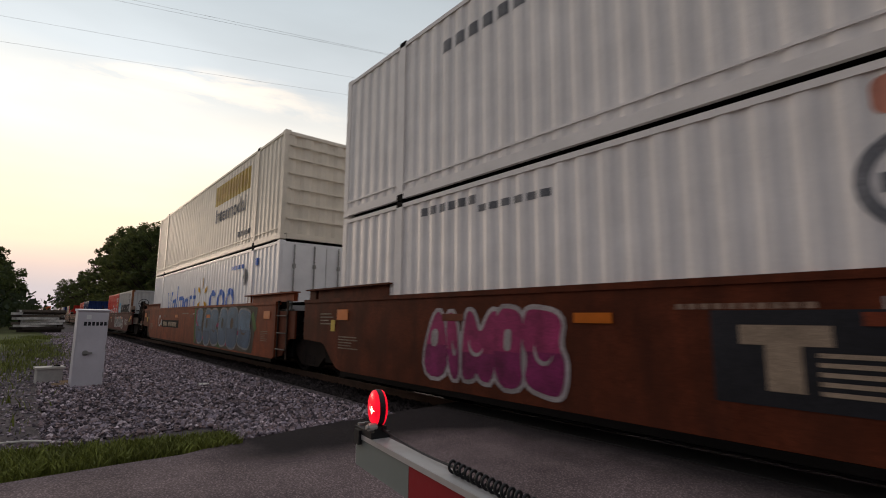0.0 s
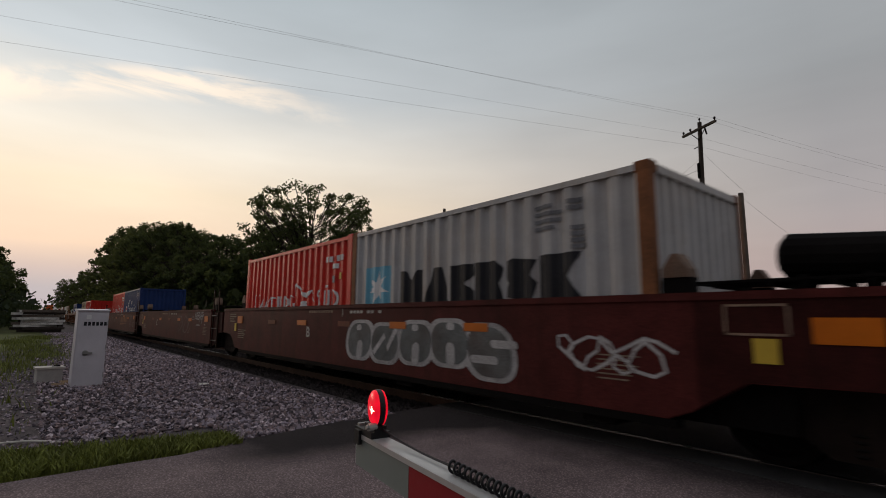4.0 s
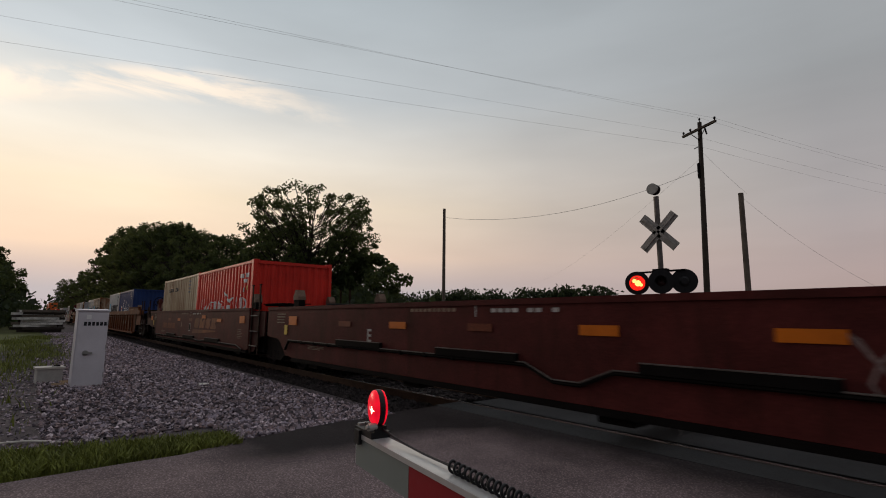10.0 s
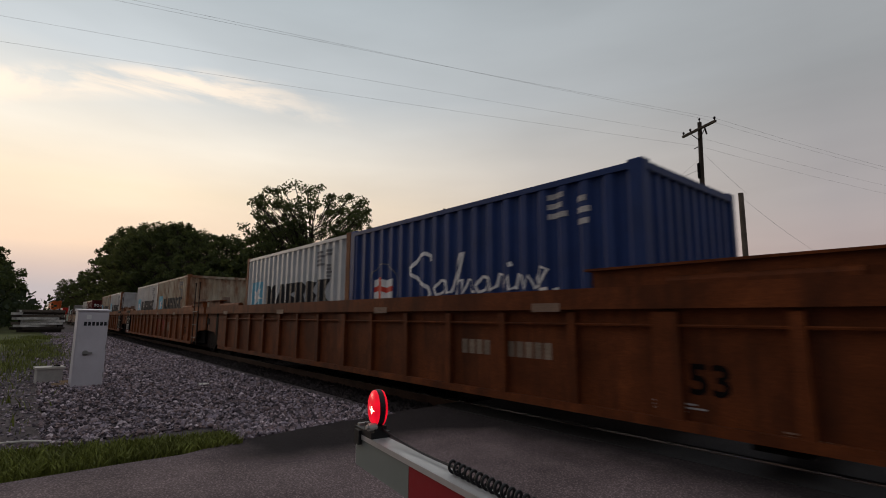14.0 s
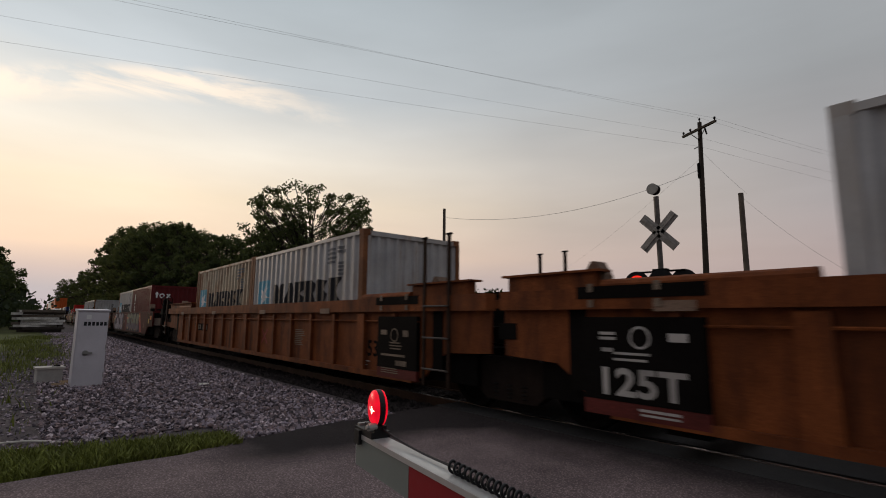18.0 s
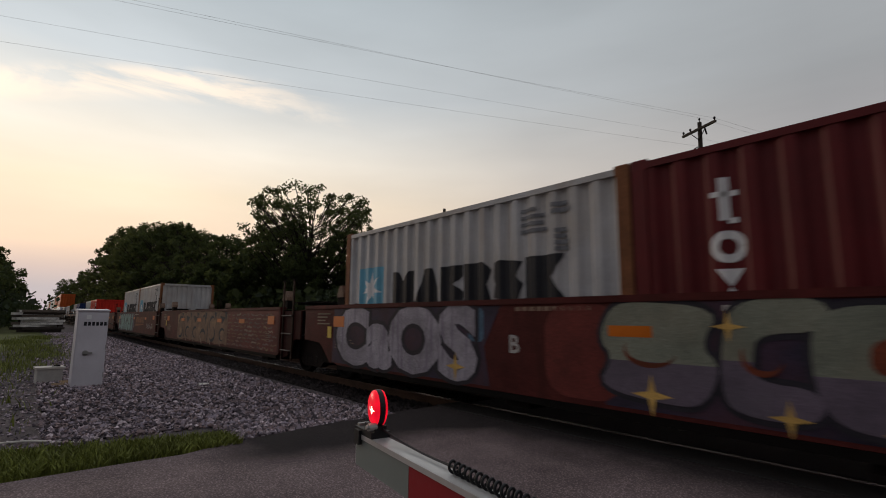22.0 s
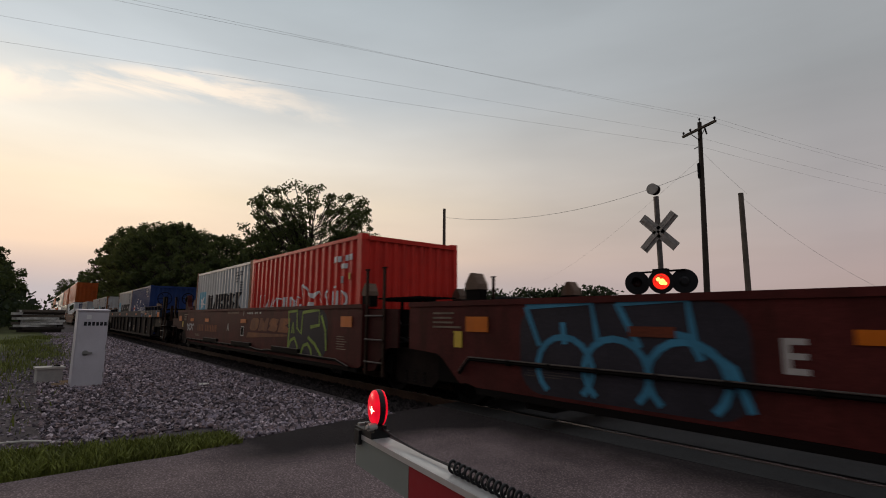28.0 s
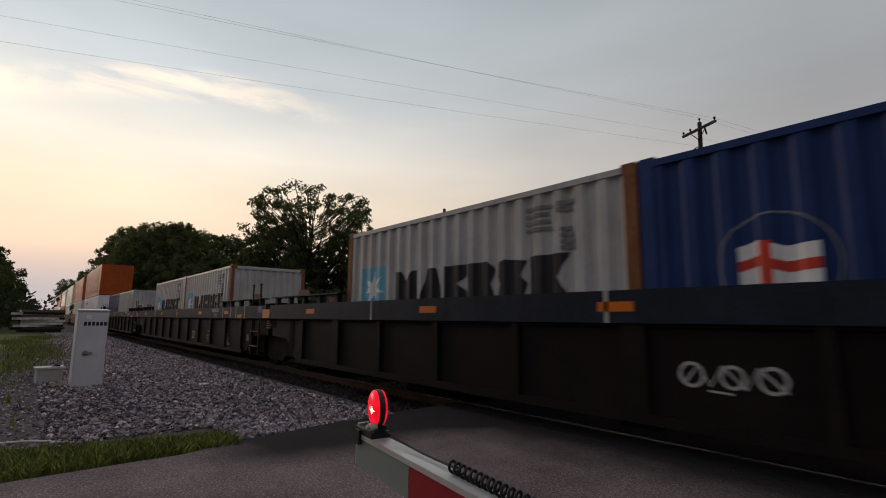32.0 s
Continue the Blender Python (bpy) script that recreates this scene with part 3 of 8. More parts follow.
crossing = thing("crossing_surface", "grey asphalt crossing panels between and beside the rails", "crossing", kind="structure")
part("panel", panel(-5.75, 4.6, TRACK_Y - 1.24, TRACK_Y - 0.80), asphalt_new_shade, crossing, bevel=0.01)
# dark colour here stands in for the shade beneath the passing cars
part("panel", panel(-5.6, 4.6, TRACK_Y - 0.64, TRACK_Y + 0.64), asphalt_new_shade, crossing, bevel=0.01)
part("panel", panel(-5.6, 4.6, TRACK_Y + 0.80, TRACK_Y + 1.5), asphalt_worn, crossing, bevel=0.01)


def far_road(bm):
    ys = [TRACK_Y + 1.52, 9, 12, 18, 30, 60, 120]
    rows = [[bm.verts.new((x, y, -0.01 - 0.0009 * max(0, y - 20))) for x in (-5.3, -1.0, 3.0, 4.8)] for y in ys]
    for a, b in zip(rows, rows[1:]):
        for k in range(3):
            bm.faces.new((a[k], a[k + 1], b[k + 1], b[k]))
    low = bmesh.ops.extrude_face_region(bm, geom=list(bm.faces))
    for v in low["geom"]:
        if isinstance(v, bmesh.types.BMVert):
            v.co.z -= 0.2


solo("road_beyond", far_road, asphalt, "pale worn asphalt road going on beyond the track", "road", kind="structure")


def ballast(bm):
    prof = [(-1.95, -0.12), (-1.55, -0.15), (-1.25, -0.16), (-0.9, -0.2), (0.9, -0.2), (1.3, -0.17), (1.9, -0.14), (2.9, -0.42)]
    for x0, x1 in ((-420, -5.8), (4.7, 200)):
        n = 60 if x0 < -100 else 12
        xs = [x1 + (x0 - x1) * (k / n) ** 1.8 for k in range(n + 1)]
        rows = [[bm.verts.new((x, TRACK_Y + dy, dz)) for dy, dz in prof] for x in xs]
        for a, b in zip(rows, rows[1:]):
            for k in range(len(prof) - 1):
                bm.faces.new((a[k], b[k], b[k + 1], a[k + 1]))


solo("ballast_bed", ballast, ballast_floor, "dark oily crushed-stone ballast under the track", "ballast", kind="structure")


def yard(bm):
    xs = [-5.3, -6, -7, -8, -10, -13, -17, -24, -34, -50, -80, -140, -300]
    rng = random.Random(4)
    rows = []
    for x in xs:
        lo = -3.0 if x > -12 else (-1.0 if x > -26 else 0.9)
        lo += rng.uniform(-0.4, 0.4)
        ys = [lo + (4.05 - lo) * k / 8 for k in range(9)]
        rows.append([bm.verts.new((x, y, GROUND_Z + 0.02 * noise.noise((x * 0.7, y * 0.7, 2)))) for y in ys])
    for a, b in zip(rows, rows[1:]):
        for k in range(8):
            bm.faces.new((a[k], b[k], b[k + 1], a[k + 1]))


solo("gravel_yard", yard, gravel_floor, "packed grey gravel beside the track", "gravel", kind="structure")


def scatter_stones(name, label, count, place, size, material, seed):
    rng = np.random.default_rng(seed)
    base = np.array([(1, 0, 0), (-1, 0, 0), (0, 1, 0), (0, -1, 0), (0, 0, 1), (0, 0, -1)], float)
    faces = np.array([(0, 2, 4), (2, 1, 4), (1, 3, 4), (3, 0, 4), (2, 0, 5), (1, 2, 5), (3, 1, 5), (0, 3, 5)])
    pos, sc = place(rng, count), size(rng, count)
    ang = rng.uniform(0, 2 * np.pi, count)
    v = base[None] * rng.uniform(0.55, 1.25, (count, 6, 1)) + rng.uniform(-0.28, 0.28, (count, 6, 3))
    v[:, :, 2] *= 0.75
    c, s = np.cos(ang)[:, None], np.sin(ang)[:, None]
    v = np.stack([v[:, :, 0] * c - v[:, :, 1] * s, v[:, :, 0] * s + v[:, :, 1] * c, v[:, :, 2]], 2)
    v = v * sc[:, None, None] + pos[:, None, :]
    me = bpy.data.meshes.new(name)
    idx = (faces[None] + (np.arange(count) * 6)[:, None, None]).reshape(-1, 3)
    me.from_pydata(v.reshape(-1, 3).tolist(), [], idx.tolist())
    me.materials.append(material)
    ob = new(name, me)
    return tagged(ob, label, "gravel", kind="stuff")


def near_gravel(rng, n):
    x = -5.55 - 14 * rng.random(n) ** 1.7
    y = 0.2 + 3.6 * rng.random(n) ** 0.85
    lim = np.where(x > -6.4, 1.75, 0.0)
    y = np.where(y < lim, lim + rng.random(n) * (3.85 - lim), y)
    z = GROUND_Z + 0.005 + 0.045 * rng.random(n)
    return np.stack([x, y, z], 1)


def far_gravel(rng, n):
    x = -14 - 34 * rng.random(n) ** 1.4
    y = 0.9 + 2.9 * rng.random(n) ** 0.8
    return np.stack([x, y, GROUND_Z + 0.03 * rng.random(n)], 1)


def side_gravel(rng, n):
    x = -6.4 - 10 * rng.random(n) ** 1.3
    y = -2.6 + 3.2 * rng.random(n)
    return np.stack([x, y, GROUND_Z + 0.015 * rng.random(n)], 1)


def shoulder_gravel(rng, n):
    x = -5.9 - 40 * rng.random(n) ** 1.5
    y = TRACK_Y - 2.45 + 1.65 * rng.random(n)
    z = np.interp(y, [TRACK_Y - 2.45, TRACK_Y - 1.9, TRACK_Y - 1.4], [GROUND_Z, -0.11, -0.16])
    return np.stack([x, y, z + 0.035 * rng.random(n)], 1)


def between_gravel(rng, n):
    x = -5.9 - 34 * rng.random(n) ** 1.4
    y = TRACK_Y - 0.6 + 1.2 * rng.random(n)
    return np.stack([x, y, -0.2 + 0.03 * rng.random(n)], 1)


scatter_stones("gravel", "grey crushed stones heaped beside the road", 32000, near_gravel, lambda r, n: 0.013 + 0.030 * r.random(n) ** 1.8, stone, 1)
scatter_stones("gravel", "grey crushed stones along the track", 16000, far_gravel, lambda r, n: 0.024 + 0.032 * r.random(n), stone, 2)
scatter_stones("gravel", "scattered small grey stones among the weeds", 3500, side_gravel, lambda r, n: 0.012 + 0.02 * r.random(n), stone, 3)
# oily stones whose colour also holds the shade beside and under the train
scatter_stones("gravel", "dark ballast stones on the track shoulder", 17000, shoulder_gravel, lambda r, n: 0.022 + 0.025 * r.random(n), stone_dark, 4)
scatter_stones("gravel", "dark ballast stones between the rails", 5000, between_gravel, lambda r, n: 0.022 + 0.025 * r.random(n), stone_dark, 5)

# rails: foot, web and a polished head
for k, dy in enumerate((-0.7525, 0.7525)):
    rail = thing("rail", "steel rail with rusty web and polished head", "rail", at=(0, TRACK_Y + dy, 0), group="rails of the track", kind="structure")
    part("rail_web", lambda bm: (box(bm, -420, 200, -0.07, 0.07, -0.178, -0.16), box(bm, -420, 200, -0.009, 0.009, -0.16, -0.04), box(bm, -420, 200, -0.036, 0.036, -0.042, -0.004)), rail_steel, rail, key="rail_web")
    part("rail_head", lambda bm: box(bm, -420, 200, -0.026, 0.026, -0.004, 0.0), rail_shine, rail, "polished steel running surface", key="rail_head")

ties = thing("track_ties", "dark creosoted timber ties under the rails", "railway tie", kind="structure")
rng = random.Random(5)
for k in range(110):
    part("tie", lambda bm: box(bm, -0.115, 0.115, -1.28, 1.28, -0.09, 0.09), tie_wood, ties, at=(-6.2 - 0.53 * k, TRACK_Y + rng.uniform(-0.04, 0.04), -0.275 + rng.uniform(-0.006, 0.006)), key="tie", bevel=0.008, rz=rng.uniform(-1.2, 1.2))


def blades(name, label, count, place, height, seed, material=None):
    r = np.random.default_rng(seed)
    pos = place(r, count)
    h = height(r, count)
    a = r.uniform(0, 2 * np.pi, count)
    w = 0.004 + 0.05 * h
    lean = r.normal(0, 0.35, (count, 2)) * h[:, None]
    d = np.stack([np.cos(a) * w, np.sin(a) * w, np.zeros(count)], 1)
    mid = pos + np.stack([lean[:, 0] * 0.35, lean[:, 1] * 0.35, h * 0.6], 1)
    top = pos + np.stack([lean[:, 0], lean[:, 1], h], 1)
    v = np.stack([pos - d, pos + d, mid + d * 0.7, mid - d * 0.7, top], 1).reshape(-1, 3)
    i = np.arange(count) * 5
    quads = np.stack([i, i + 1, i + 2, i + 3], 1).tolist()
    tris = np.stack([i + 3, i + 2, i + 4], 1).tolist()
    me = bpy.data.meshes.new(name)
    me.from_pydata(v.tolist(), [], quads + tris)
    me.materials.append(material or blade)
    return tagged(new(name, me), label, "grass", kind="stuff")


def verge(rng, n):
    y = -1.6 + 3.35 * rng.random(n)
    x = -5.22 - (1.0 - 0.28 * np.clip(y, 0, 2)) * rng.random(n) ** 1.1
    return np.stack([x, y, np.full(n, GROUND_Z - 0.01)], 1)


def weeds(rng, n):
    c = np.array([(-17, -0.4), (-21, 0.3), (-26, 0.2), (-32, -0.5), (-15.5, -1.2), (-24, -2.0), (-9.5, -1.2), (-38, 0.6)])
    p = c[rng.integers(0, len(c), n)] + rng.normal(0, 1, (n, 2)) * np.array([1.6, 0.55])
    return np.stack([p[:, 0], p[:, 1], np.full(n, GROUND_Z - 0.02)], 1)


def far_weeds(rng, n):
    return np.stack([-4 - 50 * rng.random(n), 9.2 + 9 * rng.random(n), np.full(n, GROUND_Z - 0.06)], 1)


blades("grass", "strip of short yellow-green grass along the road edge", 15000, verge, lambda r, n: 0.05 + 0.10 * r.random(n) ** 1.4, 1)
blades("grass", "low green weeds growing through the gravel", 9000, weeds, lambda r, n: 0.05 + 0.14 * r.random(n), 2)
blades("grass", "tall green grass beyond the track", 9000, far_weeds, lambda r, n: 0.15 + 0.3 * r.random(n), 3)

# ---------------------------------------------------------------- trackside things


def cabinet():
    c = thing("relay_cabinet", "tall silver-grey steel trackside relay cabinet on gravel", "cabinet", at=(-11.32, 0.90, GROUND_Z - 0.03), rz=3)
    part("body", lambda bm: box(bm, -0.34, 0.0, -0.24, 0.24, 0.03, 1.43), cabinet_paint, c, bevel=0.008)
    part("plinth", lambda bm: box(bm, -0.32, -0.02, -0.22, 0.22, -0.1, 0.03), concrete, c)
    lid = part("lid", lambda bm: slab(bm, [(-0.36, 1.43), (0.025, 1.43), (0.028, 1.45), (-0.35, 1.475), (-0.36, 1.47)], -0.255, 0.255), cabinet_paint, c, "overhanging sloped lid", bevel=0.005)
    door = part("door", lambda bm: box(bm, 0.0, 0.018, -0.225, 0.225, 0.07, 1.40), cabinet_paint, c, bevel=0.005)
    part("handle", lambda bm: (lathe(bm, [(0.0, 0.018), (0.05, 0.018), (0.045, 0.03), (0.0, 0.03)], "x", 14, (0, -0.075, 0.66)), box(bm, 0.03, 0.055, -0.12, 0.03, 0.645, 0.675)), galv, door, "round steel latch handle", bevel=0.004)
    for k in range(6):
        part("stencil", lambda bm: box(bm, 0.019, 0.021, 0.0, 0.043, 1.16, 1.23), ink, door, "black stencilled bar", at=(0, -0.14 + 0.062 * k, 0), key="cab_stencil")
    part("vent_plate", lambda bm: box(bm, 0.018, 0.026, -0.11, -0.035, 1.28, 1.36), pure_white, door, "small white plate", bevel=0.003)
    for k, zz in enumerate((0.25, 0.75, 1.22)):
        part("hinge", lambda bm: rod(bm, (0.012, 0.232, -0.05), (0.012, 0.232, 0.05), 0.009), galv, door, at=(0, 0, zz), key="cab_hinge")


cabinet()


def trough():
    t = thing("cable_box", "low pale concrete cable box with cracked lid", "concrete box", at=(-12.62, 0.36, GROUND_Z), rz=6)
    part("body", lambda bm: slab(bm, [(-0.16, 0), (0.16, 0), (0.18, 0.27), (-0.18, 0.27)], -0.19, 0.21), concrete, t, bevel=0.01)
    part("lid", lambda bm: box(bm, -0.2, 0.2, -0.22, 0.24, 0.275, 0.31), pale_stone, t, "paler concrete lid", bevel=0.008)
    part("debris", lambda bm: [rod(bm, (0.02 + 0.02 * k, 0.05 + 0.04 * k, 0.312), (0.12, 0.16 - 0.03 * k, 0.33), 0.012) for k in range(4)], near_black, t, "dark scraps lying on the lid")


trough()
for rub_x, rub_y, rub_h in ((-11.9, 0.62, 0.10), (-11.75, 0.50, 0.07), (-12.05, 0.74, 0.08)):
    solo("rubble", lambda bm: slab(bm, [(-0.09, 0), (0.08, 0), (0.10, rub_h * 0.6), (0.02, rub_h), (-0.07, rub_h * 0.8)], -0.10, 0.08), rubble_brown, "lump of broken brown masonry on gravel", "rubble", at=(rub_x, rub_y, GROUND_Z), group="rubble by the cabinet", bevel=0.012)


def tie_pile():
    p = thing("tie_stack", "stack of old silvered timber railway ties beside the track", "tie stack", at=(-50.5, 0.45, GROUND_Z))
    r = random.Random(11)
    for row in range(9):
        for k in range(4):
            m = tie_wood if row < 2 or r.random() < 0.2 else (tie_pale if r.random() < 0.7 else pole_pale)
            part("tie", lambda bm: box(bm, -0.115, 0.115, -1.3, 1.3, 0.0, 0.18), m, p, at=(-0.36 * k + r.uniform(-0.12, 0.12), r.uniform(-0.42, 0.42), row * 0.195 + r.uniform(0, 0.03)), key=f"pile_tie{m.name}", bevel=0.014, rz=r.uniform(-9, 9))


tie_pile()
solo("stick", lambda bm: tube(bm, [(-6.9, -0.25, 0.0), (-6.75, 0.1, 0.012), (-6.55, 0.35, 0.004), (-6.4, 0.52, 0.0)], 0.011), pale_stone, "thin pale stick lying on the gravel", "stick", at=(0, 0, GROUND_Z + 0.02))
solo("flat_stone", lambda bm: slab(bm, [(-0.06, 0), (0.05, 0), (0.07, 0.03), (0.0, 0.05), (-0.06, 0.035)], -0.08, 0.09), pale_stone, "pale flat stone lying among grey gravel", "stone", at=(-10.2, 2.62, GROUND_Z + 0.02), bevel=0.008)


def crossing_signal():
    base = Vector((-5.62, 11.5, GROUND_Z))
    s = thing("crossing_signal", "crossing signal mast with crossbuck and red flashing lamps", "crossing signal", at=base, rz=0)
    part("mast", lambda bm: rod(bm, (0.055, 0, 0), (0.0, 0, 4.32), 0.062, n=16), mast_steel, s, smooth=False)
    part("base", lambda bm: (rod(bm, (0, 0, 0), (0, 0, 0.28), 0.2, 0.12, 12), box(bm, -0.28, 0.28, -0.28, 0.28, -0.1, 0.02)), galv, s)
    bell = part("bell", lambda bm: lathe(bm, [(0.0, -0.12), (0.10, -0.12), (0.125, -0.07), (0.13, 0.05), (0.09, 0.10), (0.0, 0.11)], "y", 20, (0, 0, 4.47)), near_black, s, "round dark bell", at=(-0.03, 0, 0.03), smooth=True)
    part("bell_rim", lambda bm: lathe(bm, [(0.10, -0.135), (0.138, -0.135), (0.138, -0.11), (0.10, -0.11)], "y", 20, (0, 0, 4.47)), galv, bell)
    cb = part("crossbuck", lambda bm: box(bm, -0.05, 0.09, -0.06, 0.02, 3.31, 3.52), mast_steel, s)
    for a in (45, -45):
        m = Matrix.Translation((0.06, -0.075, 3.42)) @ Matrix.Rotation(radians(a), 4, "Y")

        def plank(bm):
            box(bm, -0.115, 0.115, -0.006, 0.006, -0.57, 0.57)
            box(bm, -0.03, 0.03, -0.03, -0.006, -0.56, 0.56)
            bmesh.ops.transform(bm, matrix=m, verts=bm.verts)

        part("blade", plank, sign_back, cb, "grey unpainted sign blade seen from behind")
    part("cross_tube", lambda bm: (rod(bm, (-0.60, -0.05, 2.47), (0.62, -0.05, 2.47), 0.024), rod(bm, (0.04, -0.08, 2.15), (0.04, -0.08, 2.52), 0.07), box(bm, -0.12, 0.2, -0.14, 0.06, 2.44, 2.53)), near_black, s, "dark cross arm")

    def head(x, y, face, name_label):
        h = part("lamp_head", lambda bm: lathe(bm, [(0.0, 0.10), (0.07, 0.10), (0.11, 0.04), (0.11, 0.0), (0.285, 0.0), (0.285, -0.012), (0.0, -0.012)], "y", 28), black_plastic, s, name_label, at=(x, y, 2.215), rz=face)
        part("hood", lambda bm: hood(bm), black_plastic, h, key="lamp_hood")
        part("lens", lambda bm: lathe(bm, [(0.0, -0.014), (0.10, -0.014), (0.105, -0.02), (0.06, -0.034), (0.0, -0.04)], "y", 24), lens_dark, h, "unlit red lens", key="lamp_lens", smooth=True)
        return h

    def hood(bm):
        n = 14
        inner, outer = [], []
        for k in range(n + 1):
            w = radians(-20 + 220 * k / n)
            d = -0.26 * max(0.15, math.sin(w) * 0.5 + 0.5)
            inner.append((bm.verts.new((0.12 * math.cos(w), -0.012, 0.12 * math.sin(w))), bm.verts.new((0.125 * math.cos(w), d, 0.125 * math.sin(w)))))
        for a, b in zip(inner, inner[1:]):
            bm.faces.new((a[0], b[0], b[1], a[1]))

    left = head(-0.53, -0.12, 24, "round black lamp head with hood")
    mid = head(0.12, -0.22, 24, "round black lamp head with hood")
    head(0.55, 0.02, 204, "round black lamp head turned away from the camera")
    return left, mid


LAMP_LEFT, LAMP_MID = crossing_signal()
# the lit lens insert: the two lamps take turns
lamp_glow = part("lit_lens", lambda bm: lathe(bm, [(0.0, -0.042), (0.17, -0.024), (0.185, -0.016), (0.185, -0.03), (0.12, -0.046), (0.0, -0.052)], "y", 24), signal_glow, LAMP_LEFT.parent, "glowing red lens")
part("lit_core", lambda bm: (lathe(bm, [(0.0, -0.05), (0.075, -0.05), (0.055, -0.058), (0.0, -0.062)], "y", 12, (0.02, 0, -0.01)), lathe(bm, [(0.0, -0.05), (0.05, -0.05), (0.035, -0.058), (0.0, -0.064)], "y", 10, (-0.06, 0, 0.05)), lathe(bm, [(0.0, -0.05), (0.04, -0.05), (0.03, -0.058), (0.0, -0.063)], "y", 10, (0.09, 0, -0.05))), signal_core, lamp_glow, "bright orange bulb and its reflection")


def power_pole():
    p = thing("utility_pole", "tall dark wooden utility pole with crossarm", "utility pole", at=(-9.82, 24.5, GROUND_Z))
    part("shaft", lambda bm: rod(bm, (0.0, 0, 0), (0.25, 0, 11.05), 0.155, 0.095, 14), pole_wood, p, smooth=False)
    arm = part("crossarm", lambda bm: box(bm, -1.08, 1.08, -0.055, 0.055, -0.055, 0.055), pole_wood, p, at=(0.24, -0.14, 10.66), bevel=0.01, rz=-26)
    for k, dx in enumerate((-1.02, -0.55, 1.02)):
        part("insulator", lambda bm: lathe(bm, [(0.0, 0.06), (0.025, 0.06), (0.03, 0.12), (0.055, 0.14), (0.05, 0.2), (0.03, 0.23), (0.0, 0.23)], "z", 10), near_black, arm, at=(dx, 0, 0), key="pin_insulator")
    part("pole_top_pin", lambda bm: lathe(bm, [(0.02, 0.0), (0.02, 0.1), (0.05, 0.12), (0.045, 0.2), (0.0, 0.22)], "z", 10), near_black, p, at=(0.25, 0, 11.05))
    part("brace", lambda bm: (rod(bm, (0.24, -0.14, 10.1), (0.72, -0.48, 10.6), 0.02), rod(bm, (0.24, -0.14, 10.1), (-0.24, 0.20, 10.6), 0.02)), near_black, p)
    part("fuse_cutout", lambda bm: (rod(bm, (0.62, -0.40, 10.56), (0.72, -0.46, 10.2), 0.04)), near_black, p)
    part("cable_riser", lambda bm: box(bm, 0.06, 0.17, -0.16, 0.02, 8.2, 8.95), near_black, p, bevel=0.02)
    part("side_bracket", lambda bm: rod(bm, (-0.08, -0.05, 9.75), (0.22, 0, 9.85), 0.02), near_black, p)


power_pole()


def bare_pole(x, y, h, r0, r1, lean, label, material):
    p = solo("wooden_pole", lambda bm: rod(bm, (0, 0, -0.3), (lean, 0, h), r0, r1, 12), material, label, "pole", at=(x, y, GROUND_Z))
    return p


bare_pole(-22.33, 18.7, 7.95, 0.11, 0.085, 0.02, "short greyed wooden pole carrying a service wire", pole_pale)
bare_pole(-7.03, 21.5, 6.42, 0.115, 0.095, 0.01, "bare greyed wooden stub pole", pole_pale)


def span(a, b, sag, n=40):
    a, b = Vector(a), Vector(b)
    return [a.lerp(b, k / n) - Vector((0, 0, sag * 4 * (k / n) * (1 - k / n))) for k in range(n + 1)]


def wire(label, a, b, sag, r=0.0032):
    return solo("overhead_wire", lambda bm: tube(bm, span(a, b, sag), r, 5), wire_mat, label, "wire", group="overhead wires")


H0 = 1.25
for a, b in (((-9.57, 24.5, 9.98 + H0), (-26.9, -26.0, 10.62 + H0)), ((-8.70, 24.0, 9.55 + H0), (-26.2, -25.0, 9.97 + H0)), ((-10.4, 24.85, 9.50 + H0), (-28.2, -27.0, 9.3 + H0)), ((-9.6, 24.5, 8.5 + H0), (-28.6, -27.0, 8.4 + H0))):
    wire("thin dark power line high over the crossing", a, b, 0.22)
    wire("thin dark power line running on from the pole", a, (a[0] + 15.5, a[1] + 46.0, a[2] - 0.9), 0.7, 0.0036)
wire("drooping service wire between two poles", (-9.70, 24.5, 7.35 + H0), (-22.3, 18.7, 6.10 + H0), 0.95, 0.009)
wire("slack guy wire from the pole", (-9.6, 24.5, 8.3 + H0), (-6.8, 21.5, 6.3), 0.05, 0.005)
wire("thin line to the distance", (-9.65, 24.5, 7.9 + H0), (-60, 72, 8.0), 1.2, 0.004)
wire("loose wire hanging from the stub pole", (-7.0, 21.5, 6.2), (-2.6, 21.0, 2.0), 0.3, 0.004)

# ---------------------------------------------------------------- the gate arm close to the camera
ARM = Matrix.Translation((-1.597, 0.935, 0.849)) @ Matrix.Rotation(radians(-8.4), 4, "Z")


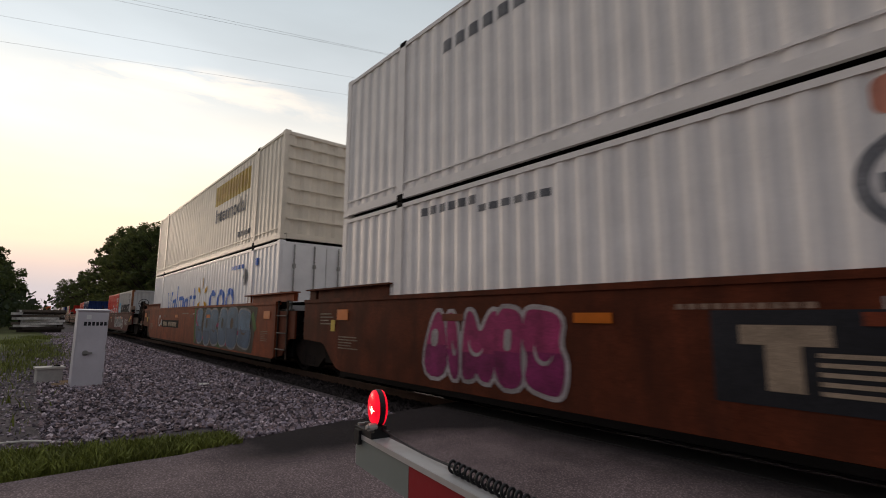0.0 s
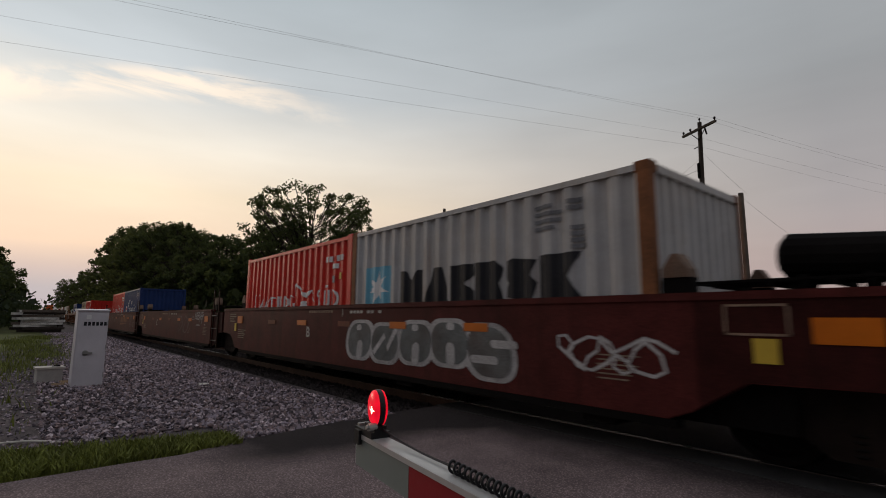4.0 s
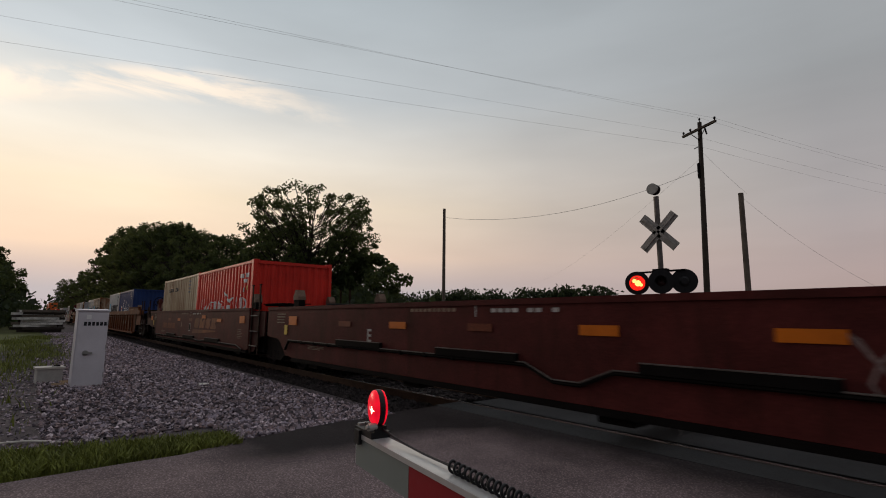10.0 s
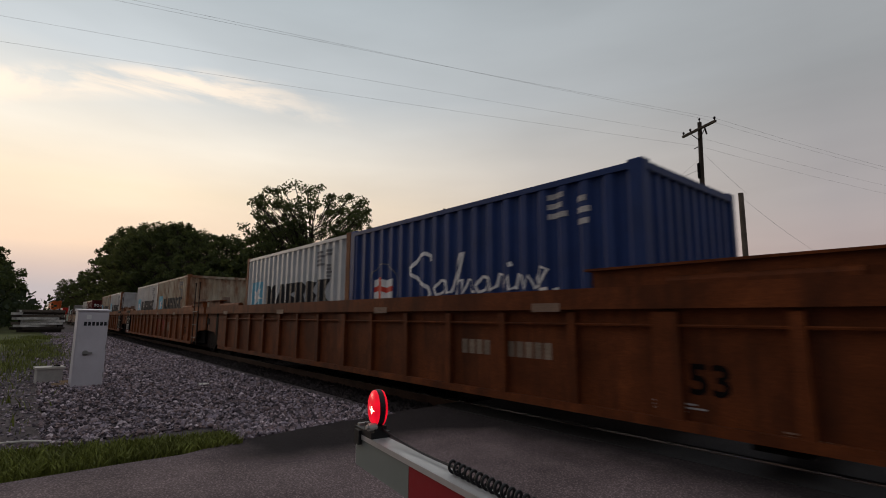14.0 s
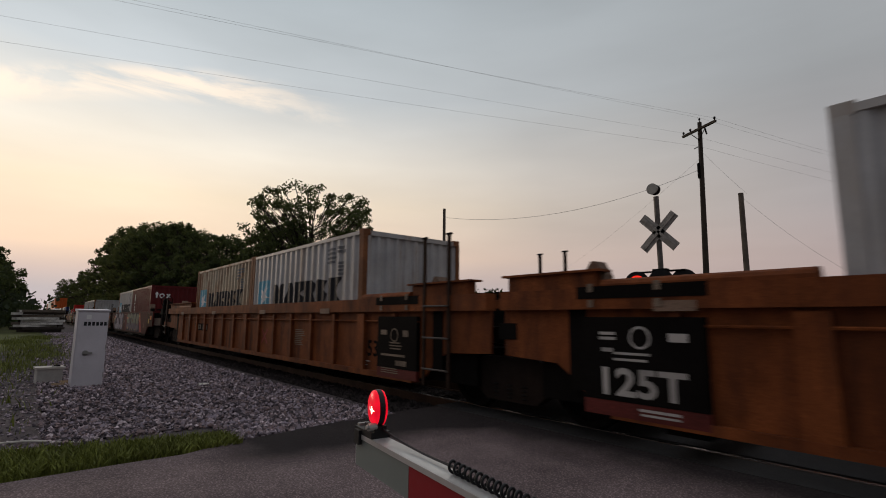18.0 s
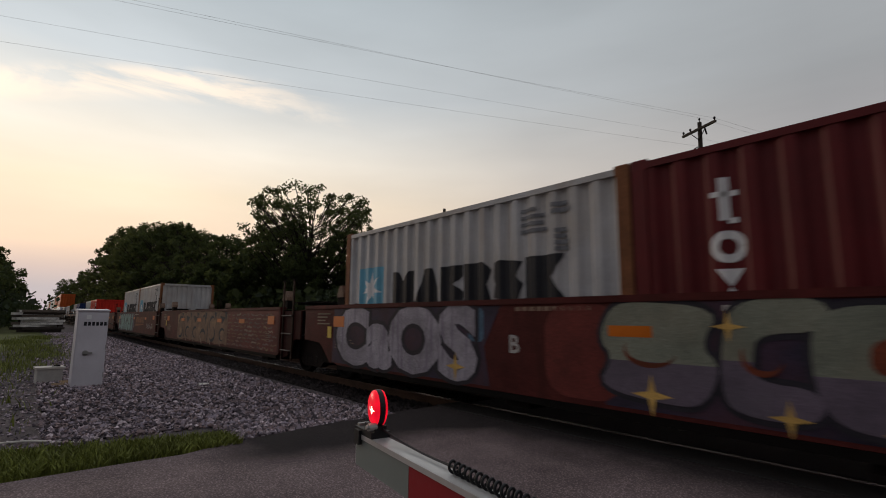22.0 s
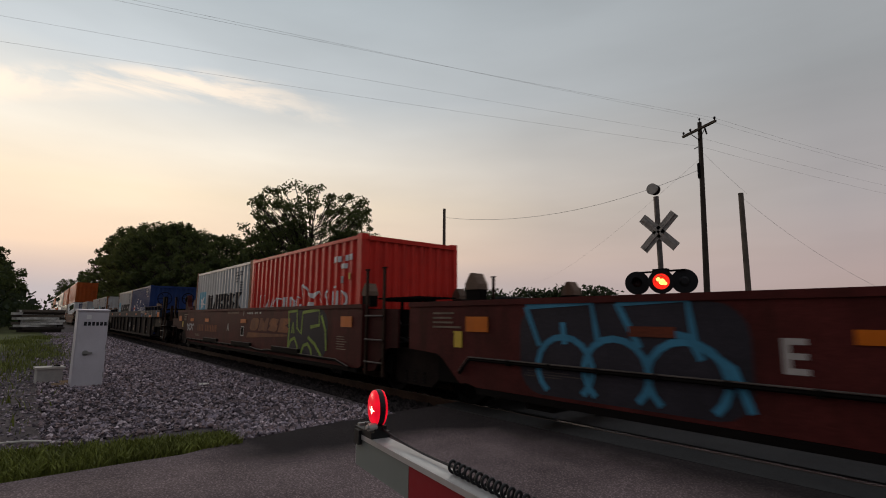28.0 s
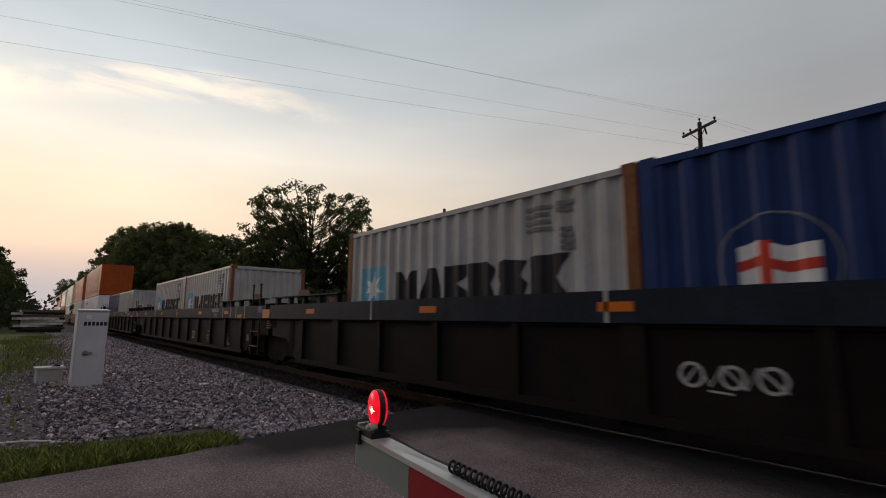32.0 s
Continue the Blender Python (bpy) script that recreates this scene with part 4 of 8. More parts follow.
def gate():
    g = thing("crossing_gate", "lowered crossing gate with red and white striped arm and lit lamp", "crossing gate")
    g.matrix_basis = ARM
    w, h = 0.058, 0.112

    def seg(x0, x1):
        return lambda bm: box(bm, x0, x1, 0.0, 0.006, -h, -0.012)

    part("beam", lambda bm: (box(bm, 0.0, 6.3, 0.006, w - 0.004, -h, -0.004),), arm_alu, g, bevel=0.004)
    part("top_plate", lambda bm: (box(bm, 0.0, 6.3, -0.002, w, -0.012, 0.0), box(bm, 0.0, 6.3, -0.006, -0.001, -0.016, 0.0)), arm_alu, g, "pale brushed aluminium top face", bevel=0.0015)
    x, white = 0.0, True
    for k in range(15):
        x1 = x + 0.405
        part("stripe", seg(x + 0.001, x1 - 0.001), arm_white if white else arm_red, g, "dull white reflective sheet" if white else "deep red reflective sheet", key=None)
        x, white = x1, not white
    part("end_cap", lambda bm: box(bm, -0.012, 0.0, 0.004, w, -h, -0.005), arm_alu, g, bevel=0.003)
    lamp = part("tip_lamp", lambda bm: lathe(bm, [(0.0, -0.004), (0.058, -0.004), (0.061, 0.0), (0.061, 0.012), (0.058, 0.016), (0.0, 0.016)], "y", 32), black_plastic, g, "round two-sided lamp body", at=(0.104, 0.028, 0.094), rz=-7)
    part("lens", lambda bm: lathe(bm, [(0.0595, -0.004), (0.058, -0.010), (0.049, -0.0165), (0.035, -0.0205), (0.018, -0.023), (0.0, -0.0238)], "y", 32), red_glow, lamp, "glowing red lens", smooth=True)
    part("lens", lambda bm: lathe(bm, [(0.0595, 0.016), (0.058, 0.021), (0.045, 0.028), (0.0, 0.032)], "y", 32), red_glow, lamp, "glowing red lens on the back", smooth=True)
    # glowing disc for the bulb; the thin bars draw its cross-shaped flare
    part("filament", lambda bm: [lathe(bm, [(0.0, -0.0240), (0.009, -0.0236), (0.007, -0.021)], "y", 10, (0.022, 0, -0.004)), box(bm, 0.004, 0.042, -0.0238, -0.019, -0.0052, -0.0028), box(bm, 0.0207, 0.0233, -0.0238, -0.021, -0.016, 0.009)], hot_glow, lamp, "white-hot bulb spot")
    part("lamp_bracket", lambda bm: (box(bm, 0.0, 0.145, -0.006, 0.064, 0.0, 0.02), box(bm, 0.06, 0.145, 0.006, 0.05, 0.018, 0.04), box(bm, 0.02, 0.06, -0.016, -0.004, -0.034, 0.014)), black_plastic, g, "black clamp", bevel=0.003)
    part("bolt", lambda bm: (rod(bm, (0.135, -0.014, 0.038), (0.135, 0.016, 0.038), 0.0125, n=8), rod(bm, (0.135, -0.022, 0.038), (0.135, -0.014, 0.038), 0.007)), galv, g)
    part("end_clip", lambda bm: box(bm, -0.012, 0.006, 0.008, 0.05, -0.012, 0.026), galv, g, "bent pale metal clip", bevel=0.003)
    part("lead", lambda bm: tube(bm, span((0.14, 0.035, 0.03), (0.585, 0.05, 0.012), 0.01, 16), 0.0035, 6), black_plastic, g, "thin black cable")

    def coil(bm):
        pts = []
        turns = 66
        for k in range(turns * 12 + 1):
            w = 2 * math.pi * k / 12
            x = 0.575 + 1.6 * k / (turns * 12)
            pts.append((x, 0.036 + 0.0135 * math.cos(w), 0.0175 + 0.0135 * math.sin(w)))
        tube(bm, pts, 0.0042, 5)

    part("post", lambda bm: rod(bm, (6.6, 0.03, -0.91), (6.6, 0.03, 3.1), 0.055, n=14), galv, g, "galvanised gate post")
    part("housing", lambda bm: box(bm, 6.22, 6.52, -0.2, 0.26, -0.3, 0.4), galv, g, "grey gate mechanism housing", bevel=0.02)
    part("foundation", lambda bm: box(bm, 6.3, 6.9, -0.27, 0.33, -1.0, -0.82), concrete, g, bevel=0.02)
    part("coiled_cable", coil, black_plastic, g, "coiled black cable lying on the arm", smooth=True)


gate()

# ---------------------------------------------------------------- trees


def tree_mesh(key, height, width, seed, leaves, leaf_size, clumps, trunk=0.3, low=0.22, puff=(0.04, 0.085), dome=False):
    """Trunk and limbs in one mesh, the crown of many small leaves in another."""
    r = random.Random(seed)
    g = np.random.default_rng(seed)
    tips = []

    def wood(bm):
        rod(bm, (0, 0, -0.2), (r.uniform(-0.2, 0.2), r.uniform(-0.2, 0.2), height * 0.45), trunk, trunk * 0.62, 9)
        rod(bm, (0, 0, height * 0.43), (r.uniform(-0.4, 0.4), r.uniform(-0.4, 0.4), height * 0.86), trunk * 0.62, trunk * 0.12, 7)
        for k in range(clumps):
            z = height * (low + (0.97 - low) * (k + 0.5) / clumps)
            spread_at = math.sin(math.pi * min(1, 0.16 + 0.80 * (z / height - low) / (1 - low))) ** 0.75
            if dome:
                spread_at = math.sin(math.pi * (0.2 + 0.62 * min(1, (z / height - low) / (1 - low)))) ** 0.6
            a = k * 2.4 + r.uniform(-0.5, 0.5)
            d = width * 0.5 * spread_at * r.uniform(0.35, 1.0) ** (0.6 if dome else 1.0)
            tip = Vector((d * math.cos(a), d * math.sin(a), z + r.uniform(-0.3, 0.5)))
            tips.append(tip)
            start = Vector((0, 0, max(height * 0.16, z - d * 0.75)))
            bend = start.lerp(tip, 0.5) + Vector((0, 0, -0.12 * d))
            tube(bm, [start, bend, tip], 0.02 + trunk * 0.07, 5)

    shape(key + "_wood", wood, bark)
    per = leaves // clumps
    pts = []
    for t in tips:
        s = width * r.uniform(*puff)
        d = g.normal(0, 1, (per, 3))
        d /= np.linalg.norm(d, axis=1)[:, None]
        c = d * (g.random((per, 1)) ** 0.45) * np.array([s, s, s * 0.72]) * 1.75 + np.array(t)
        pts.append(c)
    p = np.concatenate(pts)
    n = len(p)
    a = g.normal(0, 1, (n, 3))
    a /= np.linalg.norm(a, axis=1)[:, None]
    b = np.cross(a, g.normal(0, 1, (n, 3)))
    b /= np.linalg.norm(b, axis=1)[:, None]
    s = leaf_size * g.uniform(0.5, 1.25, (n, 1))
    v = np.stack([p - a * s, p + b * s * 0.55 + a * s * 0.1, p + a * s, p - b * s * 0.55 + a * s * 0.1], 1).reshape(-1, 3)
    i = np.arange(n) * 4
    me = bpy.data.meshes.new(key + "_leaves")
    me.from_pydata(v.tolist(), [], np.stack([i, i + 1, i + 2, i + 3], 1).tolist())
    me.materials.append(leaf)
    STORE[key + "_leaves"] = me


def tree(key, x, y, rz, label, k=1.0, flat=1.0):
    t = thing("tree", label, "tree", at=(x, y, GROUND_Z - 0.1), rz=rz, group="trees beside the railway")
    t.scale = (k, k, k * flat)
    w = new("trunk", STORE[(key + "_wood", bark.name)])
    w.parent = t
    c = new("crown", STORE[key + "_leaves"])
    c.parent = t
    return t


tree_mesh("oak", 14.5, 13.8, 27, 30000, 0.15, 330, 0.26, 0.24, (0.018, 0.040), True)
tree_mesh("maple", 12.6, 11.5, 22, 13000, 0.19, 140, 0.28, 0.12, (0.017, 0.046))
tree_mesh("hedge", 8.4, 9.5, 23, 10000, 0.24, 54, 0.2, 0.06, (0.03, 0.075))
tree_mesh("ash", 14.2, 9.0, 24, 10000, 0.20, 120, 0.28, 0.14, (0.017, 0.05))
BIG = "tall dark leafy tree against the evening sky"
LOW = "dense dark broadleaf tree in the trackside row"
BUSH = "low dark bushy tree at the wood's edge"
for key, x, y, rz, lab, k in (
    ("oak", -48.0, 21.9, 20, BIG, 1.0), ("ash", -43.8, 23.4, 100, BIG, 0.72), ("maple", -53.0, 20.5, 60, LOW, 0.92), ("hedge", -42.0, 25.6, 10, BUSH, 0.92), ("hedge", -37.9, 26.0, 80, BUSH, 0.42),
    ("hedge", -45.5, 20.0, 120, BUSH, 0.85), ("hedge", -51.0, 17.0, 200, BUSH, 0.95), ("maple", -59.0, 17.0, 150, LOW, 0.86), ("maple", -66.5, 16.0, 250, LOW, 0.95), ("hedge", -57.0, 15.5, 33, BUSH, 0.9),
    ("ash", -74.0, 15.0, 10, LOW, 0.98), ("maple", -81.0, 15.0, 90, LOW, 1.2), ("oak", -88.5, 15.5, 140, LOW, 1.08), ("maple", -97.0, 16.0, 200, LOW, 1.32), ("oak", -106.0, 16.5, 260, LOW, 1.2),
    ("hedge", -70.0, 13.0, 70, BUSH, 0.8), ("hedge", -84.0, 12.5, 170, BUSH, 0.85), ("ash", -116.0, 15.0, 320, LOW, 1.35), ("ash", -128.0, 15.2, 30, LOW, 1.4), ("ash", -146.0, 15.5, 30, LOW, 1.5),
    ("ash", -175.0, 15.0, 130, LOW, 1.3), ("maple", -205.0, 15.5, 230, LOW, 1.3), ("ash", -245.0, 15.0, 330, LOW, 1.35), ("oak", -300.0, 16.0, 30, LOW, 1.3), ("maple", -360.0, 15.0, 130, LOW, 1.5),
    ("maple", -62.5, -4.0, 15, LOW, 0.62), ("hedge", -58.5, -4.7, 75, BUSH, 0.8), ("maple", -70.0, -4.6, 145, LOW, 0.7), ("hedge", -82.0, -4.2, 200, BUSH, 0.9), ("hedge", -55.0, -6.5, 260, BUSH, 0.7),
    ("hedge", -100.0, -5.0, 20, BUSH, 0.9), ("maple", -125.0, -6.5, 99, LOW, 0.7), ("hedge", -150.0, -6.0, 160, BUSH, 0.9)):
    tree(key, x, y, rz, lab, k)


def far_wood(name, label, x0, y0, x1, y1, height, count, leaf_size, seed):
    """A distant belt of trees: uneven heaps of leaf clumps along a line."""
    g = np.random.default_rng(seed)
    k = g.random(count)
    bump = 0.55 + 0.45 * np.abs(np.sin(k * 41 + 1.3 * np.sin(k * 97))) + 0.12 * np.sin(k * 230)
    z = height * bump * g.random(count) ** 0.6
    p = np.stack([x0 + (x1 - x0) * k + g.normal(0, 1.2, count), y0 + (y1 - y0) * k + g.normal(0, 2.5, count), z + GROUND_Z], 1)
    a = g.normal(0, 1, (count, 3))
    a /= np.linalg.norm(a, axis=1)[:, None]
    b = np.cross(a, g.normal(0, 1, (count, 3)))
    b /= np.linalg.norm(b, axis=1)[:, None]
    s = leaf_size * g.uniform(0.5, 1.3, (count, 1))
    v = np.stack([p - a * s, p + b * s * 0.6, p + a * s, p - b * s * 0.6], 1).reshape(-1, 3)
    i = np.arange(count) * 4
    me = bpy.data.meshes.new(name)
    me.from_pydata(v.tolist(), [], np.stack([i, i + 1, i + 2, i + 3], 1).tolist())
    me.materials.append(leaf_far)
    return tagged(new(name, me), label, "trees", kind="stuff")


far_wood("distant_trees", "dark belt of distant trees across the field", -165, 105, -78, 128, 10.5, 22000, 0.62, 31)
far_wood("distant_trees", "low dark distant tree line on the horizon", -78, 150, 160, 200, 7.0, 16000, 0.7, 32)
far_wood("distant_trees", "dark undergrowth along the far side of the track", -190, 13, -34, 21, 3.6, 20000, 0.4, 33)
far_wood("distant_trees", "dark undergrowth on the near side of the track", -190, -4.5, -52, -5.2, 3.2, 12000, 0.35, 34)


def house(x, y, label, wall, roof):
    h = thing("house", label, "house", at=(x, y, GROUND_Z - 0.1), rz=25)
    part("wall", lambda bm: slab(bm, [(-4.5, 0), (4.5, 0), (4.5, 2.7), (-4.5, 2.7)], -3, 3), wall, h)
    part("roof", lambda bm: slab(bm, [(-4.9, 2.7), (4.9, 2.7), (4.3, 4.2), (-4.3, 4.2)], -3.3, 3.3), roof, h)
    for k in (-2.6, 2.4):
        part("window", lambda bm: box(bm, k - 0.55, k + 0.55, -3.04, -2.98, 0.9, 2.0), near_black, h)
    part("door", lambda bm: box(bm, -0.45, 0.45, -3.04, -2.98, 0.0, 2.05), pure_white, h)


house(-46.0, 74.0, "small pale house far across the field", alu_grey, galv)


def parked_car(x, y, rz, label, body_mat):
    c = thing("parked_car", label, "car", at=(x, y, GROUND_Z - 0.05), rz=rz)
    part("body", lambda bm: slab(bm, [(-2.2, 0.3), (2.2, 0.3), (2.25, 0.75), (1.5, 0.95), (0.9, 1.45), (-1.2, 1.48), (-1.9, 1.0), (-2.25, 0.9)], -0.85, 0.85), body_mat, c, bevel=0.06)
    part("window", lambda bm: slab(bm, [(1.3, 0.97), (0.85, 1.38), (-1.15, 1.40), (-1.7, 1.0)], -0.865, 0.865), near_black, c, "dark glass")
    for wx in (-1.35, 1.35):
        for wy in (-0.78, 0.78):
            w = part("wheel", lambda bm: lathe(bm, [(0.0, -0.1), (0.3, -0.1), (0.33, -0.06), (0.33, 0.06), (0.3, 0.1), (0.0, 0.1)], "y", 16), black_plastic, c, at=(wx, wy, 0.33), key="car_wheel")
            part("rim", lambda bm: lathe(bm, [(0.0, -0.104), (0.19, -0.104), (0.19, 0.104), (0.0, 0.104)], "y", 12), galv, w, key="car_rim")


parked_car(-24.0, 43.0, 40, "white car parked beyond the crossing", alu_white)

# ---------------------------------------------------------------- containers


def folds(length, pitch, depth):
    """Fold lines of a corrugated sheet: positions along it and how far each lies in."""
    n = max(1, round(length / pitch))
    p = length / n
    xs, ds = [-length / 2], [0.0]
    for k in range(n):
        a = -length / 2 + k * p
        for q, d in ((0.28, 0.0), (0.48, depth), (0.78, depth), (0.98, 0.0)):
            xs.append(a + q * p)
            ds.append(d)
    xs.append(length / 2)
    ds.append(0.0)
    return xs, ds


def sheet(bm, xs, ds, z0, z1, y, sign=1):
    a = [bm.verts.new((x, y + sign * d, z0)) for x, d in zip(xs, ds)]
    b = [bm.verts.new((x, y + sign * d, z1)) for x, d in zip(xs, ds)]
    c = [bm.verts.new((x, y + sign * (d + 0.006), z0)) for x, d in zip(xs, ds)]
    e = [bm.verts.new((x, y + sign * (d + 0.006), z1)) for x, d in zip(xs, ds)]
    for k in range(len(xs) - 1):
        bm.faces.new((a[k], a[k + 1], b[k + 1], b[k]))
        bm.faces.new((c[k + 1], c[k], e[k], e[k + 1]))


def end_sheet(bm, ys, ds, z0, z1, x, sign):
    a = [bm.verts.new((x - sign * d, y, z0)) for y, d in zip(ys, ds)]
    b = [bm.verts.new((x - sign * d, y, z1)) for y, d in zip(ys, ds)]
    c = [bm.verts.new((x - sign * (d + 0.006), y, z0)) for y, d in zip(ys, ds)]
    e = [bm.verts.new((x - sign * (d + 0.006), y, z1)) for y, d in zip(ys, ds)]
    for k in range(len(ys) - 1):
        bm.faces.new((a[k], a[k + 1], b[k + 1], b[k]))
        bm.faces.new((c[k + 1], c[k], e[k], e[k + 1]))


def container(label, material, size, at, marks=(), post_mat=None, doors=False, seed=0):
    """A steel box: corrugated sides and ends, frame of posts and rails, castings at its corners. at: middle of its underside."""
    length, width, high, pitch, depth = size
    c = thing("shipping_container", label, "container", at=at, group="containers on the train")
    tag = f"{length:.2f}_{high:.2f}"
    hl, hw = length / 2, width / 2
    inner = length - 0.30
    xs, ds = folds(inner, pitch, depth)
    y = -hw + 0.012
    for sign, yy in ((1, y), (-1, -y)):
        part("side_panel", lambda bm: sheet(bm, xs, ds, 0.15, high - 0.075, yy, sign), material, c, key=f"side{tag}{sign}")
    ys, es = folds(width - 0.22, 0.23 if length < 10 else 0.5, 0.035)
    part("end_panel", lambda bm: end_sheet(bm, ys, es, 0.15, high - 0.1, hl - 0.02, 1), material, c, key=f"end{tag}")
    part("end_panel", lambda bm: end_sheet(bm, ys, es, 0.15, high - 0.1, -hl + 0.02, -1), material, c, key=f"endb{tag}")
    part("roof", lambda bm: [box(bm, -hl + 0.08, hl - 0.08, -hw + 0.04, hw - 0.04, high - 0.05, high - 0.02)] + [box(bm, -hl + 0.3 + 0.42 * k, -hl + 0.45 + 0.42 * k, -hw + 0.1, hw - 0.1, high - 0.02, high - 0.005) for k in range(int((length - 0.5) / 0.42))], material, c, key=f"roof{tag}")
    part("floor", lambda bm: box(bm, -hl + 0.05, hl - 0.05, -hw + 0.03, hw - 0.03, 0.03, 0.14), near_black, c, key=f"floor{tag}")
    pm = post_mat or material
    for sx in (-1, 1):
        for sy in (-1, 1):
            part("corner_post", lambda bm: box(bm, -0.075, 0.075, -0.05, 0.05, 0.12, high - 0.11), pm, c, at=(sx * (hl - 0.078), sy * (hw - 0.05), 0), key=f"post{tag}", bevel=0.008)
            for zz in (0.06, high - 0.06):
                part("corner_casting", lambda bm: casting(bm), pm, c, at=(sx * (hl - 0.089), sy * (hw - 0.081), zz), key="casting")
    for sy in (-1, 1):
        part("top_rail", lambda bm: box(bm, -hl + 0.17, hl - 0.17, -0.03, 0.03, high - 0.10, high - 0.03), pm if pm is not rust_post else material, c, at=(0, sy * (hw - 0.031), 0), key=f"trail{tag}", bevel=0.006)
        part("bottom_rail", lambda bm: box(bm, -hl + 0.17, hl - 0.17, -0.03, 0.03, 0.02, 0.16), material, c, at=(0, sy * (hw - 0.031), 0), key=f"brail{tag}", bevel=0.006)
    for sx in (-1, 1):
        part("end_header", lambda bm: box(bm, -0.04, 0.04, -hw + 0.17, hw - 0.17, high - 0.12, high - 0.03), material, c, at=(sx * (hl - 0.042), 0, 0), key=f"ehead{tag}", bevel=0.006)
        part("end_sill", lambda bm: box(bm, -0.04, 0.04, -hw + 0.17, hw - 0.17, 0.02, 0.16), material, c, at=(sx * (hl - 0.042), 0, 0), key=f"esill{tag}", bevel=0.006)
    if length > 10:
        for sx in (-6.1, 6.1):
            for sy in (-1, 1):
                p = part("stacking_post", lambda bm: box(bm, -0.09, 0.09, -0.012, 0.012, 0.14, high - 0.09), material, c, at=(sx, sy * (hw - 0.006), 0), key=f"mpost{tag}{material.name}", bevel=0.004)
                part("corner_casting", lambda bm: casting(bm), near_black, p, "dark lifting casting", at=(0, -sy * 0.07, high - 0.05), key="casting_dark")
                part("corner_casting", lambda bm: casting(bm), near_black, p, "dark lifting casting", at=(0, -sy * 0.07, 0.05), key="casting_dark")
            part("side_rail", lambda bm: box(bm, -hl + 0.1, hl - 0.1, -0.006, 0.006, 0.28, 0.31), material, c, at=(0, -hw + 0.004, 0), key=f"siderail{tag}{material.name}") if sx < 0 else None
        for zz in (0.55, 0.95, 1.35, 1.75, 2.15, 2.5):
            part("end_rib", lambda bm: box(bm, -0.012, 0.02, -hw + 0.15, hw - 0.15, -0.02, 0.02), material, c, at=(hl, 0, zz), key=f"endrib{tag}", bevel=0.006) if not doors else None
    if doors:
        for k, yy in enumerate((-0.9, -0.35, 0.35, 0.9)):
            d = part("lock_rod", lambda bm: (rod(bm, (0, 0, 0.1), (0, 0, high - 0.1), 0.019), box(bm, -0.01, 0.03, -0.06, 0.06, 1.05, 1.15), box(bm, -0.01, 0.02, -0.04, 0.04, 2.2, 2.3)), galv, c, "galvanised door lock rod", at=(hl + 0.03, yy, 0), key=f"rod{tag}")
        part("door_leaf", lambda bm: box(bm, hl - 0.03, hl + 0.005, -1.2, -0.01, 0.15, high - 0.1), material, c, bevel=0.008)
        part("door_leaf", lambda bm: box(bm, hl - 0.03, hl + 0.005, 0.01, 1.2, 0.15, high - 0.1), material, c, bevel=0.008)
    # paint on the near side follows the folds
    for layer, (name, lab, polys, m) in enumerate(marks):
        for piece in ([[q] for q in polys] if name == "marking" else [polys]):
            part(name, lambda bm: paint(bm, piece, xs, ds, y - 0.004 - 0.0012 * layer), m, c, lab)
    c["y_face"] = y
    return c


def casting(bm):
    box(bm, -0.089, 0.089, -0.081, 0.081, -0.06, 0.06)
    bmesh.ops.bevel(bm, geom=list(bm.edges), offset=0.008, segments=1, affect="EDGES")


S20 = (6.058, 2.438, 2.591, 0.305, 0.046)
S53 = (16.15, 2.59, 2.896, 0.30, 0.018)


def id_marks(rng, x, z, w=0.55, h=0.5, m=None):
    return ("marking", "small stencilled container markings", bars(x, z, w, h, 4, rng, 0.55), m or ink_grey)


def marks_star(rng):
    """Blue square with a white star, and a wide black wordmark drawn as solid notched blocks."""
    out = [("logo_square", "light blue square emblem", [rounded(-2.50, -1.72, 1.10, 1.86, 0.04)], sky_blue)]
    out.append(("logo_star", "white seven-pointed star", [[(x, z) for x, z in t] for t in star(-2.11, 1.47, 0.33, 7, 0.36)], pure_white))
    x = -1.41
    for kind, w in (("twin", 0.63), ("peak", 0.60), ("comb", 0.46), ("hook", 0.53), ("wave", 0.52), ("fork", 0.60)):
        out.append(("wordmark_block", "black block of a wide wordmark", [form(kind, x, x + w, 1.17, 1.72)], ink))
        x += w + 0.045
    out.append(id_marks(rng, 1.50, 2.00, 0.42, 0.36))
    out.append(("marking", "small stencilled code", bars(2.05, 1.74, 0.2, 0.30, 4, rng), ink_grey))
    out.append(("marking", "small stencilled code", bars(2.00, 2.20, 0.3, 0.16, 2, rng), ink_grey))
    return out


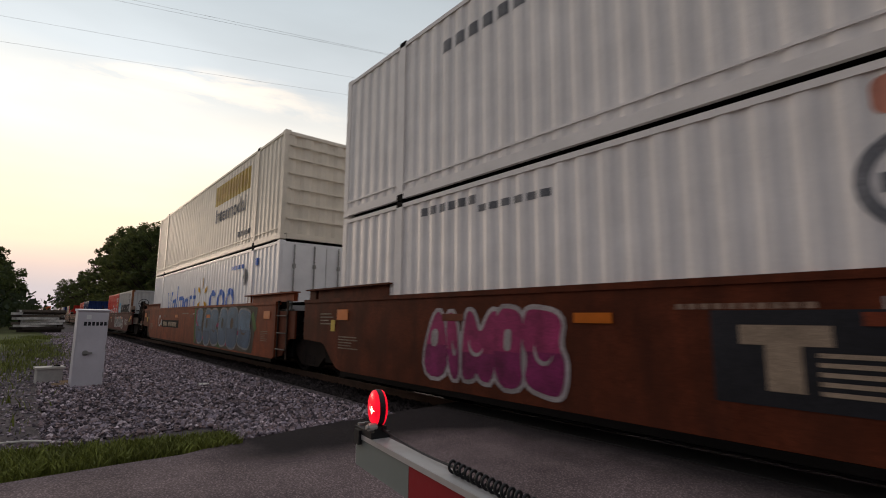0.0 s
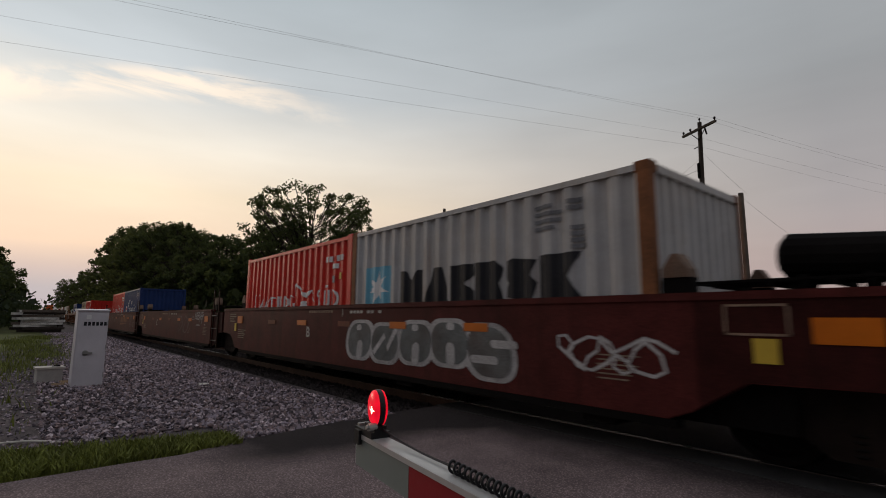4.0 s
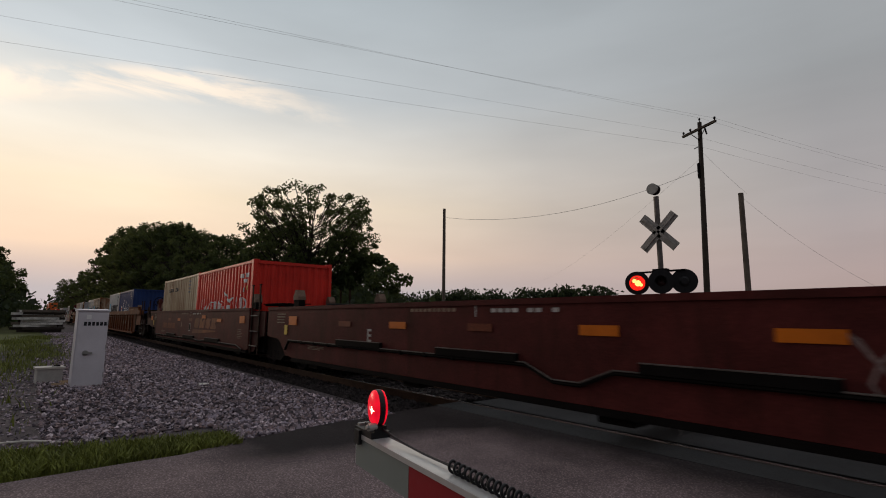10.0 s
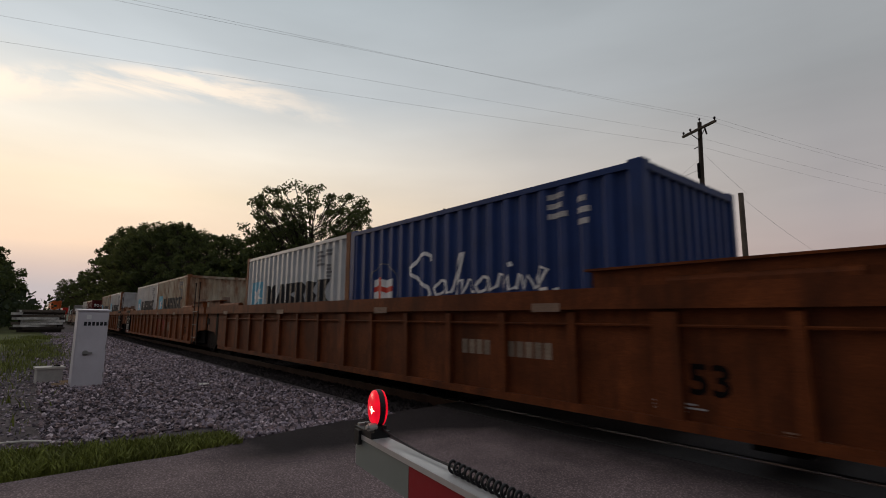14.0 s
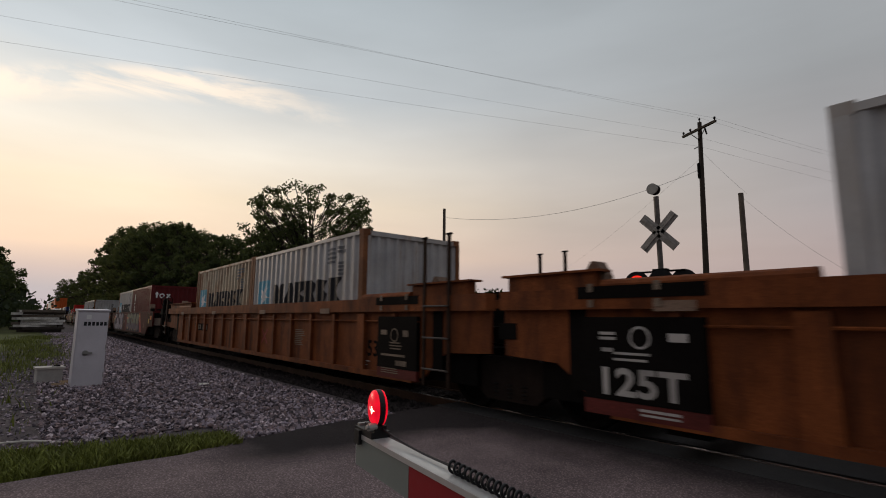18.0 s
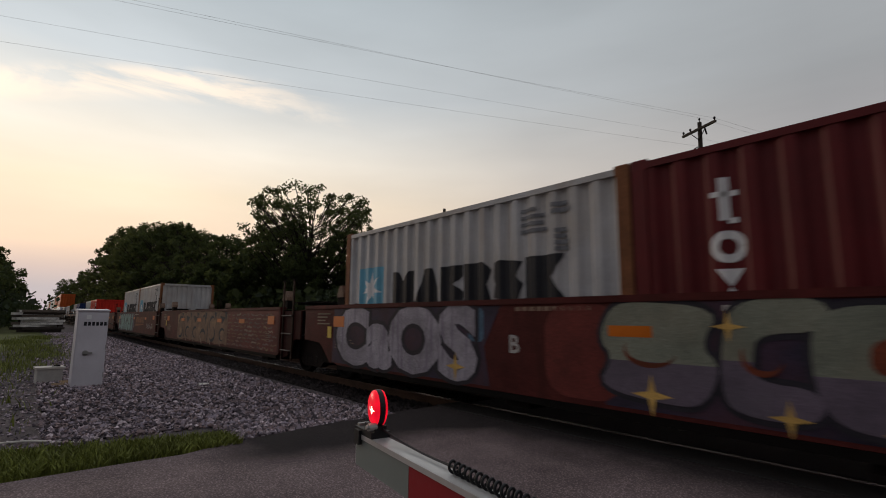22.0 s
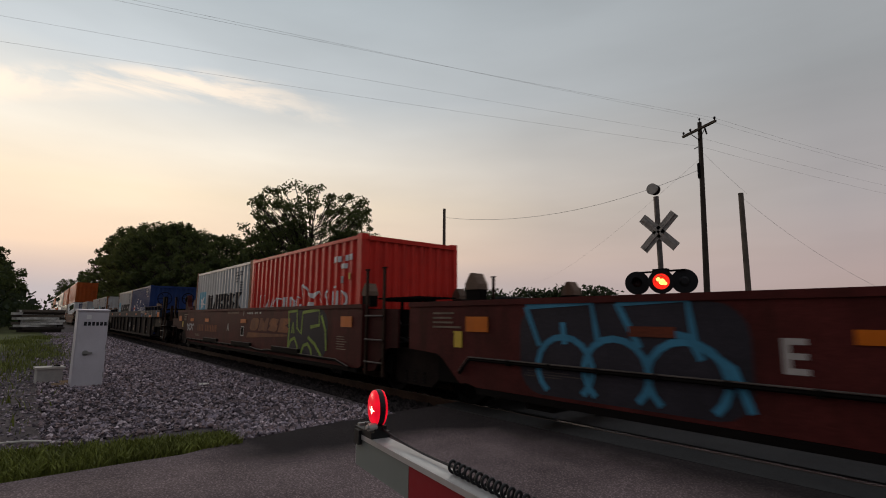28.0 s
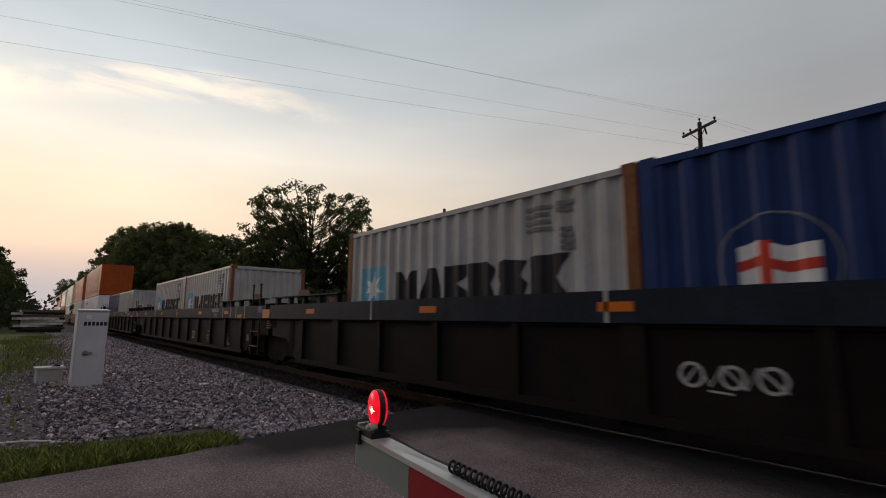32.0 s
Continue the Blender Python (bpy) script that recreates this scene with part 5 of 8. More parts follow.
def marks_swoosh(rng):
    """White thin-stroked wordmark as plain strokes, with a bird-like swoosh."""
    out = []
    lab = "white stroke block of a tall thin wordmark"
    z0, z1 = 1.14, 1.46

    def lay(polys):
        out.append(("wordmark_block", lab, polys, pure_white))

    lay([rect(-2.30, -2.245, z0, 1.55), rect(-2.02, -1.965, z0, 1.55), rect(-2.34, -2.20, 1.53, 1.55), rect(-2.06, -1.92, 1.53, 1.55)])
    lay(stroke([(-1.90, z0), (-1.77, z1), (-1.63, z0)], 0.055))
    lay(stroke([(-1.56, z0), (-1.48, z1), (-1.36, z0 + 0.04), (-1.22, z1), (-1.15, z0)], 0.055))
    lay([rect(-1.06, -1.0, z0, z1)] + stroke([(-1.03, z1 - 0.015), (-0.84, z1 - 0.04), (-0.78, 1.36), (-0.78, 1.24), (-0.84, 1.18), (-1.03, z0 + 0.015)], 0.035))
    lay([rect(-0.68, -0.62, 1.2, z1), rect(-0.46, -0.42, 1.2, z1)] + stroke([(-0.65, 1.22), (-0.60, z0 + 0.01), (-0.48, z0 + 0.01), (-0.44, 1.22)], 0.04))
    lay([rect(-0.33, -0.27, z0, z1)] + stroke([(-0.30, z1 - 0.015), (-0.12, z1 - 0.04), (-0.04, 1.36), (-0.04, 1.24), (-0.12, 1.18), (-0.28, z0 + 0.015)], 0.045))
    lay(crescent(0.16, 1.30, 0.17, 0.17, 40, 330, 0.06) + [rect(0.26, 0.31, z0, 1.28)])
    lay(stroke([(1.70, 1.50), (1.62, 1.54), (1.53, 1.50), (1.52, 1.42), (1.66, 1.33), (1.70, 1.24), (1.62, 1.15), (1.50, 1.18)], 0.055))
    lay([rect(1.82, 1.88, 1.22, 1.52), rect(2.06, 2.10, 1.22, 1.52), rect(1.87, 1.93, 1.57, 1.62), rect(2.0, 2.06, 1.57, 1.62)] + stroke([(1.85, 1.24), (1.90, 1.15), (2.03, 1.15), (2.08, 1.24)], 0.05))
    lay([rect(2.18, 2.25, z0, 1.52)] + crescent(2.24, 1.33, 0.24, 0.19, -92, 92, 0.07) + [rect(2.2, 2.32, 1.495, 1.52), rect(2.2, 2.32, z0, 1.165)])
    top = [(0.28, 1.70), (0.36, 1.74), (0.48, 1.73), (0.66, 1.61), (0.84, 1.51), (1.02, 1.49), (1.24, 1.56), (1.16, 1.44), (1.02, 1.37), (0.88, 1.40), (0.72, 1.50), (0.54, 1.63), (0.40, 1.68)]
    low = [(0.56, 1.14), (0.66, 1.25), (0.82, 1.32), (0.98, 1.30), (1.10, 1.22), (1.14, 1.14)]
    out.append(("swoosh", "white swooping bird emblem", [top, low] + stroke([(0.30, 1.70), (0.36, 1.50), (0.44, 1.22)], 0.022) + stroke([(1.22, 1.55), (1.34, 1.40), (1.44, 1.28)], 0.022), pure_white))
    out.append(("marking", "white stencilled container number", [rect(1.86 + 0.105 * k, 1.945 + 0.105 * k, 2.10, 2.22) for k in range(8) if k != 4] + [rect(2.20, 2.44, 1.95, 2.05)], pure_white))
    out.append(("plate", "small white stencilled plate", [rect(2.24, 2.36, 1.66, 1.80)], tag_white))
    out.append(("plate", "small yellow plate", [rect(2.54, 2.64, 1.72, 1.85)], yellow_tape))
    return out


def marks_script(rng):
    """Round flag emblem and a white brush script drawn as one looping line."""
    flag = [(-2.16, 1.58), (-2.0, 1.63), (-1.80, 1.56), (-1.56, 1.58), (-1.56, 1.24), (-1.80, 1.20), (-2.0, 1.26), (-2.16, 1.22)]
    out = [("emblem_ring", "thin white ring emblem", ring(-1.88, 1.42, 0.44, 0.018), ink_grey), ("flag", "white waving flag", [flag], pure_white)]
    out.append(("flag_cross", "red cross on the flag", [rect(-2.0, -1.90, 1.22, 1.62), [(-2.16, 1.36), (-2.0, 1.41), (-1.8, 1.34), (-1.56, 1.36), (-1.56, 1.45), (-1.8, 1.43), (-2.0, 1.50), (-2.16, 1.45)]], flag_red))
    poly = stroke([(-0.52, 1.80), (-0.54, 1.88), (-0.66, 1.93), (-0.84, 1.87), (-1.02, 1.72), (-1.02, 1.62), (-0.80, 1.50), (-0.60, 1.38), (-0.56, 1.28), (-0.60, 1.22)], 0.06)
    poly += stroke([(-0.14, 1.46), (-0.28, 1.48), (-0.40, 1.36), (-0.36, 1.26), (-0.22, 1.30), (-0.12, 1.46), (-0.10, 1.28), (-0.02, 1.30)], 0.045)
    poly += stroke([(-0.02, 1.30), (0.10, 1.60), (0.20, 1.84), (0.25, 1.86), (0.22, 1.70), (0.08, 1.24), (0.16, 1.44), (0.24, 1.46), (0.24, 1.26), (0.34, 1.46), (0.42, 1.44), (0.42, 1.28), (0.50, 1.28)], 0.045)
    poly += stroke([(0.76, 1.46), (0.62, 1.48), (0.52, 1.36), (0.56, 1.27), (0.68, 1.30), (0.78, 1.46), (0.80, 1.28), (0.90, 1.34), (0.94, 1.50), (1.02, 1.48), (1.04, 1.32), (1.12, 1.46), (1.14, 1.28), (1.24, 1.32)], 0.045)
    poly += stroke([(1.24, 1.28), (1.28, 1.48), (1.36, 1.44), (1.40, 1.28), (1.46, 1.44), (1.54, 1.28), (1.66, 1.36), (1.76, 1.50), (1.66, 1.54), (1.58, 1.40), (1.64, 1.26), (1.76, 1.27)], 0.042)
    poly += stroke([(1.13, 1.60), (1.18, 1.62)], 0.06) + stroke([(1.82, 1.24), (1.90, 1.26)], 0.05)
    out.append(("script_wordmark", "white brush-script wordmark as a looping line", poly, pure_white))
    out.append(("marking", "white stencilled container number", bars(1.78, 2.08, 0.34, 0.36, 3, rng, 0.55), tag_white))
    out.append(("marking", "white stencilled code", bars(2.20, 1.95, 0.22, 0.40, 3, rng, 0.5), tag_white))
    return out


def marks_tall(rng):
    out = [("wordmark", "white upright wordmark as a post, a ring and a bow", [rect(-2.20, -2.12, 1.84, 2.24), rect(-2.27, -2.05, 2.06, 2.11), rect(-2.14, -2.06, 1.81, 1.86)] + ring(-2.15, 1.60, 0.11, 0.075, 0, 360, 18) + [[(-2.26, 1.40), (-2.04, 1.40), (-2.15, 1.24)], [(-2.26, 1.08), (-2.15, 1.24), (-2.04, 1.08)]], pure_white)]
    out.append(("marking", "white stencilled number column", [rect(2.16, 2.22, 2.17 - 0.12 * k, 2.25 - 0.12 * k) for k in range(8)] + [rect(2.46, 2.50, 2.17 - 0.12 * k, 2.24 - 0.12 * k) for k in range(5)], tag_haze))
    out.append(("marking", "white stencilled plate", [rect(2.40, 2.54, 1.44, 1.60)], tag_haze))
    return out


def marks_small(rng):
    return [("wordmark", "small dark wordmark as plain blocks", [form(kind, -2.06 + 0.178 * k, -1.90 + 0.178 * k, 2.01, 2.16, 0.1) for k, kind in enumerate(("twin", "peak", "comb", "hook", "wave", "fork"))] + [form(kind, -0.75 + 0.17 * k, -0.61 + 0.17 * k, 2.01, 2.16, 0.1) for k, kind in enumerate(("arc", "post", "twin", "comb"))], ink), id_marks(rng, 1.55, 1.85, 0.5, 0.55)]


def marks_spark(rng):
    """Blue block wordmark and a six-rayed yellow spark."""
    out, x = [], -4.8
    lab = "bright blue block of a large wordmark"
    for k, (w, h) in enumerate(((0.88, 0.95), (0.58, 0.72), (0.18, 1.05), (0.93, 0.72), (0.58, 0.72), (0.39, 0.72), (0.42, 1.0))):
        top = 1.2 + h * 0.85
        if k == 0:
            blocks = stroke([(x + 0.05, top), (x + 0.24, 1.22), (x + 0.44, top - 0.1), (x + 0.64, 1.22), (x + 0.84, top)], 0.16)
        elif k in (1, 4):
            blocks = ring(x + w / 2 - 0.05, 1.42, 0.20, 0.14, 20, 380, 18) + [rounded(x + w - 0.17, x + w - 0.02, 1.16, 1.70, 0.3)]
        elif k == 3:
            blocks = [rounded(x + q, x + q + 0.16, 1.16, 1.70, 0.3) for q in (0.0, 0.37, 0.75)] + [rounded(x + 0.1, x + w - 0.08, 1.60, 1.76, 0.4)]
        elif k == 5:
            blocks = [rounded(x, x + 0.16, 1.16, 1.74, 0.3), rounded(x + 0.12, x + 0.36, 1.60, 1.75, 0.4)]
        elif k == 6:
            blocks = [rounded(x + 0.1, x + 0.27, 1.16, 2.02, 0.3), rounded(x, x + 0.4, 1.60, 1.74, 0.3)]
        else:
            blocks = [rounded(x, x + 0.17, 1.16, top + 0.12, 0.3)]
        out.append(("wordmark_block", lab, blocks, ink_blue))
        x += w + 0.155
    for k in range(3):
        out.append(("wordmark_block", lab, ring(2.38 + 0.94 * k, 1.42, 0.32, 0.19, 40 if k == 0 else 0, 320 if k == 0 else 360), ink_blue))
    for k in range(6):
        a = radians(90 + 60 * k)
        p = [(0.30, -0.045), (0.66, -0.085), (0.73, 0.0), (0.66, 0.085), (0.30, 0.045)]
        out.append(("spark_ray", "golden ray of a spark emblem", [[(1.04 + u * math.cos(a) - v * math.sin(a), 1.63 + u * math.sin(a) + v * math.cos(a)) for u, v in p]], ink_yellow))
    out.append(("marking", "small blue stencilled marks", [rect(4.3 + 0.16 * k, 4.42 + 0.16 * k, 2.36, 2.48) for k in range(7)] + [rect(6.35, 6.6, 2.36, 2.56)], ink_blue))
    out.append(("marking", "dark diamond placard", [[(5.4, 2.1), (5.6, 2.38), (5.8, 2.1), (5.6, 1.82)]], ink_grey))
    return out


def marks_panel(rng):
    out = [("sign_panel", "mustard yellow panel", [rect(1.8, 5.5, 1.85, 2.55)], mat("mustard_panel", (0.50, 0.33, 0.06), 0.55, var=0.1))]
    for k in range(8):
        out.append(("wordmark_block", "pale block on the yellow panel", [rounded(2.05 + 0.4 * k, 2.35 + 0.4 * k, 2.0, 2.42, 0.2)], tag_gold))
    out.append(("lettering", "dark letters reading Intermodal", words("Intermodal", 2.05, 1.22, 0.50, 3.15, bold=0.02), ink_grey))
    out.append(("marking", "small stencilled number", [rect(4.6 + 0.25 * k, 4.78 + 0.25 * k, 0.45, 0.6) for k in range(5)], ink_grey))
    return out


def marks_plain(rng):
    return [("marking", "small stencilled number", [rect(-5.5 + 0.22 * k, -5.35 + 0.22 * k, 2.55, 2.68) for k in range(6)] + [rect(-4.2 + 0.22 * k, -4.05 + 0.22 * k, 2.42, 2.52) for k in range(6)], ink_grey), ("emblem", "faded grey emblem", ring(0.25, 1.95, 0.35, 0.1) + [rect(0.0, 0.5, 1.87, 2.02)], ink_grey), ("emblem", "faded red patch", [rounded(0.0, 0.7, 2.45, 2.75, 0.3)], mat("faded_red_patch", (0.55, 0.22, 0.15), 0.6))]

# ---------------------------------------------------------------- well cars
WHEEL_R = 0.46
WHEELSETS = []


def wheelset_mesh(r):
    def build(bm):
        rod(bm, (0, -0.95, 0), (0, 0.95, 0), 0.075, n=12)
        for s in (-1, 1):
            lathe(bm, [(0.0, s * 0.80), (0.12, s * 0.82), (0.16, s * 0.77), (r - 0.10, s * 0.76), (r - 0.07, s * 0.80), (r - 0.004, s * 0.80), (r, s * 0.70), (r + 0.028, s * 0.685), (r + 0.02, s * 0.665), (r - 0.08, s * 0.67), (0.16, s * 0.70), (0.0, s * 0.69)], "y", 28)

    return build


def truck(parent, x, r=WHEEL_R, base=0.95):
    """A two-axle truck. The outer ends of the cars run on smaller wheels than the joints."""
    tag = f"{r:.2f}"
    t = part("truck", lambda bm: (box(bm, -0.2, 0.2, -0.95, 0.95, 0.42, 0.70), rod(bm, (0, 0, 0.68), (0, 0, 0.84), 0.2, n=12)), near_black, parent, "sooty cast steel truck", at=(x, 0, 0), key="bolster", bevel=0.02)
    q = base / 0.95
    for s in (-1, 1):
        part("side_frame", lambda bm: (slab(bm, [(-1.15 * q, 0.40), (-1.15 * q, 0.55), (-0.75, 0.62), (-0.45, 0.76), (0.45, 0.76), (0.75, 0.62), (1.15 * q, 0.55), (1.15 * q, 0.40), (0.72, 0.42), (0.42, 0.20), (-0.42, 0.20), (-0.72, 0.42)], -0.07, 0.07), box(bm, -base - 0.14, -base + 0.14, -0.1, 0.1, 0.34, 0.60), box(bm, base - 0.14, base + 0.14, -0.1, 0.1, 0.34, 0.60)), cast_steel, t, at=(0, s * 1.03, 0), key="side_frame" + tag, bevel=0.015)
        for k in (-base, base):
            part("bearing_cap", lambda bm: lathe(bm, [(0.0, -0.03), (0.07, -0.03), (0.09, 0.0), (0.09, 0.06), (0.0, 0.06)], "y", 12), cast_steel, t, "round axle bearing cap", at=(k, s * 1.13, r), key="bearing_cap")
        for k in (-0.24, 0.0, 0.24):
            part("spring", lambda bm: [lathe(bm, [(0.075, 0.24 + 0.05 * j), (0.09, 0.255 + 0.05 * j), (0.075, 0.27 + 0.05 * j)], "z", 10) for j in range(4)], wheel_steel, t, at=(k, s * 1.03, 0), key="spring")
    # solid boxes stand in for the rigging and block light between the wheels
    part("brake_rigging", lambda bm: (box(bm, -0.42, 0.42, -0.55, 0.55, 0.24, 0.52), box(bm, -0.30, 0.30, -0.92, 0.92, 0.22, 0.44)), near_black, t, "dark brake beams and rods", key="rigging", bevel=0.02)
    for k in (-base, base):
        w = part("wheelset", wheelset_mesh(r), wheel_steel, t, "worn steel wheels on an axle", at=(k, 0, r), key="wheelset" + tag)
        WHEELSETS.append((w, r))
    return t


def tall_ladder(parent, x, y, material, top=2.1, low=0.28, wide=0.50, zs=(0.50, 0.88, 1.29)):
    """Two flat-bar stiles that rise over the chord, with worn rungs between them."""
    tag = f"{top:.2f}{low:.2f}{wide:.2f}"
    for dx in (-wide / 2, wide / 2):
        st = part("ladder_stile", lambda bm: box(bm, -0.03, 0.03, -0.014, 0.014, low, top), material, parent, "flat-bar ladder stile", at=(x + dx, y, 0), key=f"stile{top:.2f}{low:.2f}", bevel=0.006)
        part("stile_cap", lambda bm: box(bm, -0.055, 0.055, -0.022, 0.022, top, top + 0.025), near_black, st, key=f"stile_cap{top:.2f}")
    for z in zs:
        part("rung", lambda bm: rod(bm, (-wide / 2, -0.02, 0), (wide / 2, -0.02, 0), 0.015, n=6), rung_worn_and_highlight, parent, "worn pale grab iron", at=(x, y - 0.01, z), key=f"rung{tag}")


def brake_wheel(parent, x, y, z, r, sign):
    n = 28
    w = part("brake_wheel", lambda bm: tube(bm, [(0, r * math.cos(2 * math.pi * k / n), r * math.sin(2 * math.pi * k / n)) for k in range(n + 1)], 0.017, 6), near_black, parent, "spoked hand brake wheel", at=(x, y, z), key=f"wheel_rim{r:.2f}")
    for k in range(6):
        a = math.pi * k / 3
        part("spoke", lambda bm: rod(bm, (-sign * 0.04, 0, 0), (0, r * math.cos(a), r * math.sin(a)), 0.011, n=5), near_black, parent, at=(x, y, z), key=f"spoke{r:.2f}{k}{sign}")
    part("wheel_hub", lambda bm: rod(bm, (-sign * 0.2, 0, 0), (sign * 0.02, 0, 0), 0.045, n=10), near_black, parent, at=(x, y, z), key=f"hub{sign}")


def end_gear(car, half, sign, paint_m, near, kind="tank", length=2.85, sill=0.34):
    """The outer end of a unit over its truck: side sills, end beam, crossover grating, corner posts, air tank and hand brake.
    near: which side the brake stands on. kind: tank, stand, steps or plain."""
    def bx(bm, x0, x1, y0, y1, z0, z1):
        box(bm, half * sign + min(sign * x0, sign * x1), half * sign + max(sign * x0, sign * x1), y0, y1, z0, z1)

    def at(x, y, z):
        return (sign * (half + x), y, z)

    tag = f"{half:.2f}{sign}{kind}"
    for s in (-1, 1):
        part("side_sill", lambda bm: bx(bm, 1.35, length, s * 1.26 - 0.03, s * 1.26 + 0.03, 0.82, 0.84 + sill), paint_m, car, "low outer side sill", key=f"gear_sill{tag}{s}", bevel=0.01)
        part("sill_step", lambda bm: bx(bm, length - 0.75, length - 0.1, s * 1.34 - 0.04, s * 1.34 + 0.04, 0.84, 0.856), rung_worn_and_highlight, car, "worn pale sill step", key=f"gear_step{tag}{s}")
        if sign < 0:
            q = 0.12 if kind == "stand" else 0.0
            p = part("corner_post", lambda bm: (bx(bm, length + q - 0.06, length + q + 0.02, s * 1.22 - 0.025, s * 1.22 + 0.025, 0.45, 2.05), bx(bm, length + q - 0.10, length + q + 0.05, s * 1.22 - 0.035, s * 1.22 + 0.035, 1.42, 1.55)), post_brown, car, "tall dark corner grab post", key=f"gear_post{tag}{s}", bevel=0.006)
            part("post_cap", lambda bm: bx(bm, length + q - 0.10, length + q + 0.06, s * 1.22 - 0.03, s * 1.22 + 0.03, 2.05, 2.08), near_black, p, key=f"gear_cap{tag}{s}")
            part("post_brace", lambda bm: rod(bm, at(length + q - 0.02, s * 1.22, 1.36), at(length - 0.5, s * 1.22, 1.02), 0.022, n=6), post_brown, car, "slanted post brace", key=f"gear_brace{tag}{s}")
    part("end_deck", lambda bm: bx(bm, 0.05, length - 0.15, -0.95, 0.95, 1.10, 1.14), near_black, car, "dark end platform deck", key=f"gear_deck{tag}", bevel=0.008)
    part("centre_sill", lambda bm: bx(bm, 0.0, length + 0.1, -0.26, 0.26, 0.66, 1.08), near_black, car, "heavy centre sill", key=f"gear_centre{tag}", bevel=0.02)
    part("end_beam", lambda bm: bx(bm, length - 0.22, length, -1.24, 1.24, 0.84, 0.82 + sill), near_black, car, "heavy end beam", key=f"gear_beam{tag}", bevel=0.02)
    for k in range(6):
        part("grating_bar", lambda bm: bx(bm, length - 0.85 + 0.13 * k, length - 0.79 + 0.13 * k, -1.12, 1.12, 1.42, 1.445), near_black, car, "bar of the crossover grating", key=f"gear_grate{tag}{k}")
    for y in (-1.05, 0.0, 1.05):
        part("grating_beam", lambda bm: bx(bm, 1.5, length - 0.05, y - 0.02, y + 0.02, 1.36, 1.42), near_black, car, key=f"gear_gbeam{tag}{y}")
        part("grating_leg", lambda bm: bx(bm, length - 0.35, length - 0.3, y - 0.03, y + 0.03, 1.0, 1.36), near_black, car, key=f"gear_gleg{tag}{y}")
    if kind == "tank":
        part("air_tank", lambda bm: (rod(bm, at(0.62, near * 0.62, 1.84), at(1.34, near * 0.62, 1.79), 0.21, 0.195, 16), rod(bm, at(0.56, near * 0.62, 1.845), at(0.62, near * 0.62, 1.84), 0.14, 0.21, 16), rod(bm, at(1.34, near * 0.62, 1.79), at(1.40, near * 0.62, 1.785), 0.195, 0.12, 16)), near_black, car, "dark round brake air tank", key=f"gear_tank{tag}")
        for x in (0.75, 1.2):
            part("tank_saddle", lambda bm: bx(bm, x - 0.04, x + 0.04, near * 0.62 - 0.16, near * 0.62 + 0.16, 1.14, 1.66), near_black, car, key=f"gear_saddle{tag}{x}")
        for k in (0, 1):
            part("air_pipe", lambda bm: tube(bm, [at(1.36, near * (0.58 + 0.12 * k), 1.88 - 0.05 * k), at(1.75, near * (0.66 + 0.12 * k), 1.91 - 0.05 * k), at(2.1, near * (0.8 + 0.12 * k), 1.88 - 0.07 * k), at(2.35, near * 0.95, 1.75 - 0.1 * k)], 0.014, 6), near_black, car, "thin bent air pipe", key=f"gear_pipe{tag}{k}")
        for y, x, top in ((near * 1.24, length + 0.12, 1.74), (-near * 1.24, length - 0.92, 2.0)):
            p = part("corner_post", lambda bm: (bx(bm, x - 0.03, x + 0.03, y - 0.02, y + 0.02, 0.86, top), bx(bm, x - 0.05, x + 0.06, y - 0.03, y + 0.03, 0.86, 1.36)), near_black, car, "dark corner grab post", key=f"tank_post{tag}{x:.2f}", bevel=0.006)
            part("post_cap", lambda bm: bx(bm, x - 0.06, x + 0.06, y - 0.03, y + 0.03, top, top + 0.03), near_black, p, key=f"tank_cap{tag}{x:.2f}")
        part("bell_crank", lambda bm: slab(bm, [(sign * (half + x), z) for x, z in ((2.52, 1.14), (2.62, 1.14), (2.86, 1.20), (2.72, 1.48), (2.60, 1.60), (2.52, 1.58))], near * 0.98 - 0.03, near * 0.98 + 0.03), near_black, car, "dark triangular brake lever", key=f"gear_crank{tag}", bevel=0.01)
        part("brake_rod", lambda bm: rod(bm, at(2.55, near * 0.98, 1.62), at(2.50, near * 0.98, 1.98), 0.016, n=6), near_black, car, "thin upright brake rod", key=f"gear_rod{tag}")
    if kind == "plain":
        for s in (-1, 1):
            p = part("corner_post", lambda bm: bx(bm, 2.21, 2.28, s * 1.32 - 0.02, s * 1.32 + 0.02, 0.5, 1.96), post_brown, car, "tall rusty grab post", key=f"plain_post{tag}{s}", bevel=0.006)
            part("post_cap", lambda bm: bx(bm, 2.17, 2.32, s * 1.32 - 0.025, s * 1.32 + 0.025, 1.96, 1.99), near_black, p, key=f"plain_cap{tag}{s}")
            for z in (0.56, 0.80):
                part("rung", lambda bm: rod(bm, at(2.25, s * 1.33, z), at(length - 0.02, s * 1.30, z), 0.015, n=6), rung_worn_and_highlight, car, "worn pale step rung", key=f"plain_rung{tag}{s}{z}")
    if kind == "stand":
        part("valve_lump", lambda bm: (lathe(bm, [(0.0, -0.34), (0.22, -0.32), (0.30, -0.2), (0.30, 0.2), (0.22, 0.32), (0.0, 0.34)], "x", 14, at(0.95, near * 0.5, 1.58)), bx(bm, 0.7, 1.2, near * 0.5 - 0.2, near * 0.5 + 0.2, 1.12, 1.4)), near_black, car, "rounded dark brake reservoir", key=f"gear_lump{tag}")
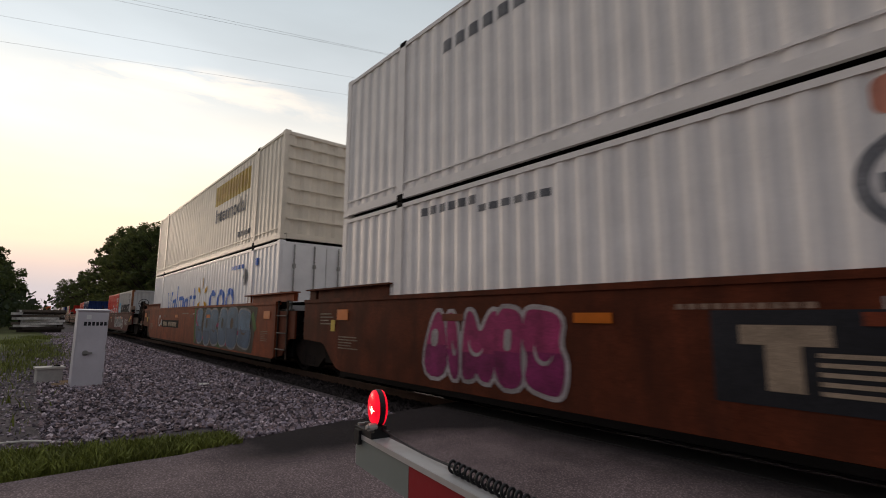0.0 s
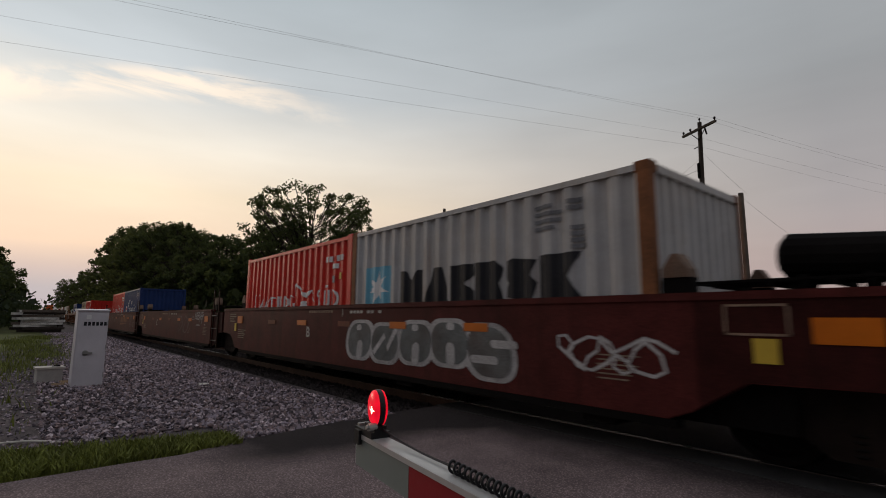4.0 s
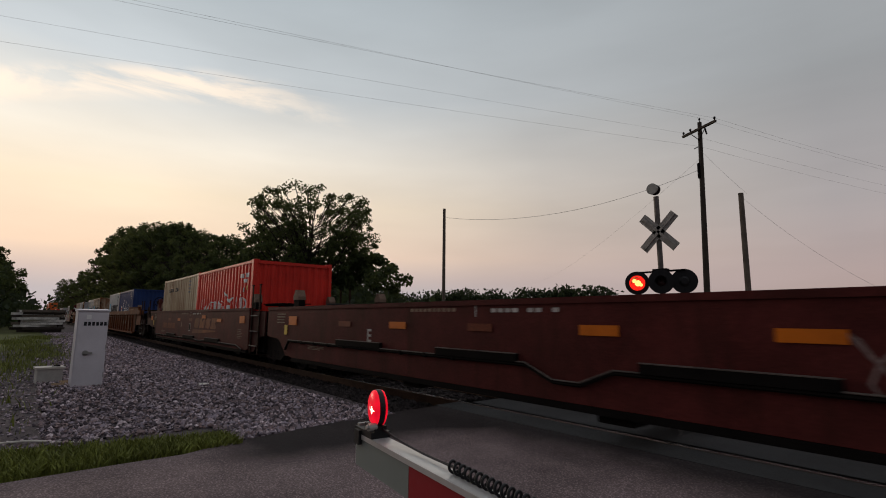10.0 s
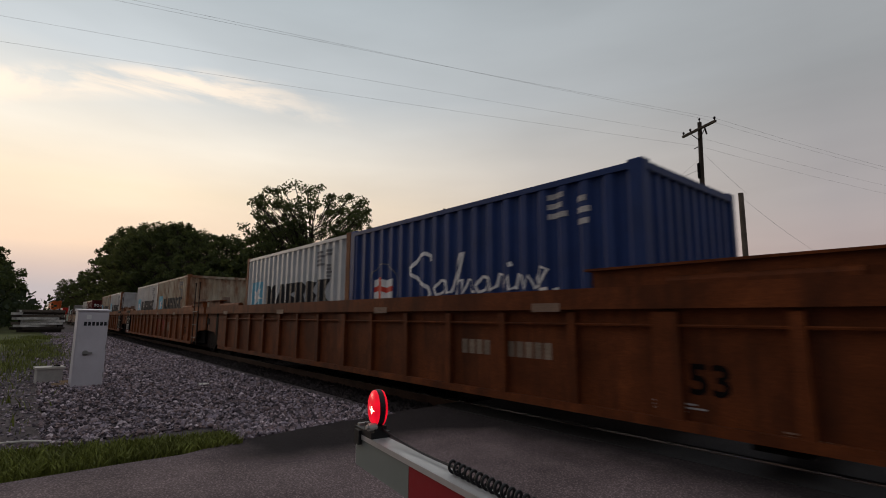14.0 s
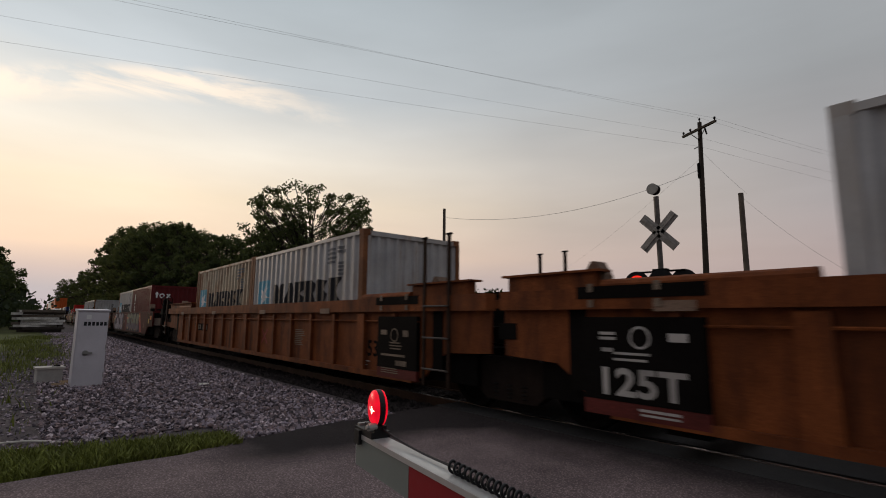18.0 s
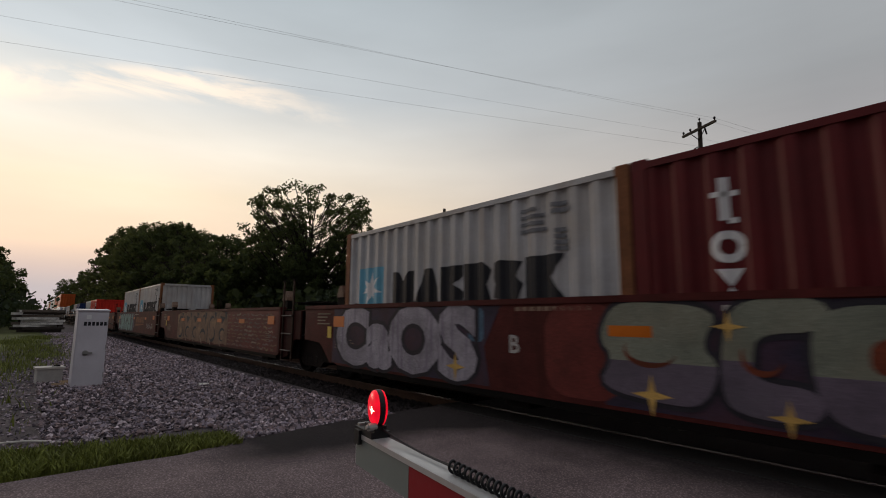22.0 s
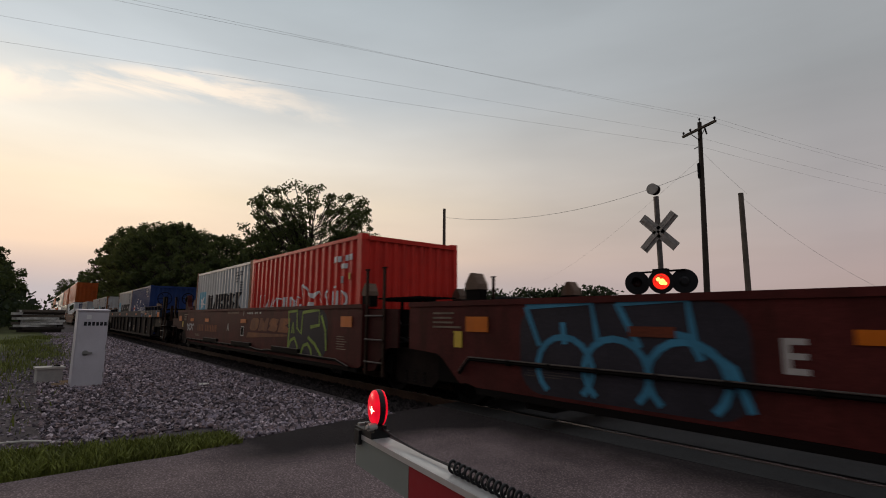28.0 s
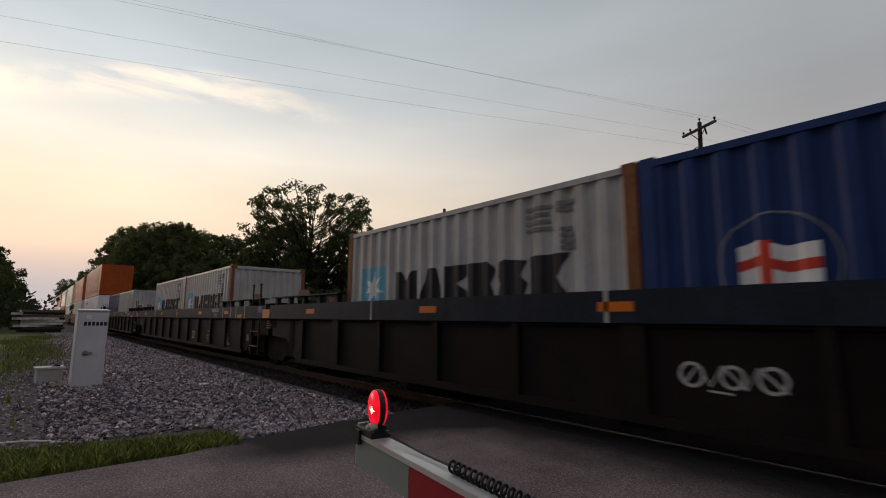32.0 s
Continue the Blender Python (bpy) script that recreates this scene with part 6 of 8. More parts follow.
        for k in range(3):
            part("air_pipe", lambda bm: tube(bm, [at(1.2, near * 0.8, 1.60 + 0.045 * k), at(1.5, near * 0.86, 1.585 + 0.045 * k), at(1.8, near * 0.92, 1.60 + 0.045 * k)], 0.011, 6), near_black, car, "thin air pipe", key=f"gear_pipe{tag}{k}")
    if kind in ("tank", "stand"):
        part("valve_box", lambda bm: (bx(bm, 1.92, 2.22, near * 0.75 - 0.16, near * 0.75 + 0.16, 1.14, 1.50), bx(bm, 1.98, 2.12, near * 0.75 - 0.1, near * 0.75 + 0.1, 1.50, 1.60)), near_black, car, "blocky brake valve", key=f"gear_valve{tag}", bevel=0.02)
        d = 1.92 if kind == "tank" else 1.35
        poly = [(0.02, 1.14), (0.50, 1.14), (0.53, 1.95), (0.48, 2.10), (0.28, 2.12), (0.22, 1.98), (0.20, 1.82), (0.10, 1.66), (-0.16, 1.58), (-0.20, 1.48), (0.02, 1.40)]
        b = part("brake_stand", lambda bm: slab(bm, [(sign * (half + x + d), z) for x, z in poly], near * 0.98 - 0.08, near * 0.98 + 0.08), near_black if kind == "tank" else stand_red, car, "dark hand brake stand" if kind == "tank" else "dull red hand brake stand", key=f"gear_stand{tag}", bevel=0.03)
        gear = part("gear_case", lambda bm: lathe(bm, [(0.0, -0.08), (0.12, -0.08), (0.14, -0.04), (0.14, 0.04), (0.12, 0.08), (0.0, 0.08)], "x", 14, at(d + 0.46, near * 0.98, 1.96)), near_black, b, "round brake gear case", key=f"gear_case{tag}")
        brake_wheel(b, *at(d + 0.61, near * 0.98, 1.99), 0.25 if kind == "tank" else 0.22, sign)
    if kind == "steps":
        for s in (-1, 1):
            for x, low, top in ((2.0, 0.28, 2.05), (2.66, 0.18, 2.05)):
                p = part("corner_post", lambda bm: bx(bm, x - 0.03, x + 0.03, s * 1.32 - 0.02, s * 1.32 + 0.02, low, top), post_brown, car, "tall rusty grab post", key=f"step_post{tag}{s}{x}", bevel=0.006)
                part("post_cap", lambda bm: bx(bm, x - 0.07, x + 0.07, s * 1.32 - 0.025, s * 1.32 + 0.025, top, top + 0.03), near_black, p, key=f"step_cap{tag}{s}{x}")
            for z in (0.34, 0.62):
                part("rung", lambda bm: rod(bm, at(2.0, s * 1.34, z), at(2.66, s * 1.34, z), 0.015, n=6), rung_worn_and_highlight, car, "worn pale step rung", key=f"step_rung{tag}{s}{z}")
        part("short_post", lambda bm: bx(bm, 2.76, 2.86, -1.16, -1.06, 0.9, 1.74), post_brown, car, "short stout post", key=f"step_short{tag}", bevel=0.01)
        if near < 0:
            yy = near * 1.26
            b = part("brake_stand", lambda bm: (bx(bm, 1.97, 2.22, yy - 0.08, yy + 0.08, 1.66, 2.15), bx(bm, 1.99, 2.04, yy - 0.03, yy + 0.03, 1.0, 1.66), bx(bm, 2.16, 2.20, yy - 0.03, yy + 0.03, 1.0, 1.66)), near_black, car, "dark hand brake box on two legs", key=f"step_stand{tag}", bevel=0.02)
            brake_wheel(b, *at(1.88, yy, 2.07), 0.29, -sign)
            part("rail_loop", lambda bm: tube(bm, [at(2.2, yy, 2.13), at(2.37, yy, 2.13), at(2.37, yy, 1.70), at(2.2, yy, 1.70)], 0.011, 6), near_black, car, "thin bent handrail", key=f"step_guard{tag}")
        else:
            b = part("brake_stand", lambda bm: slab(bm, [(sign * (half + x), z) for x, z in ((1.7, 1.14), (1.98, 1.14), (2.0, 2.05), (1.94, 2.14), (1.78, 2.14), (1.7, 2.0))], near * 0.7 - 0.1, near * 0.7 + 0.1), near_black, car, "dark hand brake stand", key=f"step_stand{tag}", bevel=0.03)
            brake_wheel(b, *at(2.12, near * 0.7, 1.96), 0.30, sign)
        part("valve_box", lambda bm: (bx(bm, 0.9, 1.5, 0.2, 0.8, 1.14, 1.55), bx(bm, 1.0, 1.3, -0.5, -0.1, 1.14, 1.42)), near_black, car, "blocky brake valves", key=f"step_valve{tag}", bevel=0.03)
        part("rail_loop", lambda bm: tube(bm, [at(2.70, -0.9, 1.1), at(2.70, -0.9, 2.08), at(3.0, -0.9, 2.08), at(3.0, -0.9, 1.5)], 0.013, 6), near_black, car, "thin bent handrail", key=f"step_loop{tag}")
    coupler(car, sign * (half + length), sign)


def coupler(parent, x, sign):
    part("coupler", lambda bm: (box(bm, -0.6, 0.35, -0.11, 0.11, -0.13, 0.13), slab(bm, [(0.35, -0.16), (0.6, -0.16), (0.66, 0.0), (0.6, 0.16), (0.35, 0.16)], -0.15, 0.15), box(bm, -1.3, -0.5, -0.22, 0.22, -0.2, 0.2)), near_black, parent, "knuckle coupler", at=(x, 0, 0.86), rz=0 if sign > 0 else 180, key="coupler", bevel=0.02)
    part("air_hose", lambda bm: tube(bm, [(-0.05, -0.25, -0.1), (0.08, -0.27, -0.28), (0.17, -0.26, -0.42), (0.27, -0.25, -0.46), (0.34, -0.22, -0.34)], 0.026, 7), black_plastic, parent, "hanging rubber air hose", at=(x, 0, 0.86), rz=0 if sign > 0 else 180, key="air_hose")


def bits(name, polys, y, material, parent, label=""):
    """Stencilled bars or figures, each a part of its own."""
    for p in polys:
        part(name, lambda bm: paint(bm, [p], y=y), material, parent, label)


STRIPS = (-1.85, 1.83, 3.65)


def reflectors(parent, half, y, end_rear, top=1.47, end_front=False, logo=False, strips=STRIPS):
    k = half / 6.42
    for x in strips:
        part("reflector", lambda bm: box(bm, -0.23, 0.23, -0.002, 0.002, -0.055, 0.055), amber, parent, "amber reflective strip", at=(x * k, y - 0.012, top - (0.22 if logo and x == 1.83 else 0.33)), key="reflector")
    if strips is STRIPS:
        for x in (-3.6, 0.05):
            part("reflector", lambda bm: box(bm, -0.23, 0.23, -0.002, 0.002, -0.05, 0.05), tape_dull, parent, "faded reflective strip", at=(x * k, y - 0.012, top - 0.33), key="reflector_dull")
    for x in (half + (1.13 if end_front else -0.57), -half - (1.13 if end_rear else -0.42)):
        part("reflector", lambda bm: box(bm, -0.21, 0.21, -0.002, 0.002, -0.1, 0.1), amber, parent, "large amber panel", at=(x, y - 0.012, top - 0.29), key="reflector_big")
    part("reflector", lambda bm: box(bm, -0.08, 0.08, -0.002, 0.002, -0.11, 0.11), yellow_tape, parent, "small yellow plate", at=(-half - (0.67 if end_rear else -0.05), y - 0.012, top - 0.5), key="reflector_yellow")


def data_marks(parent, half, y, rng, letter="", ink_m=None, ledge=False):
    m = ink_m or white_paint
    bits("stencil", bars(half - 0.95, 0.64, 0.48, 0.28, 6, rng, 0.32), y - 0.003, number_pale, parent, "small white stencilled data lines")
    bits("stencil", bars(-half + (1.25 if ledge else 0.28), 0.585 if ledge else 0.66, 0.78, 0.085 if ledge else 0.26, 3 if ledge else 5, rng, 0.4), y - 0.003, number_pale, parent, "small white stencilled data lines")
    bits("stencil", bars(-half - 0.5, 1.10, 0.6, 0.26, 4, rng, 0.4), y - 0.012, number_pale, parent, "small white stencilled data lines")
    bits("stencil", [rect(0.26 + 0.122 * k, 0.35 + 0.122 * k, 1.335, 1.385) for k in range(9) if k not in (4, 7)] + [rect(-0.04, -0.015, 1.28, 1.43)], y - 0.003, m, parent, "white stencilled load limit line")
    bits("stencil", [rect(-1.5 + 0.11 * k, -1.42 + 0.11 * k, 1.35, 1.40) for k in range(10)], y - 0.003, faint_paint, parent, "faded stencilled number")
    if letter:
        part("unit_letter", lambda bm: paint(bm, words(letter, {"A": -1.5, "B": -1.6}.get(letter, -2.54 if letter == "E" and parent.location.x < 0 else -2.78), 0.84, 0.28 if letter == "C" or (letter == "E" and parent.location.x < 0) else 0.22, bold=0.02), y=y - 0.003), faint_paint if letter in "D" or (letter == "A" and parent.location.x > 0) else m, parent, "white unit letter")


def smooth_side(half, rear, top=1.47, front=0.0, base=0.24):
    """Outline of a plain well-car side: full depth along the well, cut up over the trucks at its ends."""
    head = [(half - 0.12, base), (half, base + 0.06), (half, top)]
    if front:
        head = [(half - 0.25, base), (half - 0.02, base + 0.09), (half + 0.32, 0.66), (half + 0.45, 0.74), (half + front, 0.77), (half + front, top)]
    return [(-half - rear, 0.79), (-half - 0.42, 0.75), (-half - 0.28, 0.68), (-half + 0.08, 0.38), (-half + 0.20, base + 0.04), (-half + 0.40, base)] + head + [(-half - rear, top)]


def platform_gear(car, half, front_len, rear_len, paint_m, end_front, end_rear, deck=True):
    """End decks, guides, ladders and rails at both ends of a unit."""
    part("end_frame", lambda bm: (box(bm, 0.0, front_len, -0.35, 0.35, 0.78, 1.12), box(bm, -0.1, 0.12, -1.3, 1.3, 0.5, 1.42), box(bm, front_len - 0.3, front_len, -1.1, 1.1, 0.95, 1.15)), near_black, car, "sooty end framing", at=(half, 0, 0), key=f"endframe{front_len:.2f}", bevel=0.015)
    part("end_frame", lambda bm: (box(bm, -rear_len, 0.0, -0.35, 0.35, 0.78, 1.12), box(bm, -0.12, 0.1, -1.3, 1.3, 0.5, 1.42), box(bm, -rear_len, -rear_len + 0.3, -1.3, 1.3, 1.0, 1.2)), near_black, car, "sooty end framing", at=(-half, 0, 0), key=f"rearframe{rear_len:.2f}", bevel=0.015)
    for k in range(5):
        part("walkway_bar", lambda bm: box(bm, -0.15, front_len + 0.05, -0.05, 0.05, 1.60, 1.625), near_black, car, "bar of the slatted crossover walkway", at=(half, -0.9 + 0.18 * k, 0), key=f"walk{front_len:.2f}")
    for k in range(max(2, int(front_len / 0.45))):
        part("walkway_joist", lambda bm: box(bm, -0.02, 0.02, -0.98, -0.12, 1.555, 1.60), near_black, car, at=(half + 0.1 + 0.45 * k, 0, 0), key="walk_joist")
    for x in (0.15, front_len - 0.15):
        part("walkway_leg", lambda bm: rod(bm, (0, -0.6, 1.05), (0, -0.6, 1.56), 0.03), near_black, car, at=(half + x, 0, 0), key="walk_leg")
    part("air_tank", lambda bm: lathe(bm, [(0.0, -0.5), (0.14, -0.48), (0.2, -0.4), (0.2, 0.4), (0.14, 0.48), (0.0, 0.5)], "y", 16), near_black, car, "dark brake air tank", at=(-half - rear_len + 0.75, 0.3, 1.42), key="air_tank", smooth=True)
    part("pipe", lambda bm: tube(bm, [(0, -0.6, 1.3), (0.3, -0.75, 1.15), (0.6, -0.8, 0.95), (1.0, -0.7, 0.9), (front_len, -0.5, 0.85)], 0.03, 7), black_plastic, car, "curved black brake hose", at=(half, 0, 0), key=f"hose{front_len:.2f}")
    for sx in (-1, 1):
        for sy in (-1, 1):
            g = part("guide", lambda bm: box(bm, -0.14, 0.14, -0.08, 0.08, 0.0, 0.2), near_black, car, "dark container guide", at=(sx * (half - 0.16), sy * 1.12, 1.46), key="guide_foot", bevel=0.012)
            part("guide_cap", lambda bm: slab(bm, [(-0.13, 0.2), (0.13, 0.2), (0.12, 0.28), (0.03, 0.43), (-0.03, 0.43), (-0.13, 0.28)], -0.10, 0.10), guide_paint, g, "faded tan pointed cap", key="guide_cap", bevel=0.01)
    # filler boxes, added to hide daylight between well and truck
    for sx in (-1, 1):
        part("underframe", lambda bm: box(bm, -0.5, 0.62, -1.18, 1.18, 0.34, 0.84), near_black, car, "dark bolster box under the end", at=(sx * (half + 0.1), 0, 0), key="underframe", bevel=0.03)
    if not end_front:
        for sy in (-1, 1):
            if paint_m in (yellow_paint, yellow_dirty):
                tall_ladder(car, half + 0.07, sy * 1.38, post_brown, 2.46, wide=0.57, zs=(0.52, 0.97, 1.43))
            else:
                tall_ladder(car, half + 0.37, sy * 1.33, post_brown, 1.62 if paint_m in (orange_paint, brown_dirty) else 2.1, wide=0.56)


def smooth_car(c, half, body, label, pitch, end_front, end_rear, letter, seed, raised=False, top=1.47, ledge=False, logo=False, strips=STRIPS):
    rng = random.Random(seed)
    front = 1.58 if end_front else pitch / 2 - half - 0.15
    rear = 1.62 if end_rear else pitch / 2 - half - 0.15
    car = thing("well_car", label, "railcar", at=(c, TRACK_Y, 0), group="well cars of the train")
    W = 1.36
    tag = f"{half:.2f}_{rear:.2f}_{top:.2f}{end_front}"
    ahead = front if end_front else 0.0
    low = 0.36 if half < 7 else 0.26
    for s in (-1, 1):
        part("side_wall", lambda bm: slab(bm, smooth_side(half, rear, top, ahead, low), -0.03, 0.03), body, car, at=(0, s * (W - 0.03), 0), key=f"sidewall{tag}{ledge}", bevel=0.006)
        part("top_chord", lambda bm: box(bm, -half - rear, half + ahead, -0.075, 0.075, top - 0.04, top + 0.03), body, car, at=(0, s * (W - 0.055), 0), key=f"chord{tag}", bevel=0.01)
        part("bottom_sill", lambda bm: (box(bm, -half + 0.4, half - 0.15, -0.06, 0.06, low - 0.08, low - 0.005), tube(bm, [(-half - rear + 0.1, -s * 0.02, 0.80), (-half - 0.40, -s * 0.02, 0.76), (-half - 0.27, -s * 0.02, 0.69), (-half + 0.08, -s * 0.02, 0.40), (-half + 0.40, -s * 0.02, low + 0.06), (half - 0.3, -s * 0.02, low + 0.06)], 0.016, 6)), near_black, car, "dark lower sill with a pipe along it", at=(0, s * (W - 0.06), 0), key=f"sill{tag}{s}{ledge}", bevel=0)
        if raised:
            for x0, x1 in ((-half - rear + 0.1, -half + 1.9), (half - 2.3, half + 0.9)):
                part("chord_lid", lambda bm: box(bm, x0 - 0.06, x1 + 0.06, -0.1, 0.1, top + 0.22, top + 0.25), body, car, at=(0, s * (W - 0.09), 0), key=f"lid{tag}{x0:.1f}", bevel=0.006)
                n = 5
                for k in range(n):
                    xa = x0 + 0.42 * k
                    xb = xa + 0.3 if k < 1 else x1
                    if k < 2:
                        part("lid_post", lambda bm: box(bm, xa, xb, -0.05, 0.05, 0.0, 0.195), body, car, at=(0, s * (W - 0.11), top + 0.027), key=f"lidpost{tag}{xa:.2f}", bevel=0.01)
    if not end_front:
        for s in (-1, 1):
            part("end_wall", lambda bm: slab(bm, [(half - 0.02, 0.30), (half + 0.36, 0.36), (half + 0.68, 0.72), (half + 0.78, 0.76), (half + 1.05, 0.77), (half + 1.05, 1.40), (half - 0.02, 1.40)], -0.02, 0.02), grimy_maroon if body is maroon else brown_dirty, car, "set-back side plate over the truck", at=(0, s * (W - 0.07), 0), key=f"endwall{half:.2f}{body.name}", bevel=0.006)
    for k in range(4):
        part("floor_beam", lambda bm: box(bm, -0.2, 0.2, -W + 0.06, W - 0.06, 0.2, 0.29), near_black, car, at=(-half + 1.4 + (2 * half - 2.4) * k / 3, 0, 0), key="floor_beam", bevel=0.01)
    if ledge:
        z = ledge
        low_z = max(0.42, z - 0.16)
        dip = [(-half + 0.1, -0.2), (-half + 0.3, 0.0), (0.85, 0.0), (1.25, low_z - z), (1.6, low_z - z), (2.0, 0.0), (half - 0.9, 0.0), (half - 0.4, -0.1)]
        # the thin pale tube paints the highlight on the dark pipe
        for name, dx, r, m, lab in (("ledge_pipe", 0.0, 0.022, near_black, "dark pipe along the side"), ("ledge_edge", 0.028, 0.009, rung_worn_and_highlight, "worn bright edge of the pipe")):
            part(name, lambda bm: tube(bm, [(x, -dx * 0.6, z + q + dx) for x, q in dip], r, 7), m, car, lab, at=(0, -W - 0.03, 0), key=f"{name}{half}{z}")
        for x in (-3.07, -0.05, 3.05) if c > 0 or ledge < 0.6 else ():
            b = part("step_board", lambda bm: box(bm, -0.77, 0.77, -0.06, 0.0, 0.02, 0.115), near_black, car, "dark step board on the ledge", at=(x, -W, z), key="step_board", bevel=0.006)
            # pale strip painted for light along the board's top
            part("board_edge", lambda bm: box(bm, -0.77, 0.77, -0.066, 0.0, 0.115, 0.124), rung_worn_and_highlight, b, "worn pale upper edge", key="board_edge")
        for k in range(9):
            part("pipe_clamp", lambda bm: box(bm, -0.02, 0.02, -0.06, 0.0, -0.035, 0.035), near_black, car, at=(-half + 1.0 + 0.62 * k, -W, z), key="pipe_clamp")
    platform_gear(car, half, front, rear, body, end_front, end_rear)
    if end_front:
        truck(car, half + 1.33, 0.42, 0.89)
        end_gear(car, half, 1, maroon_dark if body is maroon else body, -1, "tank", 3.15)
    else:
        truck(car, pitch / 2)
    if end_rear:
        end_gear(car, half, -1, grimy_maroon if body is maroon else brown_dirty, -1, "stand" if body is maroon else "plain", 2.85 if half < 7 else 3.15, 0.34 if body is maroon else 0.16)
        truck(car, -half - (1.2 if half < 7 else 1.5), 0.42, 0.89)
    grime = grimy_maroon if body is maroon else brown_dirty
    if end_rear:
        part("end_plate", lambda bm: slab(bm, [(-half - rear, 0.80), (-half - 0.42, 0.77), (-half - 0.30, 0.70), (-half - 0.10, 0.54), (-half - 0.10, top - 0.05), (-half - rear, top - 0.05)], -0.004, 0.0), grime, car, "sooty plate at the unit's end", at=(0, -W, 0), key=f"end_plate{tag}")
    if end_front:
        part("end_plate", lambda bm: slab(bm, [(half + 0.05, 0.50), (half + 0.32, 0.67), (half + 0.45, 0.75), (half + front, 0.78), (half + front, top - 0.05), (half + 0.05, top - 0.05)], -0.004, 0.0), grime, car, "sooty plate at the unit's end", at=(0, -W, 0), key=f"front_plate{tag}")
    else:
        part("end_plate", lambda bm: box(bm, half - 0.04, half, -0.003, 0.0, low + 0.08, top - 0.04), grime, car, "sooty seam plate", at=(0, -W, 0), key=f"seam_plate{tag}")
    reflectors(car, half, -W, end_rear, top, end_front, logo, strips)
    if end_front:
        part("reflector", lambda bm: box(bm, -0.09, 0.09, -0.002, 0.002, -0.1, 0.1), yellow_tape, car, "small yellow plate", at=(half + 0.6, -W - 0.012, top - 0.46), key="reflector_yellow_front")
        part("plate_frame", lambda bm: [box(bm, -0.24, 0.24, -0.006, 0.0, z, z + 0.02) for z in (-0.13, 0.11)] + [box(bm, x, x + 0.02, -0.006, 0.0, -0.13, 0.13) for x in (-0.24, 0.22)], faint_paint, car, "pale empty routing-card frame", at=(half + 0.54, -W - 0.006, top - 0.21), key="plate_frame")
    data_marks(car, half, -W, rng, letter, None, ledge)
    return car, -W - 0.004


def ribbed_car(c, half, body, chord, label, pitch, end_front, end_rear, letter, seed, dark=False):
    rng = random.Random(seed)
    front = 1.75 if end_front else pitch / 2 - half - 0.15
    rear = 1.62 if end_rear else pitch / 2 - half - 0.15
    car = thing("well_car", label, "railcar", at=(c, TRACK_Y, 0), group="well cars of the train")
    W = 1.36
    tag = f"r{half:.2f}_{rear:.2f}_{body.name}"
    out = [(-half - rear, 0.80), (-half - 0.40, 0.76), (-half - 0.2, 0.62), (-half + 0.05, 0.38), (-half + 0.25, 0.32), (half - 0.45, 0.32), (half - 0.2, 0.38), (half + 0.05, 0.62), (half + 0.30, 0.76), (half + front, 0.80), (half + front, 1.36), (-half - rear, 1.36)]
    for s in (-1, 1):
        part("side_wall", lambda bm: slab(bm, out, -0.02, 0.02), body, car, at=(0, s * (W - 0.09), 0), key=f"wall{tag}{front:.1f}", bevel=0.004)
        part("top_chord", lambda bm: box(bm, -half - rear, half + front, -0.09, 0.09, 1.22 if dark else 1.36, 1.55 if dark else 1.585), chord, car, "box-section top chord", at=(0, s * (W - 0.07), 0), key=f"chord{tag}{front:.1f}{chord.name}", bevel=0.014)
        part("bottom_sill", lambda bm: box(bm, -half + 0.3, half - 0.45, -0.05, 0.05, 0.27, 0.36), body, car, at=(0, s * (W - 0.05), 0), key=f"sill{tag}", bevel=0.01)
        part("conduit", lambda bm: rod(bm, (-half + 0.2, 0, 1.20), (half - 0.3, 0, 1.20), 0.016, n=6), body, car, "thin conduit under the chord", at=(0, s * (W - 0.03), 0), key=f"conduit{tag}")
        step, shift = (1.55, -0.06) if dark else (1.045, 0.0)
        n = int((half - 0.5) / step)
        for k in range(-n, n + 1):
            wide = 0.12 if k in ((-4, 0, 4) if dark else (-6, 0, 6)) else 0.05
            part("rib", lambda bm: slab(bm, [(-wide - 0.012, 0.30), (wide + 0.012, 0.30), (wide, 1.33), (-wide, 1.33)], -0.04, 0.035), body, car, at=(k * step + shift, s * (W - 0.045), 0), key=f"rib{wide}{body.name}", bevel=0.008)
        for x0, x1 in ((-half - rear + 0.1, -half + (2.1 if end_rear or dark else 0.15)), (half - (2.8 if end_front or dark else 0.5), half + 0.8)):
            part("chord_lid", lambda bm: box(bm, x0 - 0.08, x1 + 0.08, -0.12, 0.12, 1.72 if dark else 1.765, 1.745 if dark else 1.79), chord, car, at=(0, s * (W - 0.11), 0), key=f"lid{tag}{x0:.1f}")
            if dark:
                for j in range(5):
                    part("lid_post", lambda bm: box(bm, -0.06, 0.06, -0.05, 0.05, 1.54, 1.725), chord, car, at=(x0 + 0.1 + (x1 - x0 - 0.2) * j / 4, s * (W - 0.1), 0), key="lid_post_dark")
            else:
                part("raised_chord", lambda bm: slab(bm, [(x0, 1.58), (x1, 1.58), (x1, 1.765), (x0, 1.765)], -0.07, 0.07), chord, car, at=(0, s * (W - 0.11), 0), key=f"raised{tag}{x0:.1f}", bevel=0.012)
        if not dark:
            for a, b in ((-half + 0.22, -half + 2.1), (half - 2.0, half - 0.55)):
                part("chord_cap", lambda bm: rod(bm, (a, 0, 1.60), (b, 0, 1.60), 0.075, n=12), chord, car, "rounded cap welded on the chord", at=(0, s * (W - 0.07), 0), key=f"chord_cap{a:.1f}{chord.name}")
